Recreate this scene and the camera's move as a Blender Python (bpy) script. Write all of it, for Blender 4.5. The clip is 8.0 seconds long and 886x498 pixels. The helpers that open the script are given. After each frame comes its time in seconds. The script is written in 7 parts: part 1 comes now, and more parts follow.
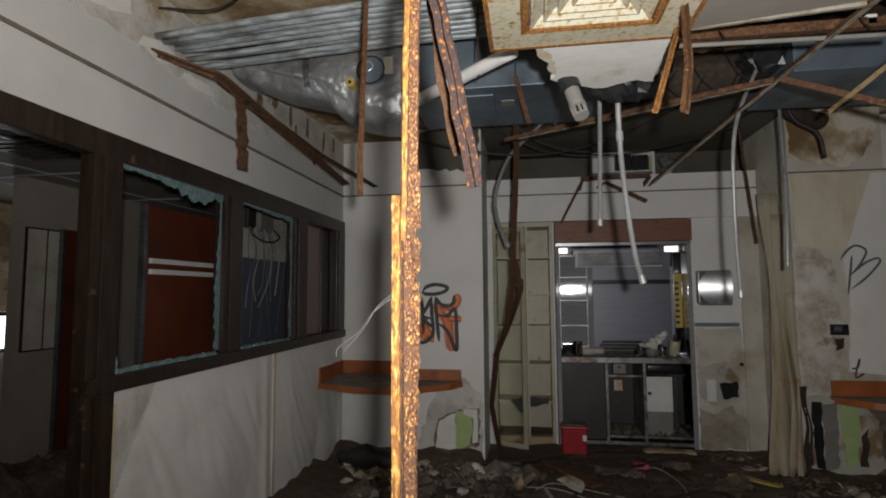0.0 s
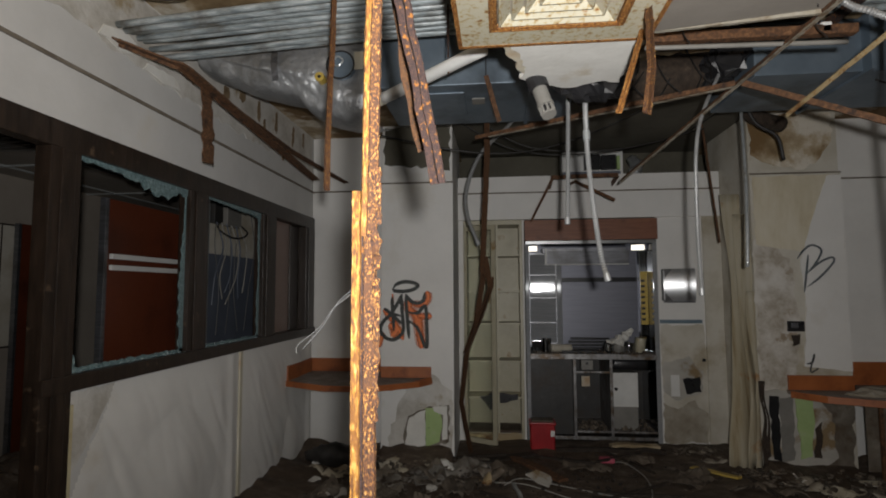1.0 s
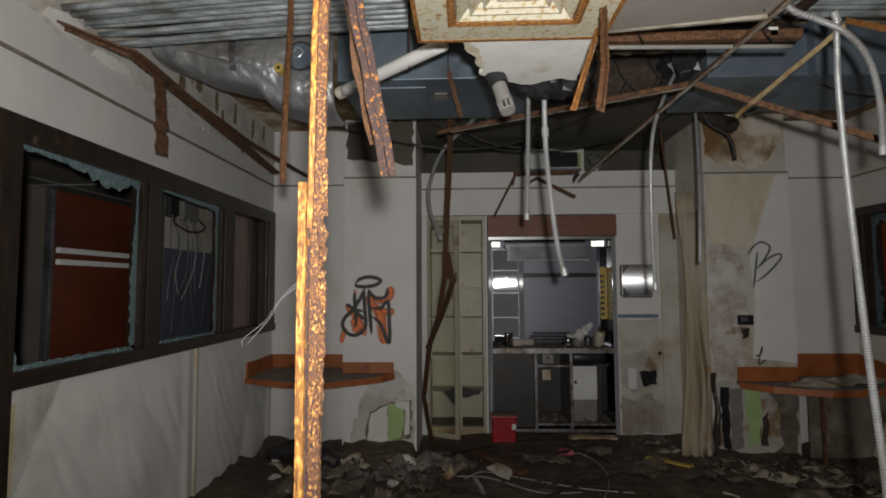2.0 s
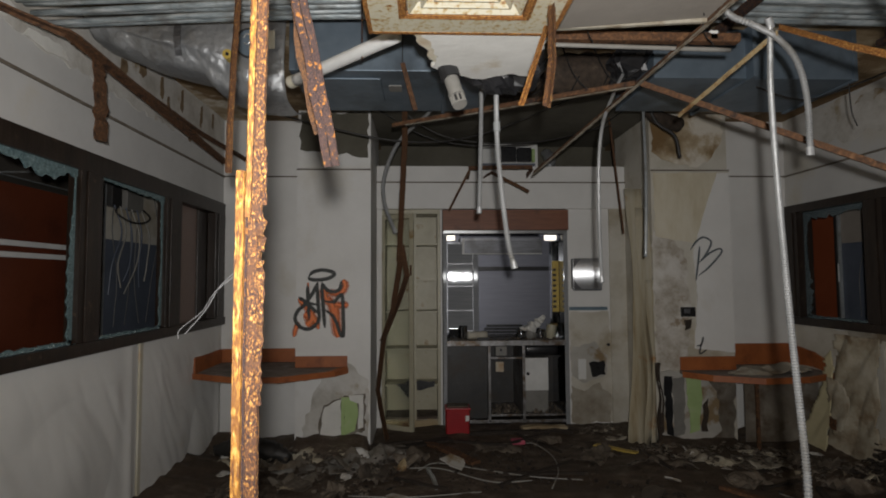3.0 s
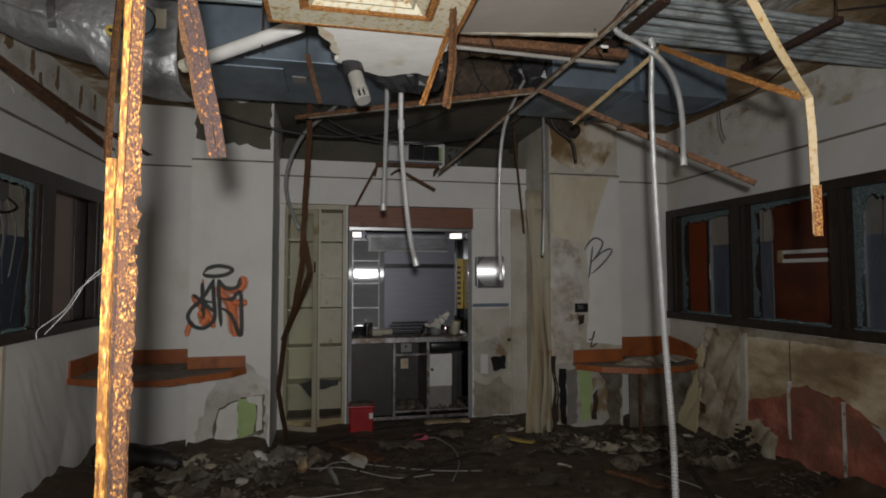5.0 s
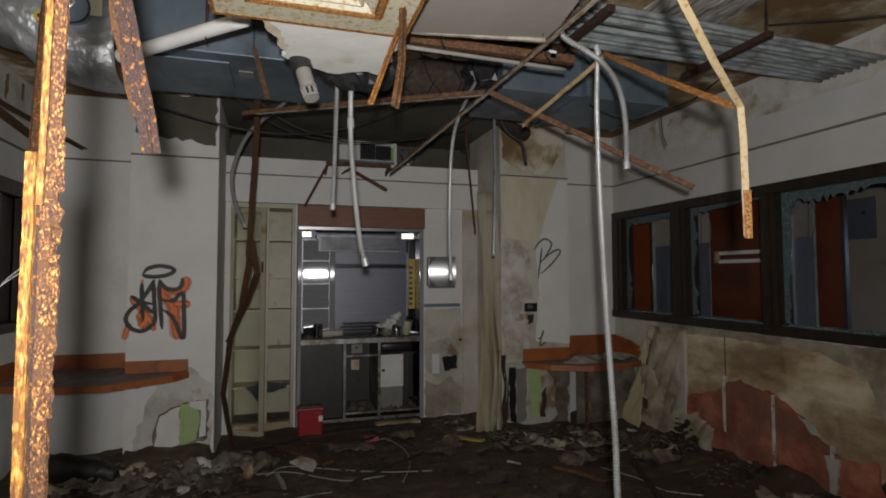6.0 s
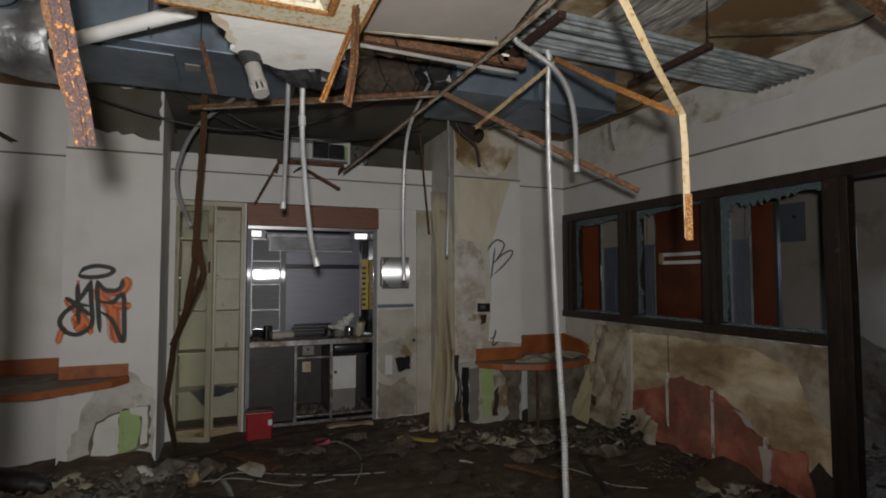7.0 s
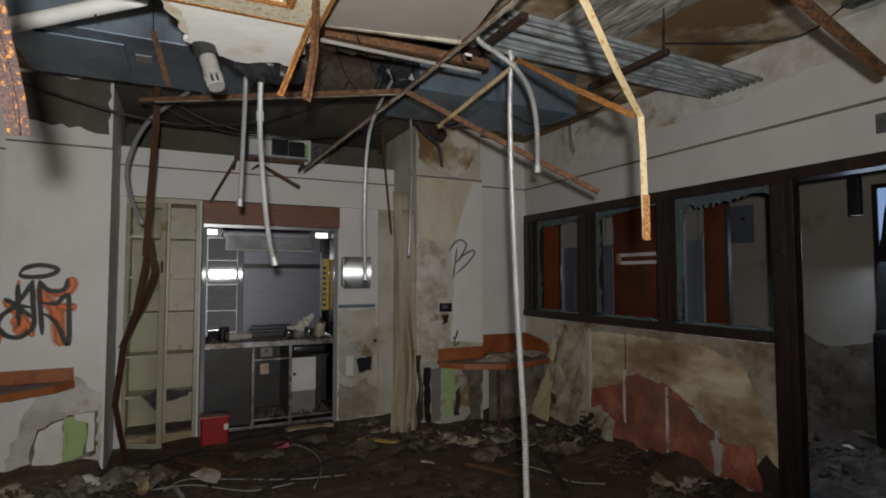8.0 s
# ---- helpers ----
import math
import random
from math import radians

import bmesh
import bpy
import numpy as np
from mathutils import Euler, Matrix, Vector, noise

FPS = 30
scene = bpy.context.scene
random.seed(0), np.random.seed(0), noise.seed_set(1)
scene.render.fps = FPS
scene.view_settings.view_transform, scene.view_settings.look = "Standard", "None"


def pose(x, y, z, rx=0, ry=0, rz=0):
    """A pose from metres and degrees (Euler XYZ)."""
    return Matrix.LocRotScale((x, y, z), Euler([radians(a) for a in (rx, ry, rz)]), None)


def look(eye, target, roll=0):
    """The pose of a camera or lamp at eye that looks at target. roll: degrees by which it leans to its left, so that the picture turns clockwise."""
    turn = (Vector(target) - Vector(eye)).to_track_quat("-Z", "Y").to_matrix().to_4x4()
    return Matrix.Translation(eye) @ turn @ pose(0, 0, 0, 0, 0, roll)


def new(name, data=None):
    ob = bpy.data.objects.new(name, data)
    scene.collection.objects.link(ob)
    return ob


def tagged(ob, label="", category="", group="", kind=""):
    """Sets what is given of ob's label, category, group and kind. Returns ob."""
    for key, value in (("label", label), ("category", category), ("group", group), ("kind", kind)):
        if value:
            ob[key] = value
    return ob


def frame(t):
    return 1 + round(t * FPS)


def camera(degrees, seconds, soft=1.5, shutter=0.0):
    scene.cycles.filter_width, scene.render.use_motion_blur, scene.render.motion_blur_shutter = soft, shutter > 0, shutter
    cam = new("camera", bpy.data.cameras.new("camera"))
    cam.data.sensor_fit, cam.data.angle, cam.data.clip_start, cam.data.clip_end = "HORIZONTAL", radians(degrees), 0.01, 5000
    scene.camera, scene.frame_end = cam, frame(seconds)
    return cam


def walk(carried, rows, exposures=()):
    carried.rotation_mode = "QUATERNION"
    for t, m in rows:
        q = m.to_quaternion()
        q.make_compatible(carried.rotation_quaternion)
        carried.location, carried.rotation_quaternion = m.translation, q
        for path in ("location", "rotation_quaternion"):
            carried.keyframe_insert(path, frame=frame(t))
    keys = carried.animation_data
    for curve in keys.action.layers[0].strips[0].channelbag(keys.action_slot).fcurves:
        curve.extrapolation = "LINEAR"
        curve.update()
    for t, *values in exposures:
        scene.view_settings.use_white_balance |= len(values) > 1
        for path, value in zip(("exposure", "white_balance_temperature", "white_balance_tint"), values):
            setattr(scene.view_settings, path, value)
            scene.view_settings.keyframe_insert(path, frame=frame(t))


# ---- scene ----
cam = camera(78.9, 8.0, soft=1.9)
PATH = [
    (0, (-0.465, 0.787, 1.474), (-0.771, 2.757, 1.637), -0.4),
    (0.5, (-0.458, 0.786, 1.474), (-0.718, 2.763, 1.633), -0.3),
    (1, (-0.449, 0.789, 1.472), (-0.654, 2.773, 1.625), -0.3),
    (1.5, (-0.437, 0.793, 1.47), (-0.583, 2.782, 1.616), -0.3),
    (3, (-0.401, 0.783, 1.462), (-0.322, 2.778, 1.575), -0.3),
    (3.5, (-0.392, 0.781, 1.461), (-0.227, 2.772, 1.564), -0.2),
    (4, (-0.383, 0.773, 1.461), (-0.133, 2.755, 1.56), -0.2),
    (4.5, (-0.38, 0.77, 1.461), (-0.049, 2.74, 1.561), -0.1),
    (6, (-0.363, 0.768, 1.462), (0.219, 2.678, 1.564), -0.1),
    (6.5, (-0.359, 0.766, 1.462), (0.306, 2.649, 1.564), -0.1),
    (7, (-0.358, 0.767, 1.461), (0.384, 2.621, 1.565), -0.1),
    (7.5, (-0.351, 0.766, 1.46), (0.459, 2.591, 1.564), -0.1),
    (8, (-0.35, 0.781, 1.459), (0.52, 2.579, 1.563), -0.1),
]
walk(cam, [(t, look(eye, target, roll)) for t, eye, target, roll in PATH], exposures=((0.0, -0.09), (3.5, -0.12), (4.5, -0.12), (6.5, -0.02), (8.0, 0.13)))

# ---- light: a lamp carried on the camera, and grey daylight in the side rooms ----
world = bpy.data.worlds.new("world")
scene.world = world
world.use_nodes = True
world.node_tree.nodes["Background"].inputs[0].default_value = (0.55, 0.65, 0.8, 1)
world.node_tree.nodes["Background"].inputs[1].default_value = 0.05
scene.view_settings.exposure = 0.0


def spot(name, place, target, watts, radius, degrees, blend, colour):
    data = bpy.data.lights.new(name, "SPOT")
    data.energy, data.shadow_soft_size, data.spot_size, data.spot_blend, data.color = watts, radius, radians(degrees), blend, colour
    ob = new(name, data)
    ob.matrix_world = look(place, target)
    return ob


def area(name, m, sx, sy, watts, colour):
    data = bpy.data.lights.new(name, "AREA")
    data.shape, data.size, data.size_y, data.energy, data.color = "RECTANGLE", sx, sy, watts, colour
    ob = new(name, data)
    ob.matrix_world = m
    return ob


spot("camera_lamp", (-0.385, 0.67, 1.52), (0.04, 4.0, 3.6), 290, 0.025, 178, 1.0, (1.0, 0.975, 0.95))


# ---- materials ----
def mat(name, stops, scale=4.0, rough=0.7, metal=0.0, bump=0.15, fine=40.0, stain=None, stain_scale=1.3, stain_at=0.55, spread=0.08,
        stretch=(1, 1, 1), transmission=0.0, rnd=0.0, rough_var=0.15, bump_dist=0.01, island=0.0):
    """A surface with grain and larger patches: stops are (position, colour) over noise; stain is a second colour in patches of its own."""
    m = bpy.data.materials.new(name)
    m.use_nodes = True
    nt = m.node_tree
    n, l = nt.nodes, nt.links
    b = n["Principled BSDF"]
    tc = n.new("ShaderNodeNewGeometry")
    mp = n.new("ShaderNodeMapping")
    mp.inputs["Scale"].default_value = stretch
    l.new(tc.outputs["Position"], mp.inputs["Vector"])
    a = n.new("ShaderNodeTexNoise")
    a.inputs["Scale"].default_value, a.inputs["Detail"].default_value, a.inputs["Roughness"].default_value = scale, 8, 0.65
    l.new(mp.outputs[0], a.inputs["Vector"])
    r = n.new("ShaderNodeValToRGB")
    els = r.color_ramp.elements
    while len(els) < len(stops):
        els.new(0.5)
    for e, (p, c) in zip(els, stops):
        e.position, e.color = p, (*c, 1)
    l.new(a.outputs["Fac"], r.inputs["Fac"])
    out = r.outputs["Color"]
    if stain:
        s = n.new("ShaderNodeTexNoise")
        s.inputs["Scale"].default_value, s.inputs["Detail"].default_value, s.inputs["Roughness"].default_value = stain_scale, 7, 0.6
        l.new(tc.outputs["Position"], s.inputs["Vector"])
        k = n.new("ShaderNodeMapRange")
        k.inputs["From Min"].default_value, k.inputs["From Max"].default_value = stain_at - spread, stain_at + spread
        l.new(s.outputs["Fac"], k.inputs["Value"])
        x = n.new("ShaderNodeMix")
        x.data_type = "RGBA"
        l.new(k.outputs["Result"], x.inputs["Factor"])
        l.new(out, x.inputs[6])
        x.inputs[7].default_value = (*stain, 1)
        out = x.outputs[2]
    if rnd or island:
        oi = n.new("ShaderNodeNewGeometry" if island else "ShaderNodeObjectInfo")
        rnd = rnd or island
        v = n.new("ShaderNodeMapRange")
        v.inputs["To Min"].default_value, v.inputs["To Max"].default_value = 1 - rnd, 1 + rnd
        l.new(oi.outputs["Random Per Island" if island else "Random"], v.inputs["Value"])
        hs = n.new("ShaderNodeHueSaturation")
        l.new(v.outputs["Result"], hs.inputs["Value"])
        l.new(out, hs.inputs["Color"])
        out = hs.outputs["Color"]
    l.new(out, b.inputs["Base Color"])
    f = n.new("ShaderNodeTexNoise")
    f.inputs["Scale"].default_value, f.inputs["Detail"].default_value = fine, 6
    l.new(mp.outputs[0], f.inputs["Vector"])
    rr = n.new("ShaderNodeMapRange")
    rr.inputs["To Min"].default_value, rr.inputs["To Max"].default_value = max(0.03, rough - rough_var), min(1, rough + rough_var)
    l.new(f.outputs["Fac"], rr.inputs["Value"])
    l.new(rr.outputs["Result"], b.inputs["Roughness"])
    b.inputs["Metallic"].default_value = metal
    b.inputs["Transmission Weight"].default_value = transmission
    if bump:
        add = n.new("ShaderNodeMath")
        add.operation = "ADD"
        l.new(a.outputs["Fac"], add.inputs[0])
        l.new(f.outputs["Fac"], add.inputs[1])
        bp = n.new("ShaderNodeBump")
        bp.inputs["Strength"].default_value, bp.inputs["Distance"].default_value = bump, bump_dist
        l.new(add.outputs[0], bp.inputs["Height"])
        l.new(bp.outputs["Normal"], b.inputs["Normal"])
    return m


M = {}
M["wall"] = mat("white_wall_paper", [(0.3, (0.50, 0.495, 0.48)), (0.7, (0.59, 0.585, 0.57))], 2.2, 0.75, bump=0.08, stain=(0.50, 0.46, 0.38), stain_scale=1.1, stain_at=0.66)
M["wall_dirty"] = mat("stained_wall_paper", [(0.3, (0.42, 0.38, 0.30)), (0.55, (0.56, 0.53, 0.46)), (0.75, (0.58, 0.56, 0.51))], 2.6, 0.8, bump=0.15, stain=(0.37, 0.315, 0.225), stain_scale=2.3, stain_at=0.6)
M["plaster"] = mat("bare_plaster", [(0.3, (0.36, 0.34, 0.30)), (0.7, (0.50, 0.48, 0.44))], 4, 0.9, bump=0.3, stain=(0.24, 0.17, 0.09), stain_scale=2.4, stain_at=0.58, spread=0.03)
M["slab"] = mat("stained_concrete_slab", [(0.36, (0.13, 0.080, 0.036)), (0.46, (0.27, 0.19, 0.10)), (0.54, (0.44, 0.355, 0.24)), (0.60, (0.64, 0.59, 0.50)), (0.75, (0.70, 0.66, 0.59))], 1.7, 0.9, bump=0.5, stain=(0.19, 0.115, 0.048), stain_scale=1.25, stain_at=0.53, spread=0.03)
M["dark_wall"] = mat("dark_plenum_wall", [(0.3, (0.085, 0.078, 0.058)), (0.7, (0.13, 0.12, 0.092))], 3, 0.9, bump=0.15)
M["floor"] = mat("muddy_floor", [(0.34, (0.012, 0.008, 0.006)), (0.48, (0.036, 0.026, 0.018)), (0.58, (0.072, 0.056, 0.042)), (0.70, (0.13, 0.108, 0.085))], 3.2, 0.6, bump=0.7, fine=34, stain=(0.030, 0.021, 0.014), stain_scale=1.1, stain_at=0.52, spread=0.10, stretch=(1, 1.7, 1), bump_dist=0.03, rough_var=0.3)
M["frame"] = mat("dark_bronze_frame", [(0.3, (0.010, 0.0065, 0.0045)), (0.7, (0.034, 0.022, 0.015))], 9, 0.38, bump=0.12, stain=(0.075, 0.050, 0.032), stain_scale=14, stain_at=0.66, spread=0.03, stretch=(3, 3, 0.5))
M["trim"] = mat("aged_trim", [(0.3, (0.10, 0.08, 0.06)), (0.7, (0.22, 0.19, 0.15))], 8, 0.8)
M["rust"] = mat("flaking_rust", [(0.42, (0.016, 0.006, 0.004)), (0.50, (0.055, 0.019, 0.007)), (0.555, (0.15, 0.055, 0.007)), (0.61, (0.34, 0.165, 0.030)), (0.67, (0.52, 0.35, 0.13))], 430, 0.75, metal=0.1, bump=0.8, fine=900, stain=(0.055, 0.020, 0.006), stain_scale=60, stain_at=0.56, spread=0.10, stretch=(1, 1, 0.5), bump_dist=0.002)
M["rust_light"] = mat("yellow_flaked_rust", [(0.40, (0.060, 0.020, 0.004)), (0.48, (0.17, 0.065, 0.007)), (0.55, (0.32, 0.15, 0.020)), (0.62, (0.44, 0.26, 0.065)), (0.69, (0.55, 0.41, 0.18))], 300, 0.7, metal=0.1, bump=0.6, fine=900, stain=(0.12, 0.044, 0.005), stain_scale=50, stain_at=0.57, spread=0.10, stretch=(1, 1, 0.22), bump_dist=0.002)
M["rust_dark"] = mat("dark_rust", [(0.36, (0.006, 0.003, 0.003)), (0.50, (0.022, 0.0095, 0.008)), (0.64, (0.056, 0.026, 0.017))], 420, 0.85, bump=0.9, fine=300, stain=(0.20, 0.075, 0.009), stain_scale=110, stain_at=0.60, spread=0.03, bump_dist=0.003)
M["rust_mid"] = mat("granular_rust", [(0.34, (0.018, 0.008, 0.004)), (0.5, (0.055, 0.022, 0.006)), (0.66, (0.11, 0.045, 0.010))], 220, 0.85, bump=0.9, fine=320, bump_dist=0.004)
M["rust_brown"] = mat("brown_rust", [(0.3, (0.042, 0.020, 0.010)), (0.5, (0.10, 0.046, 0.020)), (0.62, (0.17, 0.080, 0.033)), (0.75, (0.24, 0.14, 0.075))], 60, 0.8, bump=0.5, fine=160, stain=(0.030, 0.015, 0.009), stain_scale=22, stain_at=0.60, spread=0.05, bump_dist=0.004)
M["rust_paint"] = mat("rusted_white_paint", [(0.30, (0.14, 0.042, 0.006)), (0.38, (0.25, 0.135, 0.036)), (0.47, (0.34, 0.265, 0.15))], 70, 0.6, bump=0.25, fine=120, stain=(0.13, 0.045, 0.006), stain_scale=7, stain_at=0.60, spread=0.05, bump_dist=0.003)
M["cream_paint"] = mat("cream_bar_paint", [(0.35, (0.16, 0.11, 0.065)), (0.5, (0.30, 0.27, 0.21)), (0.7, (0.38, 0.35, 0.29))], 14, 0.6, bump=0.15, stain=(0.26, 0.10, 0.03), stain_scale=9, stain_at=0.64, spread=0.04, bump_dist=0.003)
M["panel_paint"] = mat("rust_spotted_enamel", [(0.33, (0.18, 0.065, 0.012)), (0.405, (0.36, 0.28, 0.14)), (0.50, (0.45, 0.42, 0.32))], 60, 0.5, bump=0.15, fine=90, stain=(0.26, 0.11, 0.02), stain_scale=16, stain_at=0.67, spread=0.03, bump_dist=0.003)
M["panel_rust"] = mat("orange_rust_edge", [(0.38, (0.050, 0.016, 0.005)), (0.47, (0.16, 0.055, 0.008)), (0.56, (0.31, 0.135, 0.022)), (0.68, (0.48, 0.32, 0.13))], 190, 0.75, bump=0.5, fine=300, bump_dist=0.003)
M["galv"] = mat("galvanised_tube", [(0.3, (0.36, 0.385, 0.39)), (0.7, (0.52, 0.545, 0.55))], 9, 0.36, metal=0.45, bump=0.05, stain=(0.25, 0.22, 0.18), stain_scale=4, stain_at=0.64)
M["bank"] = mat("weathered_conduit", [(0.32, (0.15, 0.18, 0.195)), (0.47, (0.34, 0.385, 0.40)), (0.6, (0.50, 0.54, 0.55)), (0.72, (0.66, 0.68, 0.66))], 18, 0.45, metal=0.35, bump=0.2, stretch=(0.4, 3, 3), stain=(0.15, 0.14, 0.12), stain_scale=6, stain_at=0.60, spread=0.10)
M["duct"] = mat("blue_grey_duct_sheet", [(0.3, (0.13, 0.17, 0.21)), (0.7, (0.20, 0.25, 0.30))], 5, 0.5, metal=0.45, bump=0.08, stain=(0.09, 0.11, 0.13), stain_scale=2, stain_at=0.6)
M["foil"] = mat("silver_foil_wrap", [(0.3, (0.30, 0.31, 0.32)), (0.7, (0.46, 0.47, 0.48))], 5, 0.36, metal=0.55, bump=0.55, fine=26, stain=(0.20, 0.19, 0.17), stain_scale=3, stain_at=0.62, bump_dist=0.018)
M["steel"] = mat("brushed_steel", [(0.3, (0.30, 0.31, 0.325)), (0.7, (0.42, 0.43, 0.445))], 5, 0.085, metal=1.0, bump=0.03, stretch=(30, 1, 1), rough_var=0.015, bump_dist=0.002)
M["satin"] = mat("satin_steel", [(0.3, (0.40, 0.41, 0.42)), (0.7, (0.52, 0.53, 0.54))], 5, 0.30, metal=1.0, bump=0.02, rough_var=0.03, bump_dist=0.002)
M["steel_dark"] = mat("tarnished_steel", [(0.3, (0.20, 0.205, 0.225)), (0.7, (0.34, 0.35, 0.375))], 6, 0.40, metal=0.85, bump=0.06, stain=(0.13, 0.125, 0.12), stain_scale=3, stain_at=0.58, spread=0.12, stretch=(1, 1, 14))
M["white"] = mat("white_plastic", [(0.3, (0.60, 0.60, 0.58)), (0.7, (0.72, 0.72, 0.70))], 6, 0.45, bump=0.04)
M["grey_plastic"] = mat("grey_plastic", [(0.3, (0.17, 0.165, 0.15)), (0.7, (0.24, 0.23, 0.21))], 8, 0.5, bump=0.05)
M["black"] = mat("black_plastic", [(0.3, (0.010, 0.010, 0.011)), (0.7, (0.025, 0.025, 0.027))], 8, 0.32, bump=0.05)
M["tile_white"] = mat("white_gypsum_board", [(0.3, (0.62, 0.61, 0.57)), (0.7, (0.74, 0.73, 0.69))], 7, 0.85, bump=0.15, stain=(0.52, 0.46, 0.36), stain_scale=6, stain_at=0.68)
M["tile_grey"] = mat("grey_ceiling_board", [(0.3, (0.20, 0.18, 0.155)), (0.7, (0.26, 0.235, 0.205))], 2, 0.8, bump=0.1, stain=(0.32, 0.29, 0.25), stain_scale=1.5, stain_at=0.6)
M["wood"] = mat("red_brown_wood", [(0.3, (0.14, 0.050, 0.025)), (0.7, (0.24, 0.095, 0.05))], 5, 0.5, bump=0.12, stretch=(1, 4, 14), stain=(0.08, 0.03, 0.015), stain_scale=5, stain_at=0.66)
M["orange_lam"] = mat("orange_brown_laminate", [(0.3, (0.26, 0.075, 0.022)), (0.7, (0.38, 0.12, 0.035))], 7, 0.45, bump=0.05, stain=(0.17, 0.05, 0.018), stain_scale=5, stain_at=0.62)
M["dust_top"] = mat("dusty_worktop", [(0.3, (0.16, 0.12, 0.10)), (0.6, (0.26, 0.23, 0.20)), (0.75, (0.40, 0.38, 0.35))], 9, 0.85, bump=0.5, fine=60)
M["red"] = mat("red_brown_panel", [(0.3, (0.095, 0.023, 0.010)), (0.7, (0.135, 0.034, 0.014))], 2, 0.42, bump=0.03, stain=(0.07, 0.018, 0.008), stain_scale=2.5, stain_at=0.6)
M["red_bin"] = mat("red_plastic", [(0.3, (0.26, 0.008, 0.012)), (0.7, (0.38, 0.014, 0.018))], 5, 0.4, bump=0.05)
M["cream"] = mat("cream_enamel", [(0.35, (0.36, 0.33, 0.235)), (0.7, (0.46, 0.43, 0.325))], 5, 0.45, bump=0.06, stain=(0.22, 0.13, 0.035), stain_scale=5, stain_at=0.65, spread=0.05)
M["yellow"] = mat("yellow_plastic", [(0.3, (0.42, 0.29, 0.05)), (0.7, (0.55, 0.40, 0.09))], 6, 0.5, bump=0.05)
M["ply"] = mat("water_stained_plywood", [(0.32, (0.19, 0.13, 0.070)), (0.44, (0.35, 0.265, 0.155)), (0.54, (0.52, 0.425, 0.285)), (0.66, (0.66, 0.585, 0.45))], 2.4, 0.85, bump=0.3, stain=(0.25, 0.175, 0.10), stain_scale=1.9, stain_at=0.60, spread=0.06, stretch=(1, 0.7, 1.6))
M["pink"] = mat("pink_insulation", [(0.32, (0.18, 0.050, 0.032)), (0.46, (0.37, 0.115, 0.075)), (0.58, (0.48, 0.18, 0.12)), (0.72, (0.56, 0.28, 0.20))], 4, 0.95, bump=0.6, fine=45, stain=(0.20, 0.10, 0.065), stain_scale=2.8, stain_at=0.57, spread=0.10, bump_dist=0.025)
M["green"] = mat("green_board", [(0.3, (0.30, 0.42, 0.17)), (0.7, (0.42, 0.54, 0.25))], 6, 0.85, bump=0.2, stain=(0.40, 0.40, 0.30), stain_scale=6, stain_at=0.66)
M["paper"] = mat("loose_wall_covering", [(0.3, (0.46, 0.42, 0.31)), (0.6, (0.60, 0.56, 0.45)), (0.75, (0.64, 0.61, 0.52))], 3, 0.75, bump=0.25, fine=30, stain=(0.40, 0.19, 0.05), stain_scale=2.2, stain_at=0.66, stretch=(2, 2, 0.6))
M["vinyl"] = mat("white_vinyl_covering", [(0.3, (0.66, 0.65, 0.62)), (0.7, (0.74, 0.73, 0.70))], 2, 0.5, bump=0.05, stain=(0.56, 0.51, 0.42), stain_scale=1.4, stain_at=0.68)
M["chips"] = mat("plaster_chips", [(0.3, (0.045, 0.033, 0.023)), (0.55, (0.10, 0.080, 0.060)), (0.72, (0.22, 0.19, 0.155))], 9, 0.9, bump=0.4, island=0.5)
M["old_wood"] = mat("dirty_board", [(0.3, (0.014, 0.010, 0.007)), (0.6, (0.042, 0.029, 0.020)), (0.75, (0.085, 0.066, 0.048))], 9, 0.85, bump=0.5, stretch=(3, 3, 3), island=0.5)
M["wire"] = mat("pale_cable", [(0.3, (0.22, 0.21, 0.19)), (0.7, (0.34, 0.33, 0.30))], 20, 0.5, bump=0.0)
M["fine_wire"] = mat("dull_twisted_wire", [(0.3, (0.07, 0.07, 0.07)), (0.7, (0.13, 0.13, 0.13))], 90, 0.5, bump=0.0)
M["dark_cable"] = mat("black_cable", [(0.3, (0.015, 0.014, 0.013)), (0.7, (0.035, 0.032, 0.03))], 20, 0.5, bump=0.0)
M["blue_grey"] = mat("blue_grey_board", [(0.3, (0.085, 0.10, 0.13)), (0.7, (0.13, 0.15, 0.19))], 3, 0.55, bump=0.05)
M["back_room"] = mat("side_room_wall", [(0.3, (0.29, 0.255, 0.215)), (0.7, (0.37, 0.33, 0.285))], 2, 0.85, bump=0.1, stain=(0.20, 0.165, 0.135), stain_scale=1.4, stain_at=0.66, spread=0.05)
M["glass"] = mat("crazed_glass", [(0.40, (0.075, 0.115, 0.125)), (0.52, (0.14, 0.20, 0.21)), (0.66, (0.46, 0.53, 0.53))], 90, 0.25, bump=0.6, fine=200, transmission=0.0, bump_dist=0.003)
M["glass_dark"] = mat("dark_crazed_glass", [(0.40, (0.035, 0.055, 0.065)), (0.55, (0.085, 0.12, 0.13)), (0.66, (0.48, 0.54, 0.55))], 140, 0.22, bump=0.7, fine=260, bump_dist=0.003)
M["clear"] = mat("dusty_cabinet_glass", [(0.3, (0.58, 0.60, 0.54)), (0.7, (0.66, 0.68, 0.62))], 3, 0.08, bump=0.0, transmission=1.0, rough_var=0.04)
M["ink"] = mat("black_spray_paint", [(0.3, (0.016, 0.018, 0.016)), (0.7, (0.04, 0.045, 0.04))], 12, 0.55, bump=0.0)
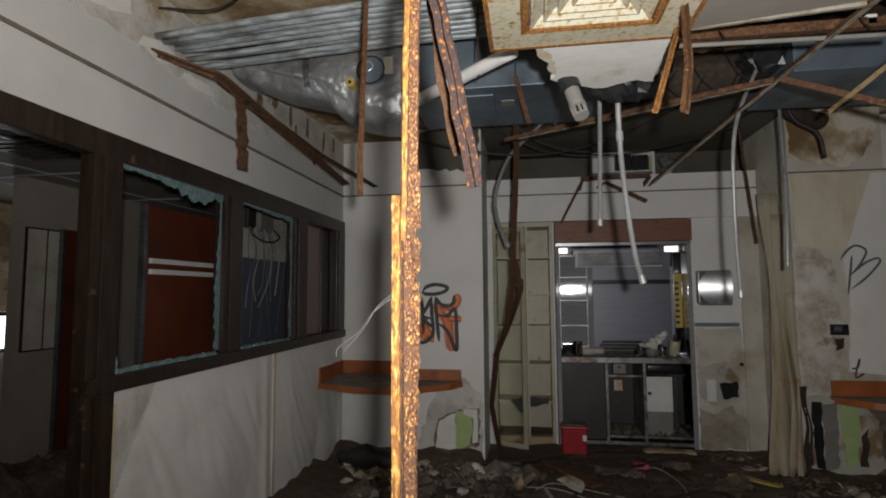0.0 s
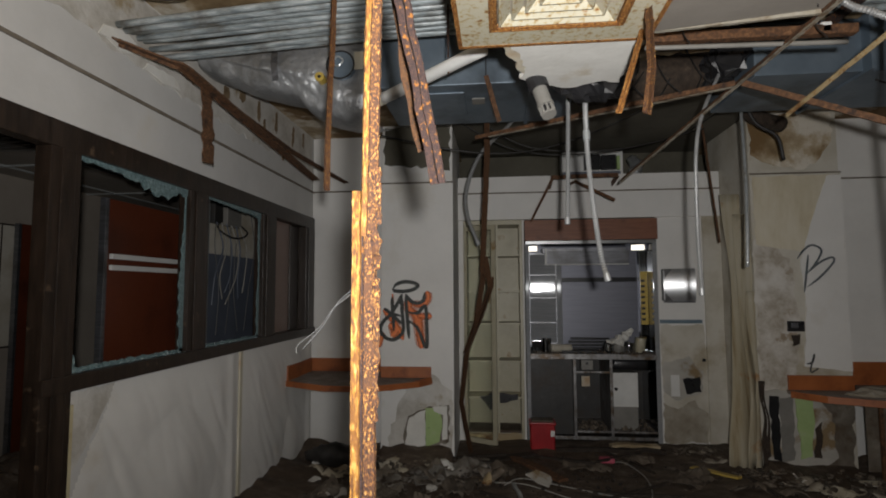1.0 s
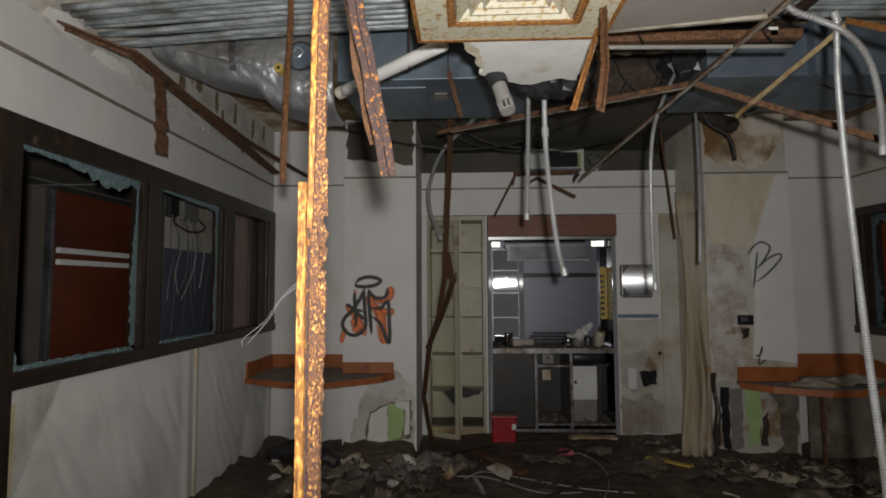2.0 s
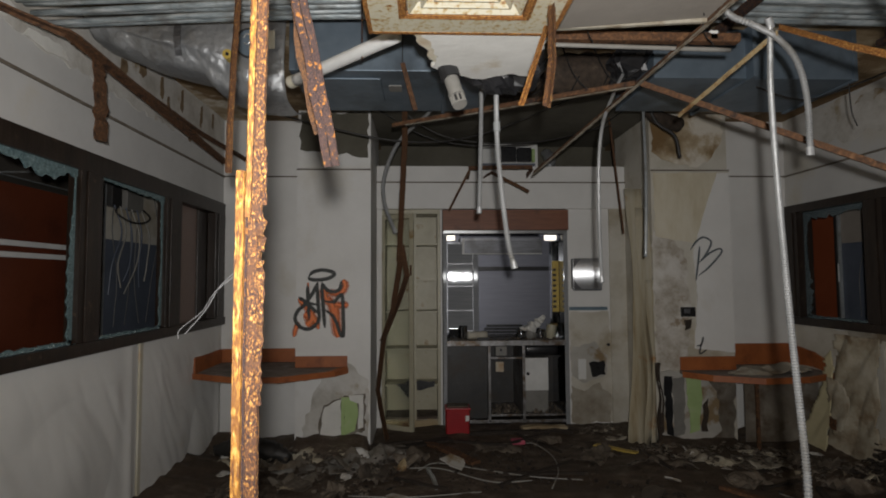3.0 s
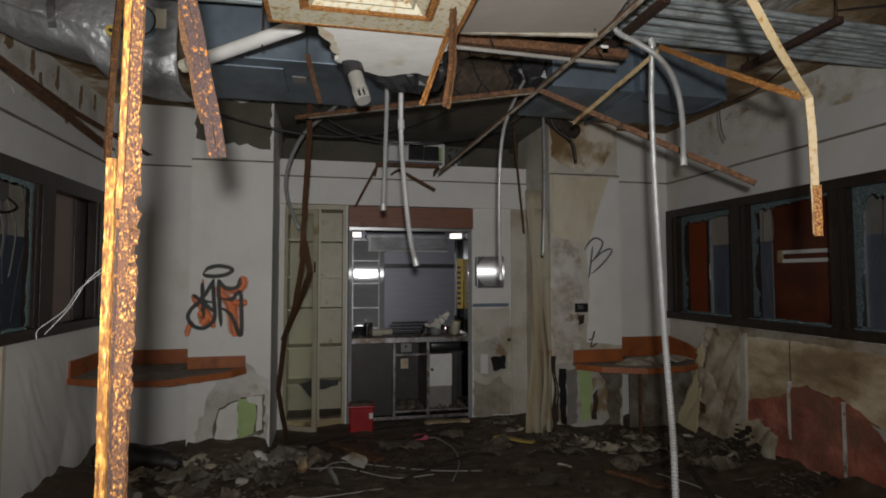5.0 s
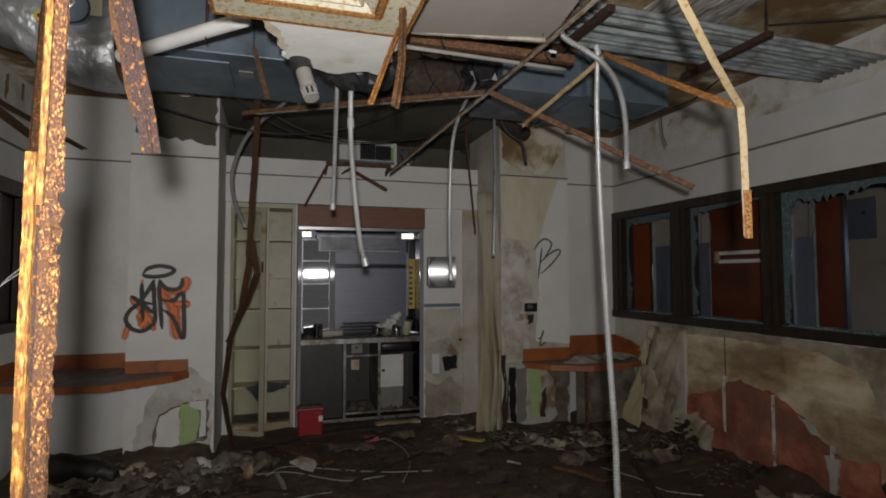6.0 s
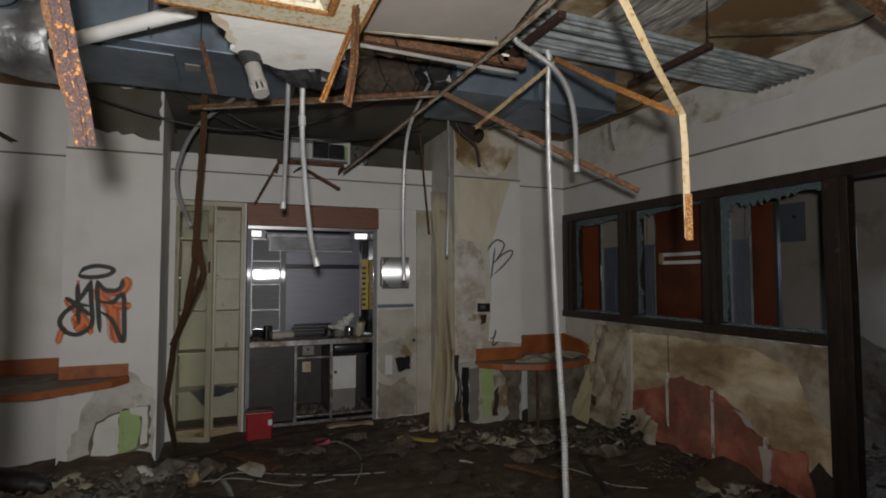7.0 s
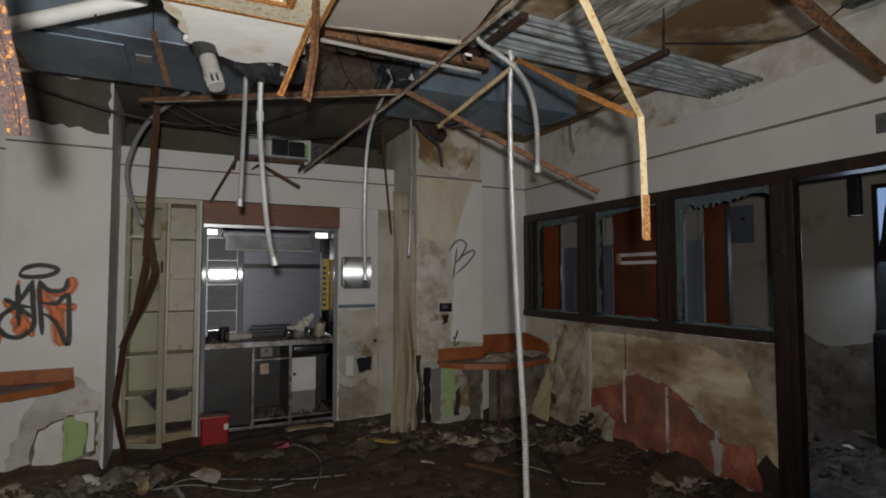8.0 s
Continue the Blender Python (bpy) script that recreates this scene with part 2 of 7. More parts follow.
M["orange_ink"] = mat("orange_spray_paint", [(0.3, (0.72, 0.17, 0.045)), (0.7, (0.82, 0.25, 0.08))], 9, 0.6, bump=0.0)
M["grey_ink"] = mat("grey_spray_paint", [(0.3, (0.06, 0.075, 0.085)), (0.7, (0.13, 0.145, 0.155))], 10, 0.6, bump=0.0)
M["rusty_paper"] = mat("rust_streaked_covering", [(0.30, (0.22, 0.145, 0.065)), (0.42, (0.35, 0.295, 0.19)), (0.6, (0.44, 0.40, 0.305)), (0.75, (0.52, 0.485, 0.395))], 1.6, 0.8, bump=0.3, fine=30, stain=(0.33, 0.15, 0.035), stain_scale=3.2, stain_at=0.63, spread=0.05, stretch=(7, 7, 0.5))
M["cream_sheet"] = mat("cream_yellow_sheet", [(0.3, (0.50, 0.44, 0.26)), (0.7, (0.62, 0.56, 0.37))], 3, 0.7, bump=0.1, stain=(0.42, 0.35, 0.20), stain_scale=3, stain_at=0.62)
M["flex"] = mat("spiral_steel", [(0.3, (0.25, 0.255, 0.255)), (0.7, (0.37, 0.375, 0.375))], 9, 0.48, metal=0.4, bump=0.05, stain=(0.20, 0.185, 0.16), stain_scale=4, stain_at=0.66)
M["old_plaster"] = mat("old_torn_plaster", [(0.3, (0.21, 0.175, 0.13)), (0.5, (0.33, 0.295, 0.235)), (0.7, (0.44, 0.41, 0.35))], 5, 0.9, bump=0.35, stain=(0.17, 0.12, 0.07), stain_scale=3, stain_at=0.6)
M["formwork"] = mat("grey_formwork_grain", [(0.36, (0.09, 0.078, 0.066)), (0.48, (0.30, 0.275, 0.245)), (0.60, (0.50, 0.475, 0.44))], 5.0, 0.9, bump=0.6, stretch=(7, 1.0, 3), rnd=0.3)
M["glass_teal"] = mat("teal_crazed_glass", [(0.40, (0.085, 0.135, 0.145)), (0.55, (0.15, 0.225, 0.235)), (0.70, (0.30, 0.38, 0.38))], 70, 0.3, bump=0.5, fine=160, bump_dist=0.003)
M["pier_plaster"] = mat("blotched_pier_plaster", [(0.34, (0.33, 0.285, 0.225)), (0.45, (0.47, 0.43, 0.37)), (0.55, (0.58, 0.55, 0.50)), (0.7, (0.66, 0.635, 0.59))], 5, 0.88, bump=0.35, stain=(0.30, 0.235, 0.165), stain_scale=6, stain_at=0.62, spread=0.03)
M["pier_cream"] = mat("yellowed_pier_covering", [(0.3, (0.52, 0.455, 0.32)), (0.5, (0.60, 0.545, 0.42)), (0.7, (0.66, 0.615, 0.51))], 2.4, 0.8, bump=0.15, stain=(0.47, 0.39, 0.26), stain_scale=2.5, stain_at=0.6, stretch=(2.5, 2.5, 0.8))
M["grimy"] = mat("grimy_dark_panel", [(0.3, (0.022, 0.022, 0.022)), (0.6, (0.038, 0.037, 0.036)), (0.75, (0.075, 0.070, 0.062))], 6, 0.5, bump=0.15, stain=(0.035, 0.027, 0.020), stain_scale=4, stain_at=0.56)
# for dirty surfaces, and for shade coloured in at the right pier's foot
M["grimy_wall"] = mat("grimy_grey_wall", [(0.3, (0.10, 0.080, 0.058)), (0.55, (0.17, 0.147, 0.118)), (0.75, (0.29, 0.265, 0.225))], 5, 0.85, bump=0.3, stain=(0.085, 0.060, 0.036), stain_scale=6, stain_at=0.58)
M["stud_paint"] = mat("flaking_white_stud", [(0.36, (0.15, 0.12, 0.09)), (0.44, (0.45, 0.43, 0.39)), (0.6, (0.62, 0.60, 0.56))], 22, 0.8, bump=0.3, stretch=(1, 1, 0.6))
M["drawer_steel"] = mat("cross_brushed_steel", [(0.3, (0.33, 0.345, 0.36)), (0.7, (0.46, 0.47, 0.485))], 5, 0.052, metal=0.35, bump=0.012, rough_var=0.012, stretch=(1, 1, 20), bump_dist=0.002)
nt = M["drawer_steel"].node_tree
grain = nt.nodes.new("ShaderNodeCombineXYZ")
grain.inputs[0].default_value = 1.0
nt.links.new(grain.outputs[0], nt.nodes["Principled BSDF"].inputs["Tangent"])
nt.nodes["Principled BSDF"].inputs["Anisotropic"].default_value = 0.95
M["skim"] = mat("torn_white_skim", [(0.34, (0.40, 0.375, 0.33)), (0.5, (0.53, 0.51, 0.47)), (0.7, (0.63, 0.615, 0.58))], 5, 0.9, bump=0.4, stain=(0.34, 0.275, 0.18), stain_scale=3.2, stain_at=0.63, spread=0.04)
M["brown_plaster"] = mat("bared_brown_plaster", [(0.3, (0.12, 0.078, 0.040)), (0.7, (0.25, 0.18, 0.105))], 12, 0.95, bump=0.4)
M["dirt"] = mat("trodden_dirt", [(0.34, (0.034, 0.022, 0.014)), (0.47, (0.074, 0.051, 0.035)), (0.57, (0.118, 0.088, 0.063)), (0.68, (0.22, 0.185, 0.148))], 7, 0.70, bump=0.7, fine=60, stain=(0.062, 0.040, 0.025), stain_scale=1.2, stain_at=0.53, spread=0.12, stretch=(1, 1.7, 1), bump_dist=0.012, rough_var=0.3)
M["dust_sheet"] = mat("dusty_clear_plastic", [(0.35, (0.16, 0.145, 0.125)), (0.6, (0.30, 0.28, 0.25)), (0.75, (0.46, 0.44, 0.40))], 8, 0.6, bump=0.3, fine=40, stain=(0.12, 0.095, 0.07), stain_scale=5, stain_at=0.55)
M["back_steel"] = mat("hazy_brushed_steel", [(0.3, (0.155, 0.16, 0.19)), (0.7, (0.20, 0.205, 0.235))], 3, 0.46, metal=0.8, bump=0.02, fine=9, stretch=(1, 1, 30), rough_var=0.04, bump_dist=0.002)
M["worn_steel"] = mat("worn_stained_steel", [(0.34, (0.11, 0.095, 0.08)), (0.5, (0.24, 0.235, 0.235)), (0.7, (0.40, 0.40, 0.40))], 14, 0.42, metal=0.7, bump=0.1, stain=(0.12, 0.085, 0.055), stain_scale=9, stain_at=0.57, spread=0.07, stretch=(1, 1, 0.4))
# lighter copy of the wall's white, to make up for weak lamplight far off
M["wall_lifted"] = mat("clean_white_paper", [(0.3, (0.66, 0.65, 0.625)), (0.7, (0.75, 0.74, 0.715))], 2.2, 0.75, bump=0.08, stain=(0.60, 0.565, 0.49), stain_scale=1.3, stain_at=0.66)
M["draped"] = mat("draped_old_covering", [(0.34, (0.22, 0.17, 0.11)), (0.46, (0.36, 0.31, 0.225)), (0.58, (0.47, 0.425, 0.33)), (0.72, (0.56, 0.52, 0.43))], 4, 0.8, bump=0.2, fine=30, stain=(0.22, 0.155, 0.09), stain_scale=4.5, stain_at=0.61, spread=0.05)
M["red_bright"] = mat("orange_red_panel", [(0.3, (0.25, 0.062, 0.024)), (0.7, (0.33, 0.085, 0.034))], 2, 0.42, bump=0.03, stain=(0.18, 0.045, 0.018), stain_scale=2.5, stain_at=0.64)
M["blue_trim"] = mat("blue_grey_strip", [(0.3, (0.10, 0.15, 0.19)), (0.7, (0.16, 0.22, 0.26))], 6, 0.6)


# ---- building blocks ----
WORLD = {}


def mesh_object(name, bm, material, smooth=False):
    me = bpy.data.meshes.new(name)
    bm.normal_update()
    bmesh.ops.recalc_face_normals(bm, faces=bm.faces)
    if bm.calc_volume(signed=True) < 0:
        bmesh.ops.reverse_faces(bm, faces=bm.faces)
    bm.to_mesh(me)
    bm.free()
    me.materials.append(M[material] if isinstance(material, str) else material)
    if smooth:
        for p in me.polygons:
            p.use_smooth = True
    ob = new(name, me)
    WORLD[ob.name] = Matrix()
    return ob


def part(name, bm, material, parent, label="", smooth=False):
    ob = mesh_object(name, bm, material, smooth)
    ob.parent = parent
    ob.matrix_parent_inverse = WORLD[parent.name].inverted()
    return tagged(ob, label)


def thing(name, base, label, category, group="", kind=""):
    ob = new(name)
    ob.empty_display_size = 0.05
    ob.matrix_world = Matrix.Translation(base)
    WORLD[ob.name] = Matrix.Translation(base)
    return tagged(ob, label, category, group, kind)


def single(name, bm, material, label, category, group="", kind="", smooth=False):
    return tagged(mesh_object(name, bm, material, smooth), label, category, group, kind)


def structure(name, bm, material, label="", category="", smooth=False):
    return tagged(mesh_object(name, bm, material, smooth), label, category or name.split("_")[0], "", "structure")


def box(x0, x1, y0, y1, z0, z1, bevel=0.0, bm=None, m=None):
    b = bm or bmesh.new()
    r = bmesh.ops.create_cube(b, size=1.0, matrix=Matrix.Translation(((x0 + x1) / 2, (y0 + y1) / 2, (z0 + z1) / 2)) @ Matrix.Diagonal((abs(x1 - x0), abs(y1 - y0), abs(z1 - z0), 1)))
    if bevel:
        edges = {e for v in r["verts"] for e in v.link_edges}
        bmesh.ops.bevel(b, geom=list(edges), offset=bevel, segments=2, affect="EDGES", profile=0.6)
    if m is not None:
        bmesh.ops.transform(b, matrix=m, verts=b.verts)
    return b


def boxes(*rows, bevel=0.0):
    b = bmesh.new()
    for r in rows:
        t = box(*r, bevel=bevel)
        me = bpy.data.meshes.new("tmp")
        t.to_mesh(me)
        t.free()
        b.from_mesh(me)
        bpy.data.meshes.remove(me)
    return b


def glide(points, steps=6):
    """A smooth line through the points."""
    P = [Vector(p) for p in points]
    if len(P) < 3:
        return P
    P = [2 * P[0] - P[1]] + P + [2 * P[-1] - P[-2]]
    out = []
    for i in range(1, len(P) - 2):
        a, b, c, d = P[i - 1:i + 3]
        for k in range(steps):
            t = k / steps
            out.append(0.5 * ((2 * b) + (c - a) * t + (2 * a - 5 * b + 4 * c - d) * t * t + (3 * b - a - 3 * c + d) * t ** 3))
    return out + [P[-2]]


def sweep(points, outline, side=None, bm=None, jitter=0.0, closed=True, taper=None, seed=0):
    """Draws an outline of (u, v) pairs along the points; side is the direction of u."""
    b = bm or bmesh.new()
    rng = random.Random(seed)
    P = [Vector(p) for p in points]
    ref = Vector(side) if side else Vector((0, 0, 1))
    rings = []
    for i, p in enumerate(P):
        d = (P[min(i + 1, len(P) - 1)] - P[max(i - 1, 0)]).normalized()
        u = ref - d * ref.dot(d)
        if u.length < 1e-4:
            u = d.orthogonal()
        u.normalize()
        if not side:
            ref = u
        v = d.cross(u)
        s = taper(i / (len(P) - 1)) if taper else 1.0
        rings.append([b.verts.new(p + u * (a * s + rng.uniform(-jitter, jitter)) + v * (c * s + rng.uniform(-jitter, jitter))) for a, c in outline])
    n = len(outline)
    for r, q in zip(rings, rings[1:]):
        for k in range(n):
            b.faces.new((r[k], r[(k + 1) % n], q[(k + 1) % n], q[k]))
    if closed:
        b.faces.new(rings[0])
        b.faces.new(list(reversed(rings[-1])))
    return b


def ring(r, n=10):
    return [(r * math.cos(2 * math.pi * k / n), r * math.sin(2 * math.pi * k / n)) for k in range(n)]


def tube(points, r, n=10, steps=6, bm=None, ribs=0.0):
    P = glide(points, steps)
    if ribs:
        fine = []
        for p, q in zip(P, P[1:]):
            k = max(1, int((q - p).length / ribs))
            fine += [p.lerp(q, i / k) for i in range(k)]
        fine.append(P[-1])
        b = bm or bmesh.new()
        ref = Vector((0.3, 1, 0.1))
        rings = []
        for i, p in enumerate(fine):
            d = (fine[min(i + 1, len(fine) - 1)] - fine[max(i - 1, 0)]).normalized()
            u = (ref - d * ref.dot(d)).normalized()
            ref, v, s = u, d.cross(u), r * (1.0 if i % 2 else 0.74)
            rings.append([b.verts.new(p + u * s * math.cos(2 * math.pi * k / n) + v * s * math.sin(2 * math.pi * k / n)) for k in range(n)])
        for a, q in zip(rings, rings[1:]):
            for k in range(n):
                b.faces.new((a[k], a[(k + 1) % n], q[(k + 1) % n], q[k]))
        b.faces.new(rings[0]), b.faces.new(list(reversed(rings[-1])))
        return b
    return sweep(P, ring(r, n), bm=bm)


def cut(p, q, n):
    p, q = Vector(p), Vector(q)
    return [p.lerp(q, i / n) for i in range(n + 1)]


TEE = [(-0.012, 0), (0.012, 0), (0.012, 0.0014), (0.0012, 0.0014), (0.0012, 0.030), (0.003, 0.030), (0.003, 0.036), (-0.003, 0.036), (-0.003, 0.030), (-0.0012, 0.030), (-0.0012, 0.0014), (-0.012, 0.0014)]
ANGLE = [(0, 0), (0.022, 0), (0.022, 0.0014), (0.0014, 0.0014), (0.0014, 0.022), (0, 0.022)]


def scaled(outline, s):
    return [(a * s, c * s) for a, c in outline]


def bar(points, side, outline=None, s=1.0, jitter=0.0006, seed=0, bm=None, step=0.03):
    P = []
    for p, q in zip(points, points[1:]):
        k = max(2, int((Vector(q) - Vector(p)).length / step))
        P += cut(p, q, k)[:-1]
    P.append(Vector(points[-1]))
    rng = random.Random(seed)
    P = [p + Vector((rng.uniform(-1, 1), rng.uniform(-1, 1), rng.uniform(-1, 1))) * jitter * 1.5 for p in P]
    return sweep(P, scaled(outline or TEE, s), side, bm, jitter, seed=seed)


def ragged(outline, depth, axis, at, rough=0.02, step=0.05, seed=0, lift=None):
    """A thin sheet with a torn edge in the plane axis = at; outline in the plane's two other axes, depth towards the negative axis (or positive where negative)."""
    rng = random.Random(seed)
    rough = min(rough, 0.36 * step)
    pts = []
    for i, p in enumerate(outline):
        q = outline[(i + 1) % len(outline)]
        L = math.hypot(q[0] - p[0], q[1] - p[1])
        k = max(1, int(L / step))
        for j in range(k):
            t = j / k
            w = rough * (1 if j else 0.4)
            pts.append((p[0] + (q[0] - p[0]) * t + rng.uniform(-w, w), p[1] + (q[1] - p[1]) * t + rng.uniform(-w, w)))
    b = bmesh.new()

    def place(a, c, o):
        v = {"x": (at + o, a, c), "y": (a, at + o, c), "z": (a, c, at + o)}[axis]
        return b.verts.new(v)
    lo = [place(a, c, math.copysign(0.003, depth)) for a, c in pts]
    hi = [place(a, c, -depth) for a, c in pts]
    b.faces.new(lo)
    b.faces.new(list(reversed(hi)))
    for k in range(len(pts)):
        b.faces.new((lo[k], lo[(k + 1) % len(pts)], hi[(k + 1) % len(pts)], hi[k]))
    b.normal_update()
    bmesh.ops.triangulate(b, faces=[f for f in b.faces if len(f.verts) > 4], ngon_method="EAR_CLIP")
    return b


# ---- setting ----
XL, XR, SLAB = -2.25, 3.10, 2.97
YL, YR, YP, YB = 5.86, 5.80, 5.52, 6.18
structure("floor", box(-7.0, 8.0, -6.0, 8.0, -0.15, 0.0), "floor", "dark muddy floor strewn with debris")
structure("ceiling", box(XL - 0.12, XR + 0.12, -6.0, 8.0, SLAB, SLAB + 0.2), "slab", "water-stained concrete slab above the fallen ceiling")
for nm, x, s, y_door, y_end, sill in (("wall_left", XL, -1, 2.74, YL, 1.06), ("wall_right", XR, 1, 2.84, YR, 1.03)):
    a, c = x, x + s * 0.12
    structure(nm, boxes((a, c, y_door + 0.14, y_end, 0, sill), (a, c, -6.0, 8.0, 2.14, SLAB), (a, c, -6.0, 1.5, 0, 2.14), (a, c, y_end, 8.0, 0, 2.14)),
              "wall", "white papered wall with a band of windows", "wall")
    structure("trim_" + nm[5:], box(x - s * 0.012, x, -2.0, y_end, 2.425, 2.44), "trim", "narrow dark ceiling line on the wall", "trim")
# unseen wall; its distance and dull colour keep the bounced light low
structure("wall_behind", box(-7, 8, -6.1, -6.0, 0, SLAB), "back_room", "plain white wall", "wall")
structure("wall_recess_left", box(XL, -1.494, YL, YL + 0.1, 0, SLAB), "wall_lifted", "white papered end wall in the corner", "wall")
structure("wall_recess_right", box(2.385, XR, YR, YR + 0.1, 0, SLAB), "wall_lifted", "white papered end wall in the corner", "wall")
structure("wall_pier_left", boxes((-1.494, -0.848, YP, 6.4, 0, 2.44), (-1.490, -0.852, YP + 0.02, 6.4, 2.44, SLAB)), "wall_lifted", "white pier with spray paint and a broken corner", "wall")
structure("wall_pier_right", boxes((1.664, 2.385, YP, 6.4, 0, 2.43), (1.668, 2.381, YP + 0.02, 6.4, 2.43, SLAB)), "wall_dirty", "stained pier with torn wall covering", "wall")
structure("wall_back", boxes((-0.848, 1.664, 6.14, 6.34, 2.17, 2.60), (1.073, 1.664, YB, 6.34, 0, 2.17), (-0.848, -0.80, YB, 6.34, 0, 2.17), (-0.235, -0.195, 6.2, 6.34, 0, 2.17)), "wall_lifted", "white bulkhead over a recess with a steel worktop", "wall")
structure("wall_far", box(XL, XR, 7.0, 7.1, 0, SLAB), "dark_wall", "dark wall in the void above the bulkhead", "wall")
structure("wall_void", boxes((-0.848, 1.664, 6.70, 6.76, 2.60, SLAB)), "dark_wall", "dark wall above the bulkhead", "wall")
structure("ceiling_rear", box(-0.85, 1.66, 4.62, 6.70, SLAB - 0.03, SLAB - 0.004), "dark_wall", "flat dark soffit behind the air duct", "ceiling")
# dark bronze window bands
for nm, x, s, posts, y_end, sill, door in (("left", XL, -1, ((2.74, 2.90), (3.73, 3.93), (4.71, 4.95), (5.63, YL)), YL, 1.06, 1.6), ("right", XR, 1, ((2.84, 2.99), (3.79, 3.92), (4.70, 4.88), (5.63, YR)), YR, 1.03, 1.6)):
    w = thing("window_" + nm, (x, 4.4, sill), "dark bronze window band with broken panes", "window", kind="structure")
    a, c = x - s * 0.02, x + s * (0.13 if s > 0 else 0.05)
    part("head", box(a, c, door, y_end, 2.065, 2.178 if s < 0 else 2.142, 0.006), "frame", w)
    part("window_sill", box(a - s * 0.015, c, posts[0][1] - 0.01 if s > 0 else posts[0][0], y_end, sill, sill + 0.07, 0.006), "frame", w)
    for i, (p, q) in enumerate(posts):
        c = x + s * (0.05 if i == 0 or s < 0 else 0.13)
        part("post", boxes((a - s * 0.002, c, p, q, 0.0 if i == 0 else sill + 0.07, 2.065), (a - s * 0.012, a - s * 0.002, p + 0.05, q - 0.04, 0.0 if i == 0 else sill + 0.07, 2.065), bevel=0.004), "frame", w)

# side rooms
for nm, x, s in (("left", XL, -1), ("right", XR, 1)):
    far = x + s * (3.6 if s < 0 else 2.2)
    structure("ceiling_" + nm, box(x + s * 0.12, far, -6, 8, 2.45, 2.5), "back_room", "grey tiled ceiling of the side room", "ceiling")
    structure("wall_outer_" + nm, box(far, far + s * 0.1, -6, 8, 0, 2.5), "back_room", "dirty wall of the side room", "wall")
    structure("wall_end_" + nm, box(x + s * 0.12, far, 7.9, 8.0, 0, 2.5), "back_room", "end wall of the side room", "wall")


# ---- torn surfaces of the walls ----
def sheet_on(name, outline, axis, at, depth, material, label, seed=1, rough=0.02, step=0.05):
    return structure(name, ragged(outline, depth, axis, at, rough, step, seed), material, label, "wall covering")


rng = random.Random(4)
# left wall: vinyl covering, bare corner, seam and peeled upper band
def bulged(y0, y1, z0, z1, inside, seed):
    """A loose sheet on the left wall: it bulges between its fixings and folds towards the seam."""
    b = bmesh.new()
    o = Vector((seed * 3.1, 1.7, 0.4))
    nu, nv = 130, 80
    G = {}
    for j in range(nv + 1):
        for i in range(nu + 1):
            y, z = y0 + (y1 - y0) * i / nu, z0 + (z1 - z0) * j / nv
            if not inside(y, z):
                continue
            e = min(1, 6 * min((y - y0) / (y1 - y0), (y1 - y) / (y1 - y0))) * min(1, 5 * (z1 - z) / (z1 - z0))
            d = 0.004 + e * (0.030 * abs(noise.noise(Vector((y * 2.1, z * 1.5, 0)) + o)) + 0.010 * abs(noise.noise(Vector((y * 9 + z * 5, z * 2.5, 1)) + o)))
            d += 0.020 * math.exp(-((y1 - 0.09 - y) / 0.05) ** 2) * (1 - 0.6 * (z - z0))
            G[i, j] = b.verts.new((XL + d, y, z))
    for j in range(nv):
        for i in range(nu):
            c = [G.get(k) for k in ((i, j), (i + 1, j), (i + 1, j + 1), (i, j + 1))]
            if all(c):
                b.faces.new(c)
    return b


structure("covering_left", bulged(2.93, 4.39, 0.03, 1.05, lambda y, z: z < 0.62 + (y - 2.93) * 1.75 + 0.012 * math.sin(40 * y), 1), "vinyl", "white vinyl covering bulging off the low wall", "wall covering", smooth=True)
structure("covering_corner", bulged(4.45, 5.85, 0.03, 1.05, lambda y, z: True, 2), "vinyl", "white vinyl covering hanging loose in the corner", "wall covering", smooth=True)
structure("seam_left", box(XL, XL + 0.014, 4.40, 4.44, 0.03, 1.055, 0.003), "paper", "yellowed joint strip on the low wall", "trim")
structure("seam_post", box(XL, XL + 0.012, 2.885, 2.93, 0.0, 1.0, 0.003), "cream_sheet", "yellowed strip beside the post", "trim")
sheet_on("bare_corner_left", [(2.89, 1.05), (3.20, 1.05), (3.06, 0.86), (2.92, 0.70), (2.89, 0.72)], "x", XL, -0.004, "skim", "bare stained corner where the covering is torn", 3, 0.012)
for k, (y, z, w, h) in enumerate(((3.72, 2.735, 0.10, 0.035), (4.13, 2.79, 0.045, 0.055), (4.35, 2.86, 0.05, 0.05), (4.62, 2.84, 0.032, 0.085), (4.72, 2.75, 0.028, 0.06), (4.94, 2.85, 0.03, 0.09), (5.30, 2.83, 0.028, 0.10), (5.55, 2.87, 0.025, 0.07), (5.10, 2.62, 0.02, 0.05))):
    sheet_on("peeled_patch", [(y - w, z - h * 0.8), (y + w * 0.2, z - h), (y + w, z - h * 0.3), (y + w * 0.7, z + h), (y - w * 0.6, z + h * 0.8)], "x", XL, -0.008, "brown_plaster", "peeled patch of bare brown plaster", 20 + k, 0.012, 0.03)
sheet_on("upper_band_left", [(2.0, 2.70), (3.0, 2.63), (3.5, 2.60), (4.0, 2.58), (5.8, 2.60), (5.8, 2.96), (2.0, 2.96)], "x", XL, -0.005, "skim", "torn skim coat under the slab", 5, 0.03)
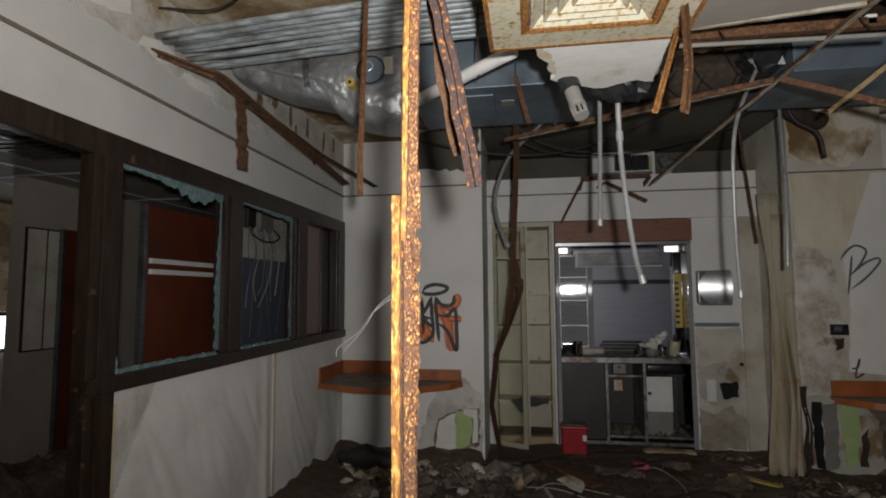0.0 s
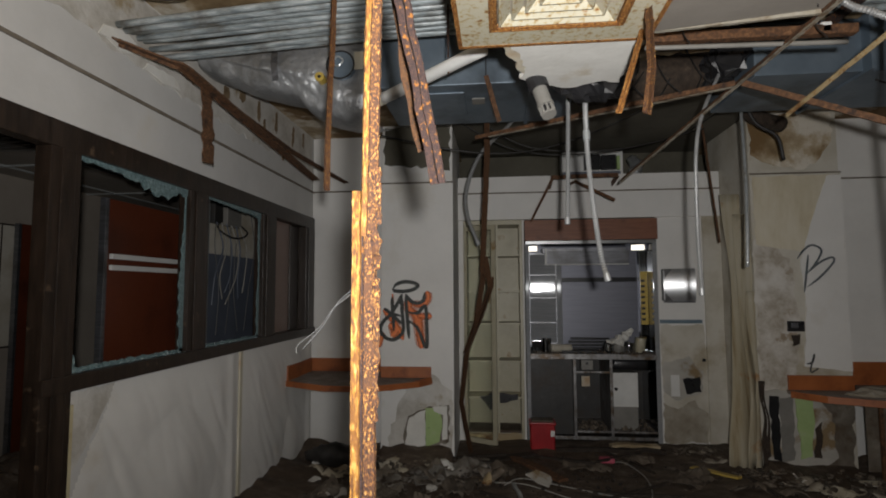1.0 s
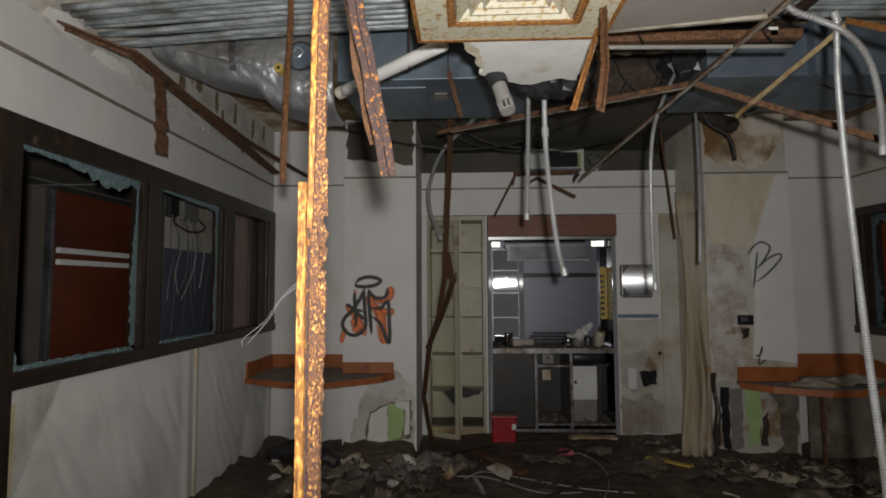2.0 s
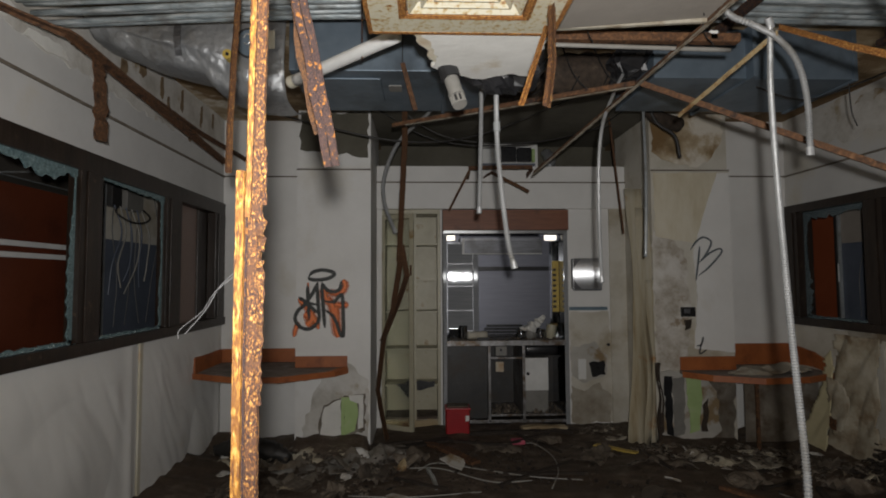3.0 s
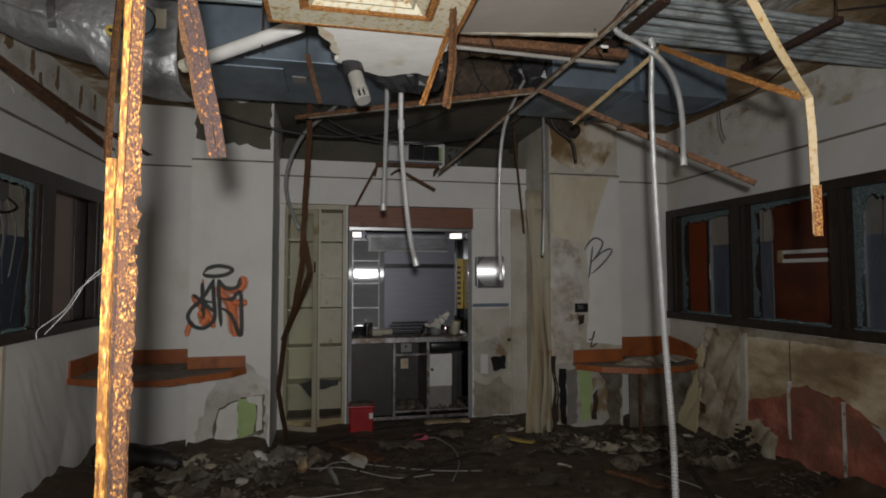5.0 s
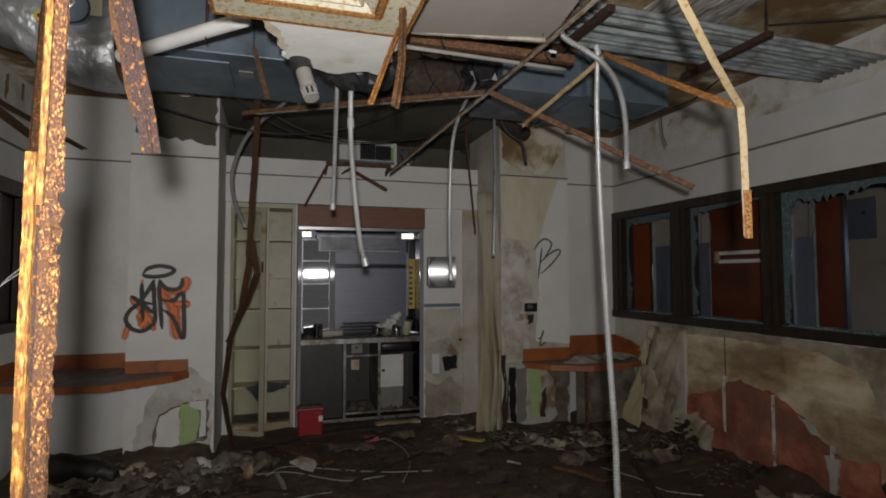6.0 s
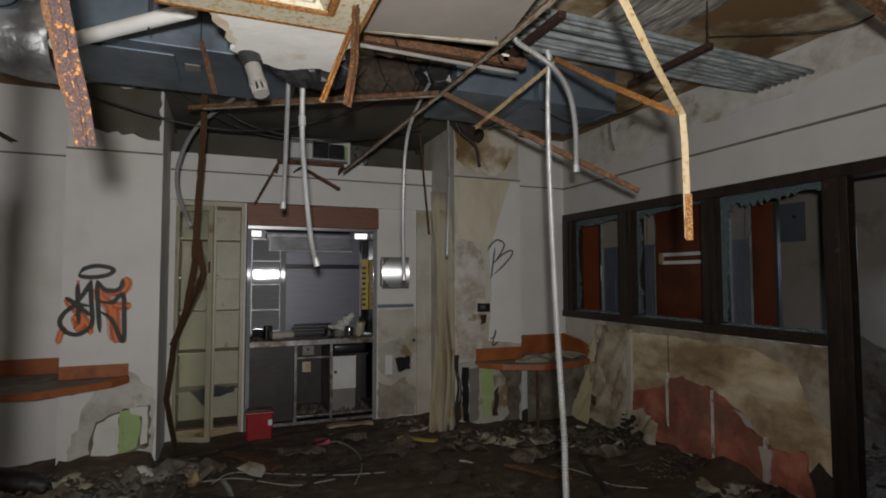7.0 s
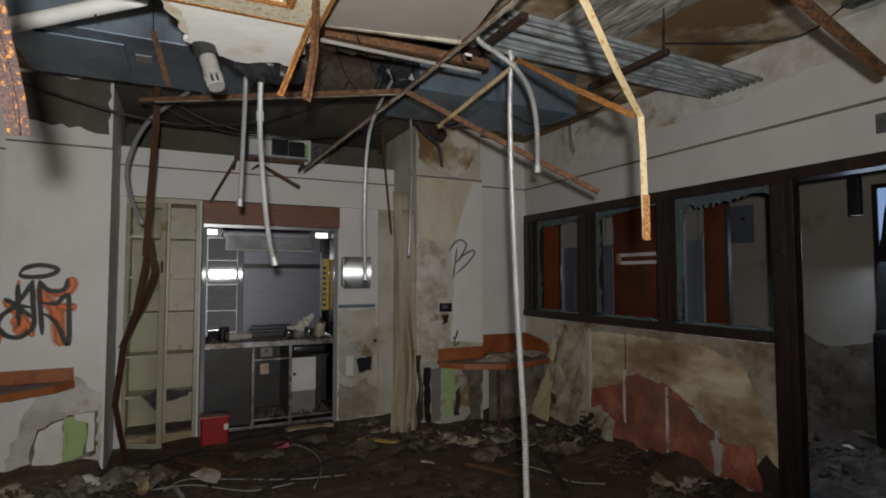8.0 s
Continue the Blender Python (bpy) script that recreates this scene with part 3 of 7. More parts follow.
for k, (y, z, w, h) in enumerate(((2.72, 2.80, 0.20, 0.10), (3.12, 2.68, 0.14, 0.05), (3.45, 2.63, 0.16, 0.035))):
    sheet_on("skim_flake", [(y - w, z - h * 0.7), (y, z - h), (y + w, z - h * 0.4), (y + w * 0.8, z + h * 0.6), (y, z + h), (y - w * 0.8, z + h * 0.5)], "x", XL, -0.012, "tile_white", "pale broken skim lifting off the wall", 120 + k, 0.014, 0.04)
sheet_on("upper_band_right", [(1.6, 2.80), (2.6, 2.74), (3.6, 2.66), (4.6, 2.60), (5.7, 2.62), (5.7, 2.96), (1.6, 2.96)], "x", XR, 0.005, "skim", "bare stained plaster band under the slab", 6, 0.035, 0.11)
# ceiling line and plaster on the piers and end walls
for a, c, y in ((-1.494, -0.848, YP), (1.664, 2.385, YP), (XL, -1.494, YL), (2.385, XR, YR), (-0.848, 1.664, 6.14)):
    structure("trim_line", box(a, c, y - 0.01, y, 2.43, 2.442), "trim", "narrow dark ceiling line on the wall", "trim")
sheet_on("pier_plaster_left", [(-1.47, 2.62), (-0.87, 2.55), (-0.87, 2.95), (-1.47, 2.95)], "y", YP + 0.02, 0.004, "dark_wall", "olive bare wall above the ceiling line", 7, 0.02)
sheet_on("pier_plaster_right", [(1.69, 2.60), (1.9, 2.50), (2.12, 2.47), (2.25, 2.56), (2.34, 2.70), (2.34, 2.95), (1.69, 2.95)], "y", YP + 0.02, 0.006, "slab", "broken brown plaster above the ceiling line", 8, 0.03)
# left pier: bare lower part and the broken hole
sheet_on("pier_bare_left", [(-1.20, 0.80), (-1.02, 0.74), (-0.90, 0.62), (-0.86, 0.6), (-0.86, 0.03), (-1.44, 0.03), (-1.40, 0.3)], "y", YP, 0.004, "skim", "yellowed bare wall below a torn covering", 9, 0.02)
hole = thing("wall_hole", (-1.09, YP - 0.01, 0.08), "broken hole showing white and green boards in the pier", "hole", kind="structure")
# dark rim round the boards paints in the shadow of the crack
part("torn_edge", ragged([(-1.25, 0.385), (-1.14, 0.44), (-0.98, 0.478), (-0.892, 0.482), (-0.892, 0.17), (-1.06, 0.12), (-1.22, 0.085), (-1.30, 0.12), (-1.28, 0.27)], 0.006, "y", YP - 0.004, 0.014, 0.035, 10), "grimy_wall", hole, "broken edge coloured dark for the crack's shadow")
part("white_board", ragged([(-1.24, 0.37), (-1.14, 0.425), (-1.095, 0.435), (-1.095, 0.125), (-1.22, 0.10), (-1.275, 0.13), (-1.265, 0.26)], 0.006, "y", YP - 0.010, 0.010, 0.035, 11), "tile_white", hole)
part("green_edge", box(-1.095, -1.068, YP - 0.026, YP - 0.008, 0.13, 0.455, 0.003), "green", hole)
part("green_board", ragged([(-1.068, 0.455), (-0.965, 0.465), (-0.95, 0.30), (-0.975, 0.17), (-1.068, 0.135)], 0.010, "y", YP - 0.010, 0.006, 0.05, 12), "green", hole)
part("white_strip", ragged([(-1.03, 0.468), (-0.905, 0.475), (-0.905, 0.20), (-0.95, 0.19), (-0.945, 0.40), (-1.02, 0.43)], 0.014, "y", YP - 0.012, 0.005, 0.05, 13), "tile_white", hole)
# right pier: torn plaster, hole with boards, white covering beside it
sheet_on("pier_covering_right", [(2.30, 2.41), (2.383, 2.41), (2.383, 0.80), (2.02, 0.84), (2.06, 1.3), (2.03, 1.7), (2.16, 2.1), (2.27, 2.41)], "y", YP, 0.009, "wall_lifted", "white covering torn along a slanting edge", 14, 0.006)
sheet_on("pier_yellow_right", [(1.69, 2.415), (2.31, 2.415), (2.22, 2.1), (2.10, 1.77), (1.90, 1.80), (1.69, 1.84)], "y", YP, 0.0055, "pier_cream", "yellowed covering on the upper pier", 38, 0.008)
sheet_on("damp_foot", [(1.09, 0.40), (1.22, 0.34), (1.38, 0.42), (1.49, 0.30), (1.49, 0.03), (1.09, 0.03)], "y", YB - 0.006, 0.004, "old_plaster", "damp crumbling foot of the back wall", 39, 0.018, 0.05)
sheet_on("pier_plaster_low", [(1.67, 1.9), (1.95, 1.72), (2.0, 1.2), (1.96, 0.80), (1.92, 0.66), (1.67, 0.66)], "y", YP, 0.003, "pier_plaster", "bare blotched plaster on the pier", 15, 0.03)
# a dark sheet paints the shade under the shelf onto the pier
sheet_on("pier_grime_right", [(2.10, 0.62), (2.37, 0.64), (2.37, 0.02), (2.06, 0.02), (2.20, 0.2), (2.19, 0.46)], "y", YP, 0.003, "grimy_wall", "stained foot of the pier under the shelf, shade put into its colour", 37, 0.02)
hole = thing("wall_hole", (1.93, YP - 0.01, 0.05), "broken hole with green board and a gap painted black on the pier", "hole", kind="structure")
part("torn_edge", ragged([(1.69, 0.64), (2.05, 0.66), (2.20, 0.46), (2.23, 0.12), (2.10, 0.03), (1.72, 0.05)], 0.010, "y", YP - 0.004, 0.03, 0.04, 16), "plaster", hole)
# flat black sheet on the solid pier, coloured as the gap's shade
part("dark_gap", ragged([(1.73, 0.60), (1.80, 0.60), (1.80, 0.08), (1.74, 0.10)], 0.004, "y", YP - 0.014, 0.01, 0.05, 17), "black", hole)
part("grey_board", ragged([(1.80, 0.58), (1.91, 0.60), (1.90, 0.10), (1.81, 0.07)], 0.008, "y", YP - 0.014, 0.012, 0.05, 18), "grey_plastic", hole)
part("green_board", ragged([(1.92, 0.61), (2.06, 0.60), (2.07, 0.40), (2.03, 0.13), (1.95, 0.10), (1.94, 0.3)], 0.010, "y", YP - 0.014, 0.014, 0.05, 19), "green", hole)
part("black_edge", ragged([(2.07, 0.34), (2.12, 0.40), (2.11, 0.12), (2.05, 0.12)], 0.006, "y", YP - 0.014, 0.012, 0.05, 21), "old_wood", hole)
# back wall beside the recess
sheet_on("back_wall_stain", [(1.09, 1.13), (1.48, 1.13), (1.50, 0.75), (1.52, 0.04), (1.09, 0.04)], "y", YB, 0.003, "wall_dirty", "yellowed crumbling wall below a blue strip", 22, 0.01)
sheet_on("back_wall_peel", [(1.10, 0.78), (1.34, 0.84), (1.46, 0.70), (1.44, 0.50), (1.20, 0.42), (1.10, 0.5)], "y", YB - 0.003, 0.003, "plaster", "peeled white patch on the wall", 23, 0.03)
structure("trim_blue", box(1.08, 1.47, YB - 0.012, YB, 1.145, 1.18, 0.002), "blue_trim", "blue-grey strip on the back wall", "trim")
structure("corner_reveal", box(1.50, 1.664, YB - 0.02, YB, 0, 2.17), "wall_dirty", "stained narrow wall at the reveal", "wall")

# right wall: plywood, pink insulation and studs behind a torn covering
sheet_on("plywood_right", [(2.99, 0.98), (4.72, 0.98), (4.74, 0.03), (2.99, 0.03)], "x", XR, 0.006, "ply", "water-stained plywood sheathing on the low wall", 30, 0.006)
sheet_on("plaster_rim_right", [(2.97, 1.02), (5.1, 1.03), (5.1, 0.95), (4.3, 0.965), (3.5, 0.95), (3.2, 0.84), (3.1, 0.55), (2.97, 0.5)], "x", XR - 0.006, 0.004, "old_plaster", "torn plaster edge under the sill", 31, 0.008)
sheet_on("insulation_right", [(4.72, 0.42), (4.45, 0.50), (4.16, 0.66), (3.86, 0.60), (3.64, 0.50), (3.50, 0.36), (3.36, 0.30), (3.15, 0.33), (3.10, 0.05), (4.72, 0.05)], "x", XR - 0.006, 0.02, "pink", "pink insulation bared in the low wall", 32, 0.025)
for y, z0, z1, w in ((4.30, 0.22, 0.66, 0.011), (3.85, 0.02, 0.60, 0.011), (3.42, 0.29, 0.365, 0.012), (4.735, 0.0, 0.98, 0.012)):
    structure("stud", box(XR - 0.036, XR - 0.008, y - w, y + w, z0, z1, 0.003), "stud_paint" if z1 < 0.9 else "wall_dirty", "pale flaking stud of the opened wall", "stud")
structure("seam_right", box(XR - 0.0085, XR - 0.005, 4.297, 4.304, 0.64, 0.97), "old_wood", "dark seam between plywood sheets", "trim")
sheet_on("torn_wedge_right", [(3.47, 0.29), (3.37, 0.29), (3.39, 0.15), (3.41, 0.01), (3.44, 0.02), (3.44, 0.18)], "x", XR - 0.026, 0.012, "plaster", "torn wedge of plaster on the insulation", 34, 0.012, 0.03)
sheet_on("torn_flap_right", [(3.66, 0.50), (3.56, 0.40), (3.50, 0.40), (3.54, 0.47)], "x", XR - 0.026, 0.006, "plaster", "pale torn flap on the insulation", 35, 0.012, 0.03)
sheet_on("rotten_foot_right", [(2.99, 0.22), (3.08, 0.30), (3.17, 0.16), (3.16, 0.02), (2.99, 0.02)], "x", XR - 0.008, 0.004, "old_wood", "rotten foot of the wall beside the post", 36, 0.02, 0.04)
sheet_on("torn_covering_right", [(4.74, 1.02), (5.78, 1.03), (5.78, 0.03), (4.95, 0.03), (4.74, 0.30)], "x", XR, 0.008, "wall_dirty", "dirty wall covering by the corner shelf", 33, 0.02)


def cloth(name, x0, x1, y, z0, z1, folds, material, label, seed, along="x", curl=0.0, depth=0.022):
    """A loose hanging sheet with folds."""
    r = random.Random(seed)
    b = bmesh.new()
    nu, nv = 26, 18
    ph = [r.uniform(0, 6.28) for _ in range(3)]
    grid = []
    for j in range(nv + 1):
        v = j / nv
        row = []
        for i in range(nu + 1):
            u = i / nu
            spread = 1 + 0.25 * (1 - v) ** 2
            w = x0 + (x1 - x0) * (0.5 + (u - 0.5) * spread * (1 + 0.25 * math.sin(7 * v + ph[0]))) + 0.018 * math.sin(4.3 * v + ph[1]) + 0.008 * math.sin(13 * v + ph[2])
            d = depth * (0.4 + 0.6 * (1 - v)) * (math.sin(folds * 6.28 * u + ph[0] + v) + 0.5 * math.sin(folds * 11 * u + ph[1] - 2 * v) + 0.5 * math.sin(9 * v + 4 * u + ph[2]) * (1 - v)) + curl * (1 - v) ** 2
            z = z0 + (z1 - z0) * v + (0.03 * math.sin(9 * u + ph[2]) if j == 0 else 0)
            row.append(b.verts.new((w, y - abs(depth) * 1.5 - d, z) if along == "x" else (y - abs(depth) * 1.5 - d, w, z)))
        grid.append(row)
    for j in range(nv):
        for i in range(nu):
            b.faces.new((grid[j][i], grid[j][i + 1], grid[j + 1][i + 1], grid[j + 1][i]))
    b.normal_update()
    bmesh.ops.solidify(b, geom=list(b.faces), thickness=0.003)
    return b


def hanging(name, base, label, rows):
    t = thing(name, base, label, "wall covering")
    for row in rows:
        part("strip", cloth(*row[:7], row[7], "", row[8], *row[9:]), row[7], t, smooth=True)


hanging("hanging_wall_covering", (1.58, YP + 0.05, 0.0), "yellowed wall covering hanging in folded strips from the pier", (
    (0, 1.47, 1.60, YP + 0.10, 0.0, 2.28, 0.45, "rusty_paper", 1, "x", 0.03, 0.022), (0, 1.55, 1.66, YP + 0.06, 0.02, 2.10, 0.4, "rusty_paper", 7, "x", 0.04, 0.03), (0, 1.61, 1.68, YP + 0.03, 0.0, 1.45, 0.55, "rusty_paper", 8, "x", 0.02, 0.016), (0, 1.655, 1.70, YP + 0.01, 0.0, 0.72, 1.0, "old_wood", 2)))


def crumpled_on_wall(outline, lean, amp, seed, size=0.018):
    """A crumpled covering on the right wall inside an outline of (y, z); lean(z) is how far it stands off the wall."""
    o = Vector((seed * 7.3, seed * 3.1, seed * 1.7))
    ys, zs = [p[0] for p in outline], [p[1] for p in outline]

    def inside(y, z):
        c = False
        for (a, b), (d, e) in zip(outline, outline[1:] + outline[:1]):
            if (b > z) != (e > z) and y < (d - a) * (z - b) / (e - b) + a:
                c = not c
        return c
    b = bmesh.new()
    G = {}
    for j in range(int((max(zs) - min(zs)) / size) + 1):
        for i in range(int((max(ys) - min(ys)) / size) + 1):
            y, z = min(ys) + i * size, min(zs) + j * size
            w = 0.02 * noise.noise(Vector((y * 14, z * 14, 3)) + o)
            if inside(y + w, z + w):
                q = Vector((y, z, 0))
                d = amp * (1.5 * abs(noise.noise(Vector((y * 4.5 + z * 2.2, z * 1.8, 0)) + o)) + 0.6 * abs(noise.noise(Vector((y * 11 + z * 5, z * 3.2, 1)) + o)) + 0.12 * abs(noise.noise(Vector((y * 26, z * 20, 2)) + o)))
                G[i, j] = b.verts.new((XR - 0.012 - lean(z) - d, y + 0.3 * w, z))
    for i, j in list(G):
        c = [G.get(k) for k in ((i, j), (i + 1, j), (i + 1, j + 1), (i, j + 1))]
        if all(c):
            b.faces.new(c)
    bmesh.ops.delete(b, geom=[v for v in b.verts if not v.link_faces], context="VERTS")
    b.normal_update()
    bmesh.ops.solidify(b, geom=list(b.faces), thickness=0.003)
    return b


peel = thing("peeling_wall_covering", (XR - 0.1, 4.95, 0.0), "cream and grey wall covering peeling in crumpled sheets beside the shelf", "wall covering")
part("crumpled_covering", crumpled_on_wall([(4.75, 0.99), (5.20, 1.0), (5.22, 0.6), (5.24, 0.0), (4.76, 0.0), (4.77, 0.4)], lambda z: 0.05 * (1 - z), 0.05, 3), "draped", peel, smooth=True)
part("folded_flap", crumpled_on_wall([(4.98, 0.62), (5.14, 0.66), (5.18, 0.30), (5.10, 0.16), (5.0, 0.24), (4.94, 0.44)], lambda z: 0.09 + 0.04 * (1 - z), 0.05, 5), "draped", peel, smooth=True)
part("cream_sheet", crumpled_on_wall([(5.12, 0.92), (5.22, 0.80), (5.27, 0.5), (5.36, 0.3), (5.46, 0.05), (5.10, 0.03), (5.13, 0.4)], lambda z: 0.10 + 0.16 * (0.85 - z) ** 2, 0.02, 7), "cream_sheet", peel, "cream-yellow hanging sheet", smooth=True)
part("torn_foot", crumpled_on_wall([(4.74, 0.26), (4.60, 0.32), (4.46, 0.27), (4.33, 0.24), (4.36, 0.02), (4.74, 0.0)], lambda z: 0.03 + 0.10 * (0.3 - z), 0.06, 9, 0.014), "draped", peel, "crumpled torn covering over a gap")
part("rust_hole", ragged([(5.02, 0.33), (5.09, 0.34), (5.10, 0.26), (5.03, 0.24)], 0.004, "x", XR - 0.20, 0.01, 0.03, 62), "rust_brown", peel, "rusty patch in the torn covering")


# ---- broken panes ----
def broken_pane(x, y0, y1, z0, z1, seed, teeth, label, material="glass", reach_by=1.0):
    """Crazed glass left round an opening: a jagged strip on each side; teeth: how far it reaches in from bottom, top, low y and high y."""
    r = random.Random(seed)
    w = thing("smashed_glazing", (x, (y0 + y1) / 2, z0), label, "broken glass", "broken panes in the window bands")
    def strip(name, a, c, inward, reach):
        P, Q = Vector(a), Vector(c)
        n = max(6, int((Q - P).length / 0.022))
        b = bmesh.new()
        lo, hi = [], []
        for i in range(n + 1):
            t = i / n
            p = P.lerp(Q, t)
            h = reach_by * reach(t) * r.uniform(0.6, 1.35) + 0.004
            lo.append(b.verts.new((x, p.x, p.y)))
            hi.append(b.verts.new((x, p.x + inward[0] * h, p.y + inward[1] * h)))
        for i in range(n):
            b.faces.new((lo[i], lo[i + 1], hi[i + 1], hi[i]))
        b.normal_update()
        bmesh.ops.solidify(b, geom=list(b.faces), thickness=0.006)
        part(name, b, material, w)
    strip("shard", (y0, z0), (y1, z0), (0, 1), teeth[0])
    strip("shard", (y0, z1), (y1, z1), (0, -1), teeth[1])
    strip("shard", (y0, z0), (y0, z1), (1, 0), teeth[2])
    strip("shard", (y1, z0), (y1, z1), (-1, 0), teeth[3])


low = lambda t: 0.022
broken_pane(XL - 0.005, 2.90, 3.73, 1.13, 2.065, 1, (low, lambda t: 0.02 + 0.085 * math.exp(-((t - 0.7) / 0.25) ** 2), lambda t: 0.012 + 0.06 * max(0, 0.1 - t) * 10, lambda t: 0.035 + 0.03 * math.sin(5 * t)), "smashed pane, teal crazed glass clinging to its edges", "glass_teal", 0.75)
broken_pane(XL - 0.005, 3.93, 4.71, 1.13, 2.065, 2, (low, lambda t: 0.012 + 0.05 * t, lambda t: 0.01, lambda t: 0.04 + 0.02 * math.sin(9 * t)), "smashed pane with a thin rim of glass", "glass_teal", 0.55)
broken_pane(XR + 0.05, 4.88, 5.63, 1.10, 2.065, 3, (low, lambda t: 0.05 + 0.05 * t, lambda t: 0.02, lambda t: 0.07 + 0.03 * math.sin(7 * t)), "smashed pane with a wide rim of crazed glass", "glass_dark", 0.7)
broken_pane(XR + 0.05, 3.92, 4.70, 1.10, 2.065, 4, (low, lambda t: 0.02 + 0.08 * t * t, lambda t: 0.015, lambda t: 0.06 + 0.03 * math.sin(11 * t)), "smashed pane with crazed glass at one side", "glass_dark", 0.7)
broken_pane(XR + 0.05, 2.99, 3.79, 1.10, 2.065, 5, (low, lambda t: 0.05 + 0.09 * t, lambda t: 0.03 + 0.05 * max(0, t - 0.6), lambda t: 0.05 + 0.07 * t * t), "smashed pane with sparkling crazed glass at the top", "glass_dark", 0.7)
pane = thing("boarded_window", (XL - 0.05, 5.3, 1.13), "brown boarded pane in the dark window frame", "panel")
part("board", box(XL - 0.07, XL - 0.055, 4.95, 5.40, 1.13, 2.065, 0.002), mat("brown_tinted_board", [(0.3, (0.17, 0.115, 0.095)), (0.7, (0.22, 0.15, 0.125))], 2, 0.35, bump=0.02), pane)
part("sash", boxes((XL - 0.08, XL - 0.04, 5.40, 5.47, 1.13, 2.065), (XL - 0.08, XL - 0.045, 4.95, 5.0, 1.13, 2.065), bevel=0.004), "frame", pane)
part("dark_board", box(XL - 0.07, XL - 0.055, 5.47, 5.63, 1.13, 2.065, 0.002), "frame", pane)
part("catch", box(XL - 0.055, XL - 0.03, 5.05, 5.07, 1.40, 1.46, 0.004), "steel", pane)


# ---- overhead: slab services ----
for k, x in enumerate((1.68, 1.79, 1.90, 2.01, 2.13)):
    q = random.Random(90 + k)
    structure("slab_board", sweep(cut((x, 2.15 + q.uniform(-0.1, 0.1), SLAB - 0.006), (x - 0.05, 3.42 + q.uniform(-0.1, 0.1), SLAB - 0.006), 12), [(-0.008, -0.050), (0.006 + 0.006 * (k % 2), -0.047), (0.006 + 0.006 * (k % 2), 0.047), (-0.008, 0.050)], (0, 0, 1), jitter=0.003, seed=k), "formwork", "grey weathered board left under the slab", "board")

hatch = thing("ceiling_hatch", (2.9, 2.1, SLAB), "black sheet on the slab imitating a dark opening, with bent metal edging", "hatch", kind="structure")
# flat black sheet under the slab; the opening's darkness is only its colour
part("opening", ragged([(2.72, 1.75), (3.08, 1.70), (3.08, 2.42), (2.95, 2.46), (2.78, 2.30)], 0.004, "z", SLAB, 0.02, 0.05, 131), "black", hatch)
part("edging", bar([(2.98, 1.75, SLAB - 0.02), (2.97, 2.1, SLAB - 0.03), (2.99, 2.42, SLAB - 0.02)], (1, 0, 0), ANGLE, 1.2, 0.001, 132), "galv", hatch)
part("edging", bar([(2.90, 1.78, SLAB - 0.02), (2.86, 2.1, SLAB - 0.05), (2.88, 2.36, SLAB - 0.02)], (1, 0, 0), ANGLE, 0.8, 0.001, 133), "steel_dark", hatch)

pipes = thing("conduit_bank", (0.4, 3.05, 2.74), "bank of dull galvanised conduits under the slab", "conduits")
for k in range(9):
    r = random.Random(50 + k)
    o = k * 0.049
    part("conduit", tube([(XL - 0.02, 3.10 + o, 2.745 + r.uniform(-0.015, 0.015)), (-0.8, 2.98 + o, 2.755), (1.0, 2.96 + o, 2.762 + r.uniform(-0.012, 0.012)), (XR + 0.02, 3.03 + o, 2.768)], 0.0145 + 0.003 * r.random(), 10, 8), "bank", pipes, smooth=True)
for k, x in ((2, 1.1), (3, 2.046)):
    part("trapeze", box(x - 0.02, x + 0.02, 2.87, 3.50, 2.69, 2.725, 0.004), "rust_dark", pipes, "rusty strut under the conduits")
    for y in ((2.89, 3.46) if k == 3 else (3.46,)):
        part("rod", tube([(x, y, 2.69), (x, y, SLAB)], 0.005, 6), "rust_dark", pipes)

duct = thing("air_duct", (0.4, 4.15, 2.65), "blue-grey sheet-metal air duct under the slab", "duct")
part("body", box(-1.15, 0.02, 3.80, 4.53, 2.65, 2.95, 0.006), "duct", duct)
part("body", box(0.98, 2.20, 3.86, 4.50, 2.65, 2.95, 0.006), "duct", duct)
for x in (-0.25, 1.55):
    part("flange", box(x - 0.012, x + 0.012, 3.785, 4.54, 2.635, 2.955, 0.003), "duct", duct)
part("access_panel", box(-1.02, -0.64, 3.90, 4.30, 2.638, 2.65, 0.005), "duct", duct)
part("tag_plate", box(-0.60, -0.52, 4.02, 4.12, 2.642, 2.65, 0.002), "grey_plastic", duct)
part("end_flange", box(2.196, 2.222, 3.85, 4.51, 2.64, 2.955, 0.003), "duct", duct)
sheet_on("chipped_patch", [(4.60, 2.85), (4.78, 2.84), (4.92, 2.86), (4.86, 2.91), (4.66, 2.90)], "x", XR - 0.005, 0.004, "plaster", "chipped stained patch high on the wall", 71, 0.02, 0.04)

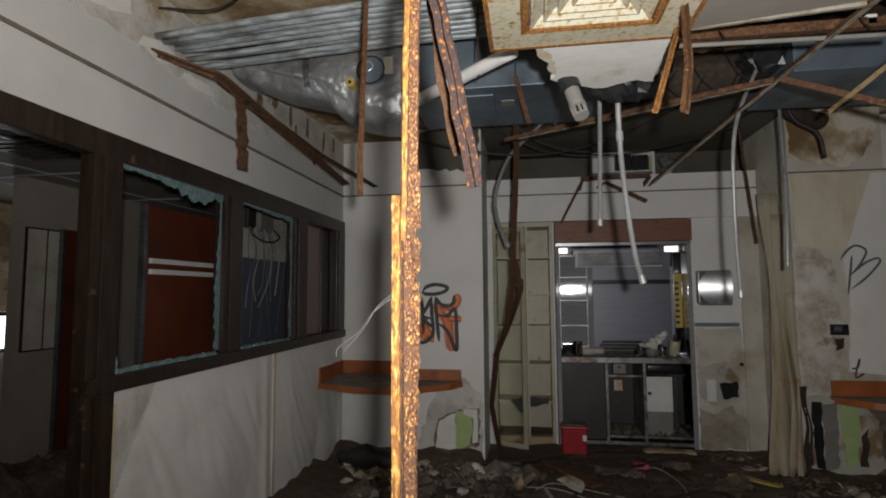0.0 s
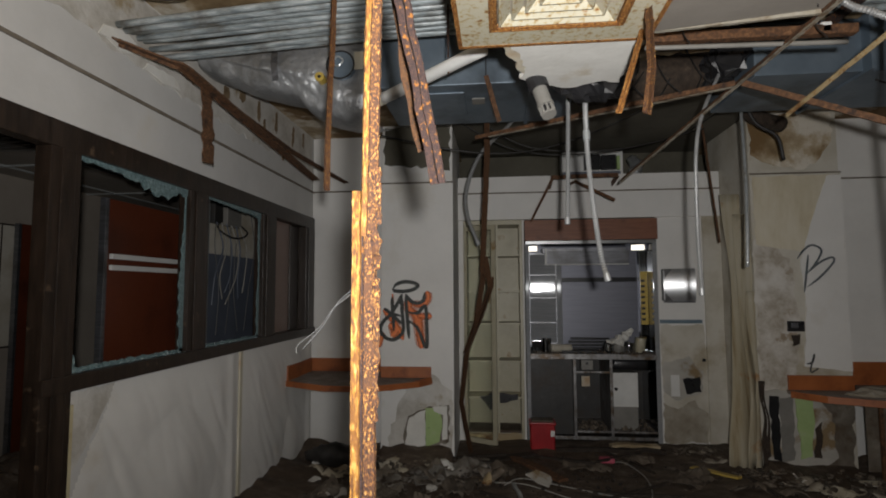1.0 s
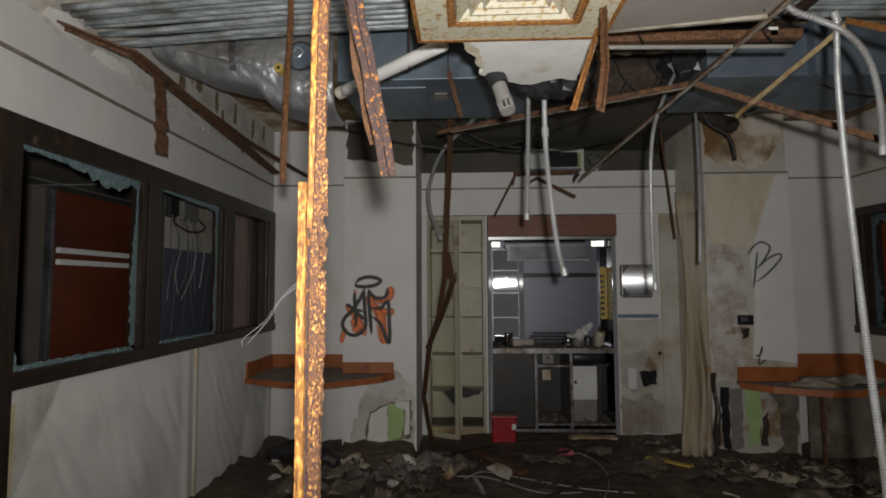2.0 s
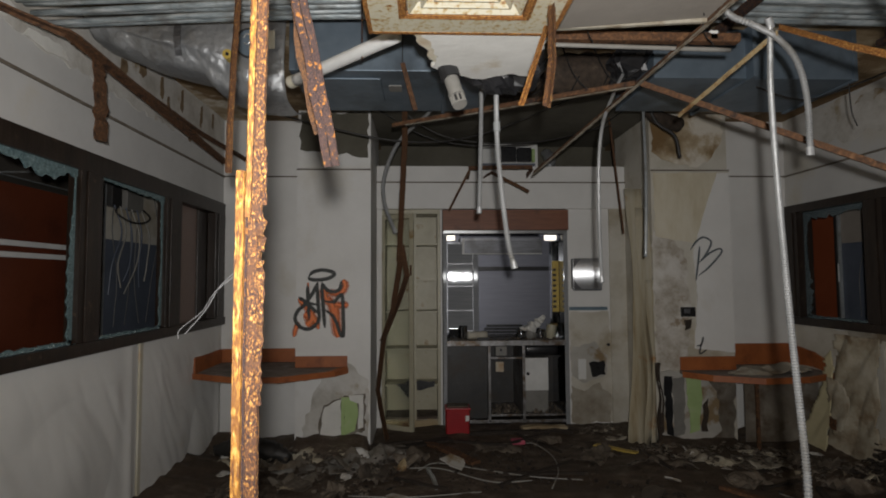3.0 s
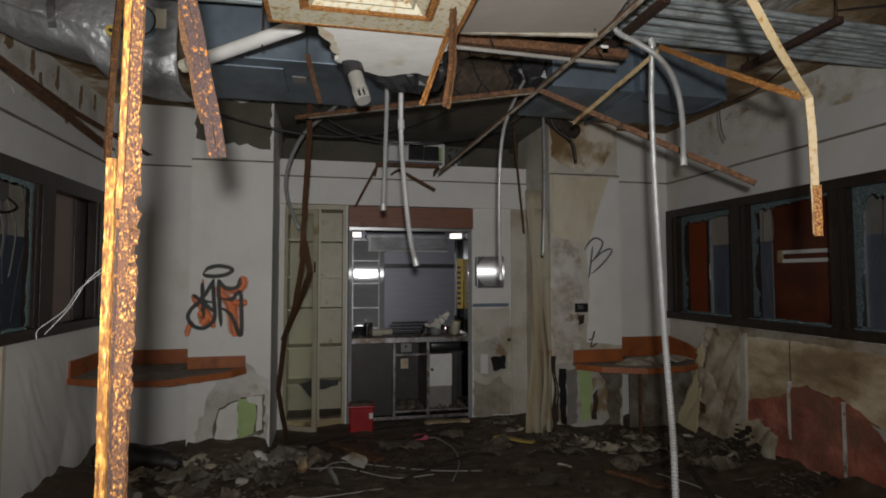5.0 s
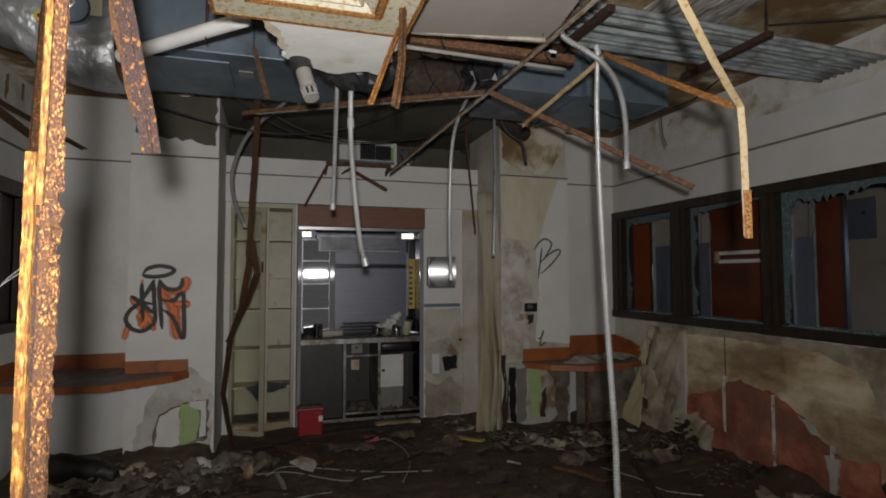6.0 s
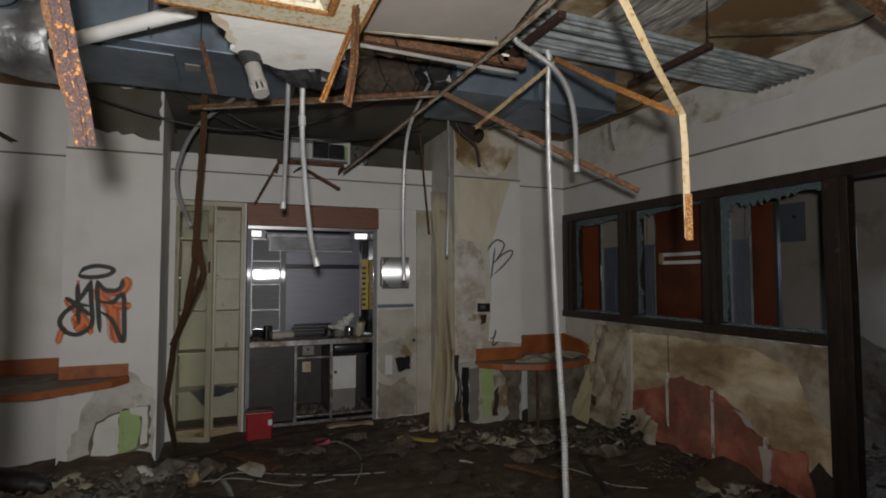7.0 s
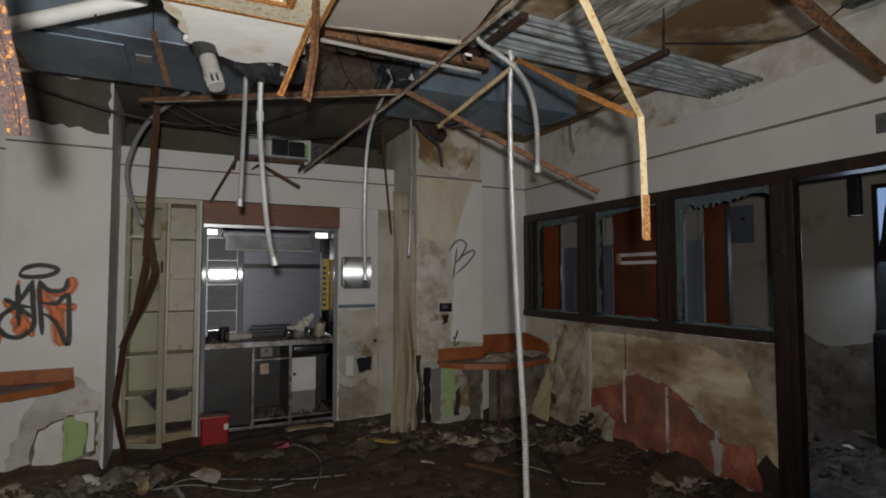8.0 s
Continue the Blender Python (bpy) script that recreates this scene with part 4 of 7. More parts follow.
foil = thing("insulated_duct", (-1.7, 4.0, 2.6), "sagging foil-wrapped round duct against the slab", "duct")
def sagging_wrap():
    """A slack foil jacket: a wrinkled front that sags lower towards the main duct, and an underside running back."""
    low = [(-2.20, 2.80), (-2.05, 2.74), (-1.895, 2.68), (-1.75, 2.64), (-1.62, 2.61), (-1.53, 2.53), (-1.44, 2.487), (-1.30, 2.45), (-1.14, 2.46)]
    b = bmesh.new()
    rows = []
    for x, _, zb in glide([(x, 0, z) for x, z in low], 9):
        h = 2.965 - zb
        prof = glide([(0, 3.72, 2.965), (0, 3.675, zb + 0.7 * h), (0, 3.655, zb + 0.35 * h), (0, 3.675, zb + 0.08), (0, 3.74, zb), (0, 3.95, zb - 0.005), (0, 4.2, zb + 0.06)], 6)
        row = []
        for p in prof:
            q = Vector((x * 9, p.z * 7, p.y * 4))
            w = 0.020 * noise.noise(q) + 0.012 * abs(noise.noise(q * 2.7)) + 0.006 * noise.noise(q * 6)
            row.append(b.verts.new((x + 0.3 * w, p.y - w, p.z - 0.6 * w)))
        rows.append(row)
    for r, q in zip(rows, rows[1:]):
        for k in range(len(r) - 1):
            b.faces.new((r[k], r[k + 1], q[k + 1], q[k]))
    b.normal_update()
    bmesh.ops.solidify(b, geom=list(b.faces), thickness=0.004)
    return b


part("wrap", sagging_wrap(), "foil", foil, smooth=True)
part("tape", sweep(glide([(-1.70, 3.668, 2.90), (-1.70, 3.635, 2.78), (-1.69, 3.64, 2.66)], 6), [(-0.018, -0.001), (0.018, -0.001), (0.018, 0.002), (-0.018, 0.002)], (1, 0, 0), jitter=0.002, seed=5), "steel_dark", foil, "dull band of tape")
part("collar", tube([(-1.31, 3.66, 2.725), (-1.31, 3.622, 2.725)], 0.078, 24), "duct", foil)
part("collar_band", sweep([(-1.31 + 0.078 * math.cos(a * 0.262), 3.618, 2.725 + 0.078 * math.sin(a * 0.262)) for a in range(25)], ring(0.005, 6)), "dark_cable", foil)
part("spring_clip", tube([(-1.345, 3.615, 2.75), (-1.32, 3.60, 2.765), (-1.29, 3.60, 2.74), (-1.315, 3.60, 2.71), (-1.34, 3.612, 2.72)], 0.005, 8), "galv", foil)
part("label", box(-1.235, -1.185, 3.632, 3.638, 2.70, 2.80, 0.001), "paper", foil, "pale pinkish label")
part("valve", tube([(-1.423, 3.66, 2.655), (-1.423, 3.60, 2.655)], 0.026, 14), "yellow", foil, "yellow valve knob")
part("valve_eye", tube([(-1.423, 3.602, 2.655), (-1.423, 3.597, 2.655)], 0.010, 10), "black", foil)

pipe = thing("white_pipe", (-0.8, 3.2, 2.44), "stubby white plastic pipe hanging askew", "pipe")
part("pipe", tube([(-1.02, 3.40, 2.44), (-0.80, 3.22, 2.455), (-0.50, 2.97, 2.475)], 0.029, 16), "white", pipe, smooth=True)
part("pipe_end", tube([(-1.045, 3.42, 2.438), (-1.015, 3.396, 2.44)], 0.0305, 16), "paper", pipe)
part("strap", tube([(-0.66, 3.10, 2.42), (-0.66, 3.10, 2.75)], 0.004, 6), "rust_dark", pipe)

strap = thing("hanger_strap", (-0.47, 3.8, 2.44), "rusty flat strap hanging from a wire", "strap")
part("strap", bar([(-0.507, 3.777, 2.69), (-0.435, 3.85, 2.44)], (1, 0.3, 0), [(-0.014, -0.001), (0.014, -0.001), (0.014, 0.001), (-0.014, 0.001)]), "rust_brown", strap)
part("wire", tube([(-0.507, 3.777, 2.69), (-0.507, 3.777, 2.80), (-0.505, 3.777, SLAB)], 0.003, 6), "dark_cable", strap)


# ---- overhead: remains of the ceiling grid ----
def grid_bar(label, points, side, material, outline=None, s=1.0, seed=0, jitter=0.0006, name="ceiling_bar"):
    return single(name, bar(points, side, outline, s, jitter, seed), material, label, "ceiling bar", "fallen ceiling bars")


# the upright bar in front, in two layers
post = thing("hanging_bar", (-0.63, 1.5, 0.0), "flaking orange rusted ceiling bar hanging upright to the floor", "ceiling bar", "fallen ceiling bars")
UP = [(-0.600, 1.5, SLAB), (-0.612, 1.5, 2.0), (-0.619, 1.5, 1.83), (-0.622, 1.5, 1.60), (-0.624, 1.5, 1.545)]
part("upper_bar", bar(UP, (1, 0.15, 0), [(-0.003, 0.003), (-0.002, 0.0), (0.010, 0.0005), (0.0115, -0.004), (0.009, -0.006), (-0.004, -0.003)], 1.0, 0.00025, 1, step=0.008), "rust", post)
part("upper_flange", bar(UP, (1, 0.15, 0), [(-0.012, -0.003), (-0.010, 0.002), (-0.0033, 0.0032), (-0.005, -0.003)], 1.0, 0.00025, 1, step=0.008), "rust_light", post)
LOW = [(-0.632, 1.506, 1.608), (-0.630, 1.500, 1.52), (-0.629, 1.494, 1.40), (-0.628, 1.492, 1.18), (-0.622, 1.492, 0.0)]
part("lower_bar", bar(LOW, (1, 0.1, 0), [(-0.001, -0.003), (0.001, 0.0025), (0.015, 0.001), (0.017, -0.005), (0.015, -0.007), (-0.002, -0.008)], 1.0, 0.00025, 2, step=0.008), "rust", post)
part("lower_web", bar(LOW, (1, 0.1, 0), [(-0.0045, -0.0025), (-0.0005, -0.0025), (-0.0015, -0.008), (-0.004, -0.008)], 1.0, 0.00025, 2, step=0.008), "rust_dark", post)
part("lower_flange", bar(LOW, (1, 0.1, 0), [(-0.0175, -0.007), (-0.016, 0.001), (-0.005, 0.004), (-0.004, -0.002), (-0.004, -0.008), (-0.015, -0.009)], 1.0, 0.00025, 2, step=0.008), "rust_light", post)
part("torn_flange", bar([(-0.611, 1.500, 1.64), (-0.6105, 1.500, 1.60), (-0.611, 1.500, 1.562)], (1, 0, 0), [(-0.0045, 0), (0.0045, 0), (0.004, 0.002), (-0.004, 0.002)], 1.0, 0.001, 3, step=0.007), "rust", post)
part("torn_flange", bar([(-0.6125, 1.497, 1.552), (-0.6115, 1.497, 1.53), (-0.613, 1.497, 1.50)], (1, 0, 0), [(-0.006, 0), (0.005, 0), (0.0045, 0.002), (-0.005, 0.002)], 1.0, 0.0016, 4, step=0.007), "rust", post)
part("torn_flange", bar([(-0.6115, 1.496, 1.488), (-0.611, 1.496, 1.45), (-0.611, 1.495, 1.40), (-0.613, 1.495, 1.30)], (1, 0, 0), [(-0.005, 0), (0.004, 0), (0.0035, 0.002), (-0.004, 0.002)], 1.0, 0.0012, 6, step=0.007), "rust", post)
part("twisted_wire", tube([(-0.64, 1.50, 1.478), (-0.675, 1.53, 1.455), (-0.705, 1.555, 1.42), (-0.745, 1.585, 1.385)], 0.0007, 6), "fine_wire", post, "pale twisted wire")
part("twisted_wire", tube([(-0.64, 1.505, 1.474), (-0.68, 1.525, 1.447), (-0.712, 1.56, 1.418), (-0.750, 1.58, 1.392), (-0.757, 1.59, 1.378)], 0.0006, 6), "fine_wire", post, "pale twisted wire")

grid_bar("dark purple rusted bar hanging with a torn tip", [(-0.80, 1.42, SLAB), (-0.66, 1.55, 2.25), (-0.59, 1.62, 1.894), (-0.545, 1.65, 1.645)], (1, 0.2, 0.2), "rust_dark", [(-0.013, 0), (0.013, 0), (0.014, 0.004), (0.011, 0.0016), (0.0012, 0.0016), (0.0012, 0.02), (-0.0012, 0.02), (-0.0012, 0.0016), (-0.013, 0.0016)], 0.95, 5, 0.0012)
grid_bar("crumbling brown rusted strip hanging beside another bar", [(-0.74, 1.6, SLAB), (-0.65, 1.66, 2.25), (-0.606, 1.70, 1.847), (-0.594, 1.73, 1.77), (-0.586, 1.74, 1.725)], (1, 0.2, 0.2), "rust_mid", [(-0.008, 0), (0.007, 0), (0.007, 0.0016), (-0.008, 0.0016)], 1.0, 6, 0.0018)
grid_bar("thin rusty bar hanging under the conduits", [(-1.045, 2.66, SLAB), (-1.035, 2.60, 2.40), (-1.015, 2.5, 2.05), (-1.0, 2.44, 1.79)], (1, 0.2, 0), "rust", ANGLE, 0.8, 7)
# bars sagging along the left wall
grid_bar("brown rusted bar sagging along the wall", [(-2.245, 3.10, 2.66), (-1.98, 3.18, 2.56), (-1.99, 4.0, 2.50), (-2.0, 5.15, 2.41)], (0, 0, 1), "rust_brown", TEE, 1.5, 8)
grid_bar("brown rusted bar sagging to the corner", [(-1.99, 3.42, 2.545), (-2.0, 4.6, 2.52), (-1.9, 5.75, 2.50)], (0, 0, 1), "rust_brown", TEE, 1.1, 9)
grid_bar("short frayed brown strip hanging from a bar", [(-1.985, 3.44, 2.56), (-1.985, 3.46, 2.35), (-1.98, 3.47, 2.155)], (0, 1, 0.05), "rust_brown", [(-0.055, 0), (0.055, 0), (0.050, 0.002), (-0.052, 0.002)], 1.0, 10, 0.004)

# ceiling diffuser
dif = thing("ceiling_diffuser", (-0.26, 2.2, 2.265), "square white ceiling diffuser speckled with orange rust", "diffuser")


def square(bm, cx, cy, h, z):
    return [bm.verts.new((cx + a * h, cy + c * h, z)) for a, c in ((-1, -1), (1, -1), (1, 1), (-1, 1))]
CX, CY = -0.268, 2.195
def frustum(steps):
    bm = bmesh.new()
    R = [square(bm, CX, CY, h, z) for h, z in steps]
    for p, q in zip(R, R[1:]):
        for k in range(4):
            bm.faces.new((p[k], p[(k + 1) % 4], q[(k + 1) % 4], q[k]))
    return bm
part("frame", frustum([(0.298, 2.285), (0.298, 2.262), (0.200, 2.262), (0.200, 2.285)]), "panel_paint", dif)
part("edge", frustum([(0.302, 2.290), (0.302, 2.2595), (0.288, 2.2595), (0.288, 2.2615)]), "panel_rust", dif, "orange rusted edge")
part("neck_rim", frustum([(0.201, 2.2608), (0.190, 2.256), (0.178, 2.2608), (0.176, 2.275)]), "panel_rust", dif, "orange rusted rim")
for k in range(4):
    h = 0.172 - 0.038 * k
    part("vane", frustum([(h, 2.262), (h - 0.006, 2.260), (h - 0.032, 2.285), (h - 0.026, 2.287)]), "panel_paint", dif)
part("backing", box(CX - 0.19, CX + 0.19, CY - 0.19, CY + 0.19, 2.286, 2.30), "cream_paint", dif)
part("neck", box(CX - 0.16, CX + 0.16, CY - 0.16, CY + 0.16, 2.30, 2.66), "duct", dif)

board = thing("torn_ceiling_board", (-0.16, 2.68, 2.27), "white gypsum board with a torn edge beside the diffuser", "ceiling board")
part("board", ragged([(-0.40, 2.50), (0.03, 2.50), (0.02, 2.86), (-0.06, 2.84), (-0.16, 2.90), (-0.27, 2.86), (-0.36, 2.78), (-0.34, 2.68)], -0.014, "z", 2.268, 0.012, 0.025, 40), "tile_white", board)
part("paper_edge", ragged([(-0.43, 2.50), (-0.385, 2.50), (-0.33, 2.68), (-0.35, 2.74)], -0.010, "z", 2.272, 0.01, 0.03, 41), "paper", board)
part("hanger", tube([(-0.2, 2.6, 2.28), (-0.2, 2.6, SLAB)], 0.003, 6), "dark_cable", board)

drain = thing("drain_fitting", (-0.257, 2.752, 2.10), "grey plastic fitting with a slotted end and black collar", "fitting")
part("collar", tube([(-0.305, 2.80, 2.285), (-0.287, 2.786, 2.222)], 0.038, 18), "black", drain, smooth=False)
part("cup", tube([(-0.288, 2.787, 2.225), (-0.268, 2.764, 2.152)], 0.028, 18), "grey_plastic", drain)
part("rim", tube([(-0.270, 2.766, 2.158), (-0.267, 2.762, 2.146)], 0.031, 18), "grey_plastic", drain)
for k in range(8):
    a = k * math.pi / 4
    u, v = Vector((0.84, 0.0, 0.24)).normalized(), Vector((0.1, 0.94, -0.3)).normalized()
    o = (u * math.cos(a) + v * math.sin(a)) * 0.024
    part("slot_bar", tube([Vector((-0.267, 2.762, 2.148)) + o, Vector((-0.258, 2.752, 2.114)) + o], 0.005, 6), "grey_plastic", drain)
part("dark_core", tube([(-0.270, 2.766, 2.16), (-0.2593, 2.7534, 2.1185)], 0.020, 14), "black", drain)
part("cap", tube([(-0.2585, 2.7525, 2.117), (-0.2565, 2.750, 2.110)], 0.027, 18), "grey_plastic", drain)

lag = thing("lagged_pipe", (0.5, 4.25, 2.68), "dark lagged pipe with a shiny black end between the ducts", "pipe")
part("lagging", sweep(glide([(0.03, 4.22, 2.80), (0.3, 4.25, 2.77), (0.62, 4.2, 2.80), (0.97, 4.2, 2.80)], 6), ring(0.13, 14), jitter=0.012, seed=21), "old_wood", lag, smooth=True)
end = part("black_end", tube([(0.86, 3.84, 2.76), (0.86, 4.0, 2.79), (0.90, 4.12, 2.80)], 0.095, 18), "black", lag, "crumpled shiny black plastic")
for v in end.data.vertices:
    v.co += Vector((noise.noise(v.co * 24), noise.noise(v.co * 24 + Vector((9, 0, 0))), noise.noise(v.co * 24 + Vector((0, 9, 0))))) * 0.05
for k in range(4):
    q = random.Random(90 + k)
    part("loose_wire", tube([(0.1 + 0.2 * k, 4.1, 2.93), (0.15 + 0.2 * k, 4.0, 2.66 + 0.02 * k), (0.3 + 0.2 * k, 4.05, 2.60 + q.uniform(0, 0.06)), (0.45 + 0.18 * k, 4.1, 2.8)], 0.005, 6), "dark_cable", lag)
elbow = single("black_elbow", tube([(-0.20, 2.98, 2.42), (-0.12, 3.02, 2.34), (0.0, 3.02, 2.33), (0.06, 3.04, 2.42), (0.06, 3.04, SLAB)], 0.075, 16), "black", "black plastic wrapping bunched above the torn board", "plastic wrap")
for v in elbow.data.vertices:
    v.co += Vector((noise.noise(v.co * 30), noise.noise(v.co * 30 + Vector((9, 0, 0))), noise.noise(v.co * 30 + Vector((0, 9, 0))))) * 0.035

grid_bar("orange rusted bar hanging from the diffuser's corner", [(0.01, 2.46, 2.30), (-0.03, 2.38, 2.19), (-0.129, 2.22, 1.935)], (1, 0.1, 0.3), "panel_rust", [(-0.008, 0), (0.008, 0), (0.008, 0.0016), (0.001, 0.0016), (0.001, 0.012), (-0.001, 0.012), (-0.001, 0.0016), (-0.008, 0.0016)], 1.0, 11)
grid_bar("rusted bar dangling straight from the diffuser's corner", [(0.0, 2.36, 2.34), (-0.02, 2.30, 2.25), (-0.045, 2.2, 2.05), (-0.073, 2.165, 1.915)], (1, 0.3, 0), "rust", [(-0.012, 0), (0.012, 0), (0.012, 0.0016), (0.001, 0.0016), (0.001, 0.02), (-0.001, 0.02), (-0.001, 0.0016), (-0.012, 0.0016)], 1.0, 12, 0.001)

gb = thing("ceiling_board", (0.36, 2.4, 2.38), "grey ceiling board still lying in its bent grid", "ceiling board")
part("board", box(-0.33, 0.29, -0.47, 0.03, 0, 0.012, 0.002, m=pose(0.36, 2.64, 2.392, -2, -1.5, -8)), "tile_grey", gb)
part("edge_bar", bar([(0.03, 2.52, 2.40), (0.10, 2.715, 2.385), (0.36, 2.675, 2.382), (0.63, 2.635, 2.382)], (0, 1, 0), TEE, 0.6, 0.0006, 13), "cream_paint", gb)
part("edge_bar", bar([(0.03, 2.50, 2.39), (0.16, 2.25, 2.36), (0.30, 2.0, 2.34)], (1, 0, 0), TEE, 0.6, 0.0006, 14), "cream_paint", gb)
part("hanger", tube([(0.6, 2.6, 2.39), (0.6, 2.6, SLAB)], 0.0025, 6), "dark_cable", gb)

DIAG = [(0.52, 1.95, 2.30), (0.586, 2.2, 2.335), (0.628, 2.66, 2.372), (0.645, 3.30, 2.395), (0.53, 3.95, 2.31), (0.401, 4.6, 2.212)]
diag = thing("ceiling_bar", (0.6, 3.2, 2.39), "long brown bar with a cream edge running down across the others", "ceiling bar", "fallen ceiling bars")
part("web", bar(DIAG, (0.3, 0, 1), [(0.0, -0.0015), (0.030, -0.0015), (0.030, 0.0015), (0.0, 0.0015)], 1.0, 0.0006, 15), "rust_brown", diag)
part("flange", bar(DIAG, (1, 0, 0), [(-0.009, -0.002), (0.009, -0.002), (0.009, 0.0), (-0.009, 0.0)], 1.0, 0.0006, 115), "cream_paint", diag, "cream painted edge")
part("hanger", tube([(0.628, 2.66, 2.38), (0.63, 2.66, SLAB)], 0.0025, 6), "dark_cable", diag)
grid_bar("brown rusted bar spanning the room", [(-0.59, 4.2, 2.44), (0.0, 3.78, 2.425), (0.64, 3.32, 2.400)], (0, 1, 0), "rust_brown", TEE, 0.7, 16)
grid_bar("brown rusted bar sloping down from the crossing", [(0.65, 3.31, 2.40), (1.05, 3.09, 2.15), (1.501, 2.84, 1.868)], (0, 1, 0.3), "rust_brown", TEE, 0.75, 17)
grid_bar("cream-edged strip under the spanning bar", [(-0.50, 4.10, 2.424), (0.0, 3.75, 2.408), (0.63, 3.30, 2.386)], (0.3, 1, 0), "cream_paint", [(-0.010, 0), (0.010, 0), (0.010, 0.002), (-0.010, 0.002)], 1.0, 18)
grid_bar("yellowed bar sloping down from the conduit", [(0.915, 2.675, 2.375), (0.87, 2.95, 2.31), (0.817, 3.25, 2.238)], (1, 0.1, 0), "rust_paint", TEE, 0.5, 19)
bent = thing("bent_grid_corner", (0.87, 1.95, 1.57), "bent cream bar hanging down with a rusty cross bar", "ceiling bar", "fallen ceiling bars")
part("long_bar", bar([(0.36, 1.62, 2.30), (0.475, 1.75, 2.108), (0.68, 1.86, 2.01), (0.858, 1.95, 1.93), (0.864, 1.95, 1.85), (0.869, 1.95, 1.572)], (0.5, 0.6, 0.2), TEE, 0.52, 0.0002, 20), "rust_paint", bent)
part("end_piece", bar([(0.8685, 1.9465, 1.70), (0.8695, 1.9465, 1.566)], (0.5, 0.6, 0.2), TEE, 0.54, 0.0002, 22), "panel_rust", bent, "orange rusted end")
part("cross_bar", bar([(0.918, 2.67, 2.378), (0.89, 2.32, 2.15), (0.853, 1.96, 1.932)], (1, 0, 0.3), TEE, 0.50, 0.0003, 21), "panel_rust", bent)
part("hanger", tube([(0.36, 1.62, 2.30), (0.35, 1.6, SLAB)], 0.003, 6), "rust_dark", bent)

chan = thing("light_channel", (0.55, 2.95, 2.39), "white light channel with a brown rail above it", "light fitting")
part("white_tube", tube([(0.13, 2.90, 2.412), (0.50, 2.90, 2.405), (0.87, 2.90, 2.398)], 0.009, 14), "grey_plastic", chan, smooth=True)
part("brown_rail", box(0.18, 1.0, 3.03, 3.075, 2.495, 2.535, 0.006), "rust_brown", chan)
part("end_cap", box(0.86, 0.90, 3.03, 3.08, 2.50, 2.545, 0.006), "white", chan)
for x in (0.3, 0.8):
    part("rod", tube([(x, 2.90, 2.42), (x, 2.98, 2.55), (x, 2.98, SLAB)], 0.003, 6), "dark_cable", chan)

# brown channel high on the right
single("ceiling_channel", sweep([(1.10, 1.9, SLAB), (1.30, 1.9, 2.53), (1.576, 1.9, 2.431), (2.14, 1.9, 2.25)], scaled([(-0.028, 0), (0.028, 0), (0.028, 0.04), (0.022, 0.04), (0.022, 0.005), (-0.022, 0.005), (-0.022, 0.04), (-0.028, 0.04)], 0.6), (0, 1, 0), jitter=0.001), "rust_brown", "brown rusted channel fallen aslant near the doorway", "ceiling bar", "fallen ceiling bars")


# ---- overhead: loose conduits and cables ----
def conduit(label, points, r, flexible, material="galv"):
    if not flexible:
        return single("conduit", tube(points, r, 10, 8), material, label, "conduit", "hanging conduits", smooth=True)
    t = thing("flexible_conduit", points[-1], label, "conduit", "hanging conduits")
    part("sleeve", tube(points, r, 10, 8, None, 0.0042), "flex", t)
    P = glide(points, 8)
    way = (P[-1] - P[-2]).normalized()
    part("end_fitting", tube([P[-1] - way * 0.03, P[-1] - way * 0.015, P[-1] + way * 0.001], r * 1.12, 12, 2), "flex", t, "plain steel end fitting")
    way = (P[1] - P[0]).normalized()
    part("top_fitting", tube([P[0], P[0] + way * 0.02, P[0] + way * 0.04], r * 1.15, 12, 2), "flex", t, "plain steel end fitting")
    return t



single("slack_cable", tube([(1.60, 3.86, 2.60), (1.75, 3.87, 2.55), (1.917, 3.88, 2.53), (2.099, 3.9, 2.582), (2.289, 3.9, 2.652), (2.507, 3.9, 2.752), (2.8, 3.9, SLAB)], 0.006, 6), "dark_cable", "black cable sagging below the air duct", "cable", smooth=True)
single("slack_cable", tube([(2.23, 3.9, SLAB), (2.204, 3.9, 2.71), (2.209, 3.9, 2.482), (2.241, 3.9, 2.379)], 0.004, 6), "dark_cable", "thin dark wire hanging beside the duct", "cable", smooth=True)
conduit("straight grey conduit hanging over the worktop", [(-0.10, 3.42, SLAB), (-0.10, 3.41, 2.5), (-0.109, 3.4, 2.094), (-0.12, 3.39, 1.784)], 0.012, True)
conduit("flexible steel conduit hanging with a curled end", [(-0.03, 3.25, SLAB), (-0.06, 3.15, 2.5), (-0.085, 3.0, 2.098), (-0.075, 2.97, 1.861), (-0.055, 2.93, 1.62), (-0.03, 2.92, 1.505)], 0.0115, True)
single("conduit_joint", tube([(-0.084, 3.006, 2.12), (-0.084, 2.998, 2.08)], 0.0145, 12), "galv", "steel coupling on a hanging conduit", "coupling")
conduit("bent flexible conduit hanging before the end wall", [(1.02, 4.19, SLAB), (0.997, 4.16, 2.94), (0.842, 3.95, 2.733), (0.689, 3.75, 2.505), (0.562, 3.55, 2.297), (0.504, 3.45, 2.132), (0.472, 3.38, 1.958), (0.446, 3.31, 1.694), (0.443, 3.28, 1.445)], 0.0095, True)
conduit("straight grey conduit hanging beside the pier", [(1.31, 4.80, SLAB), (1.271, 4.72, 2.839), (1.205, 4.55, 2.467), (1.165, 4.45, 2.185), (1.121, 4.36, 1.886), (1.098, 4.33, 1.607)], 0.0105, False)
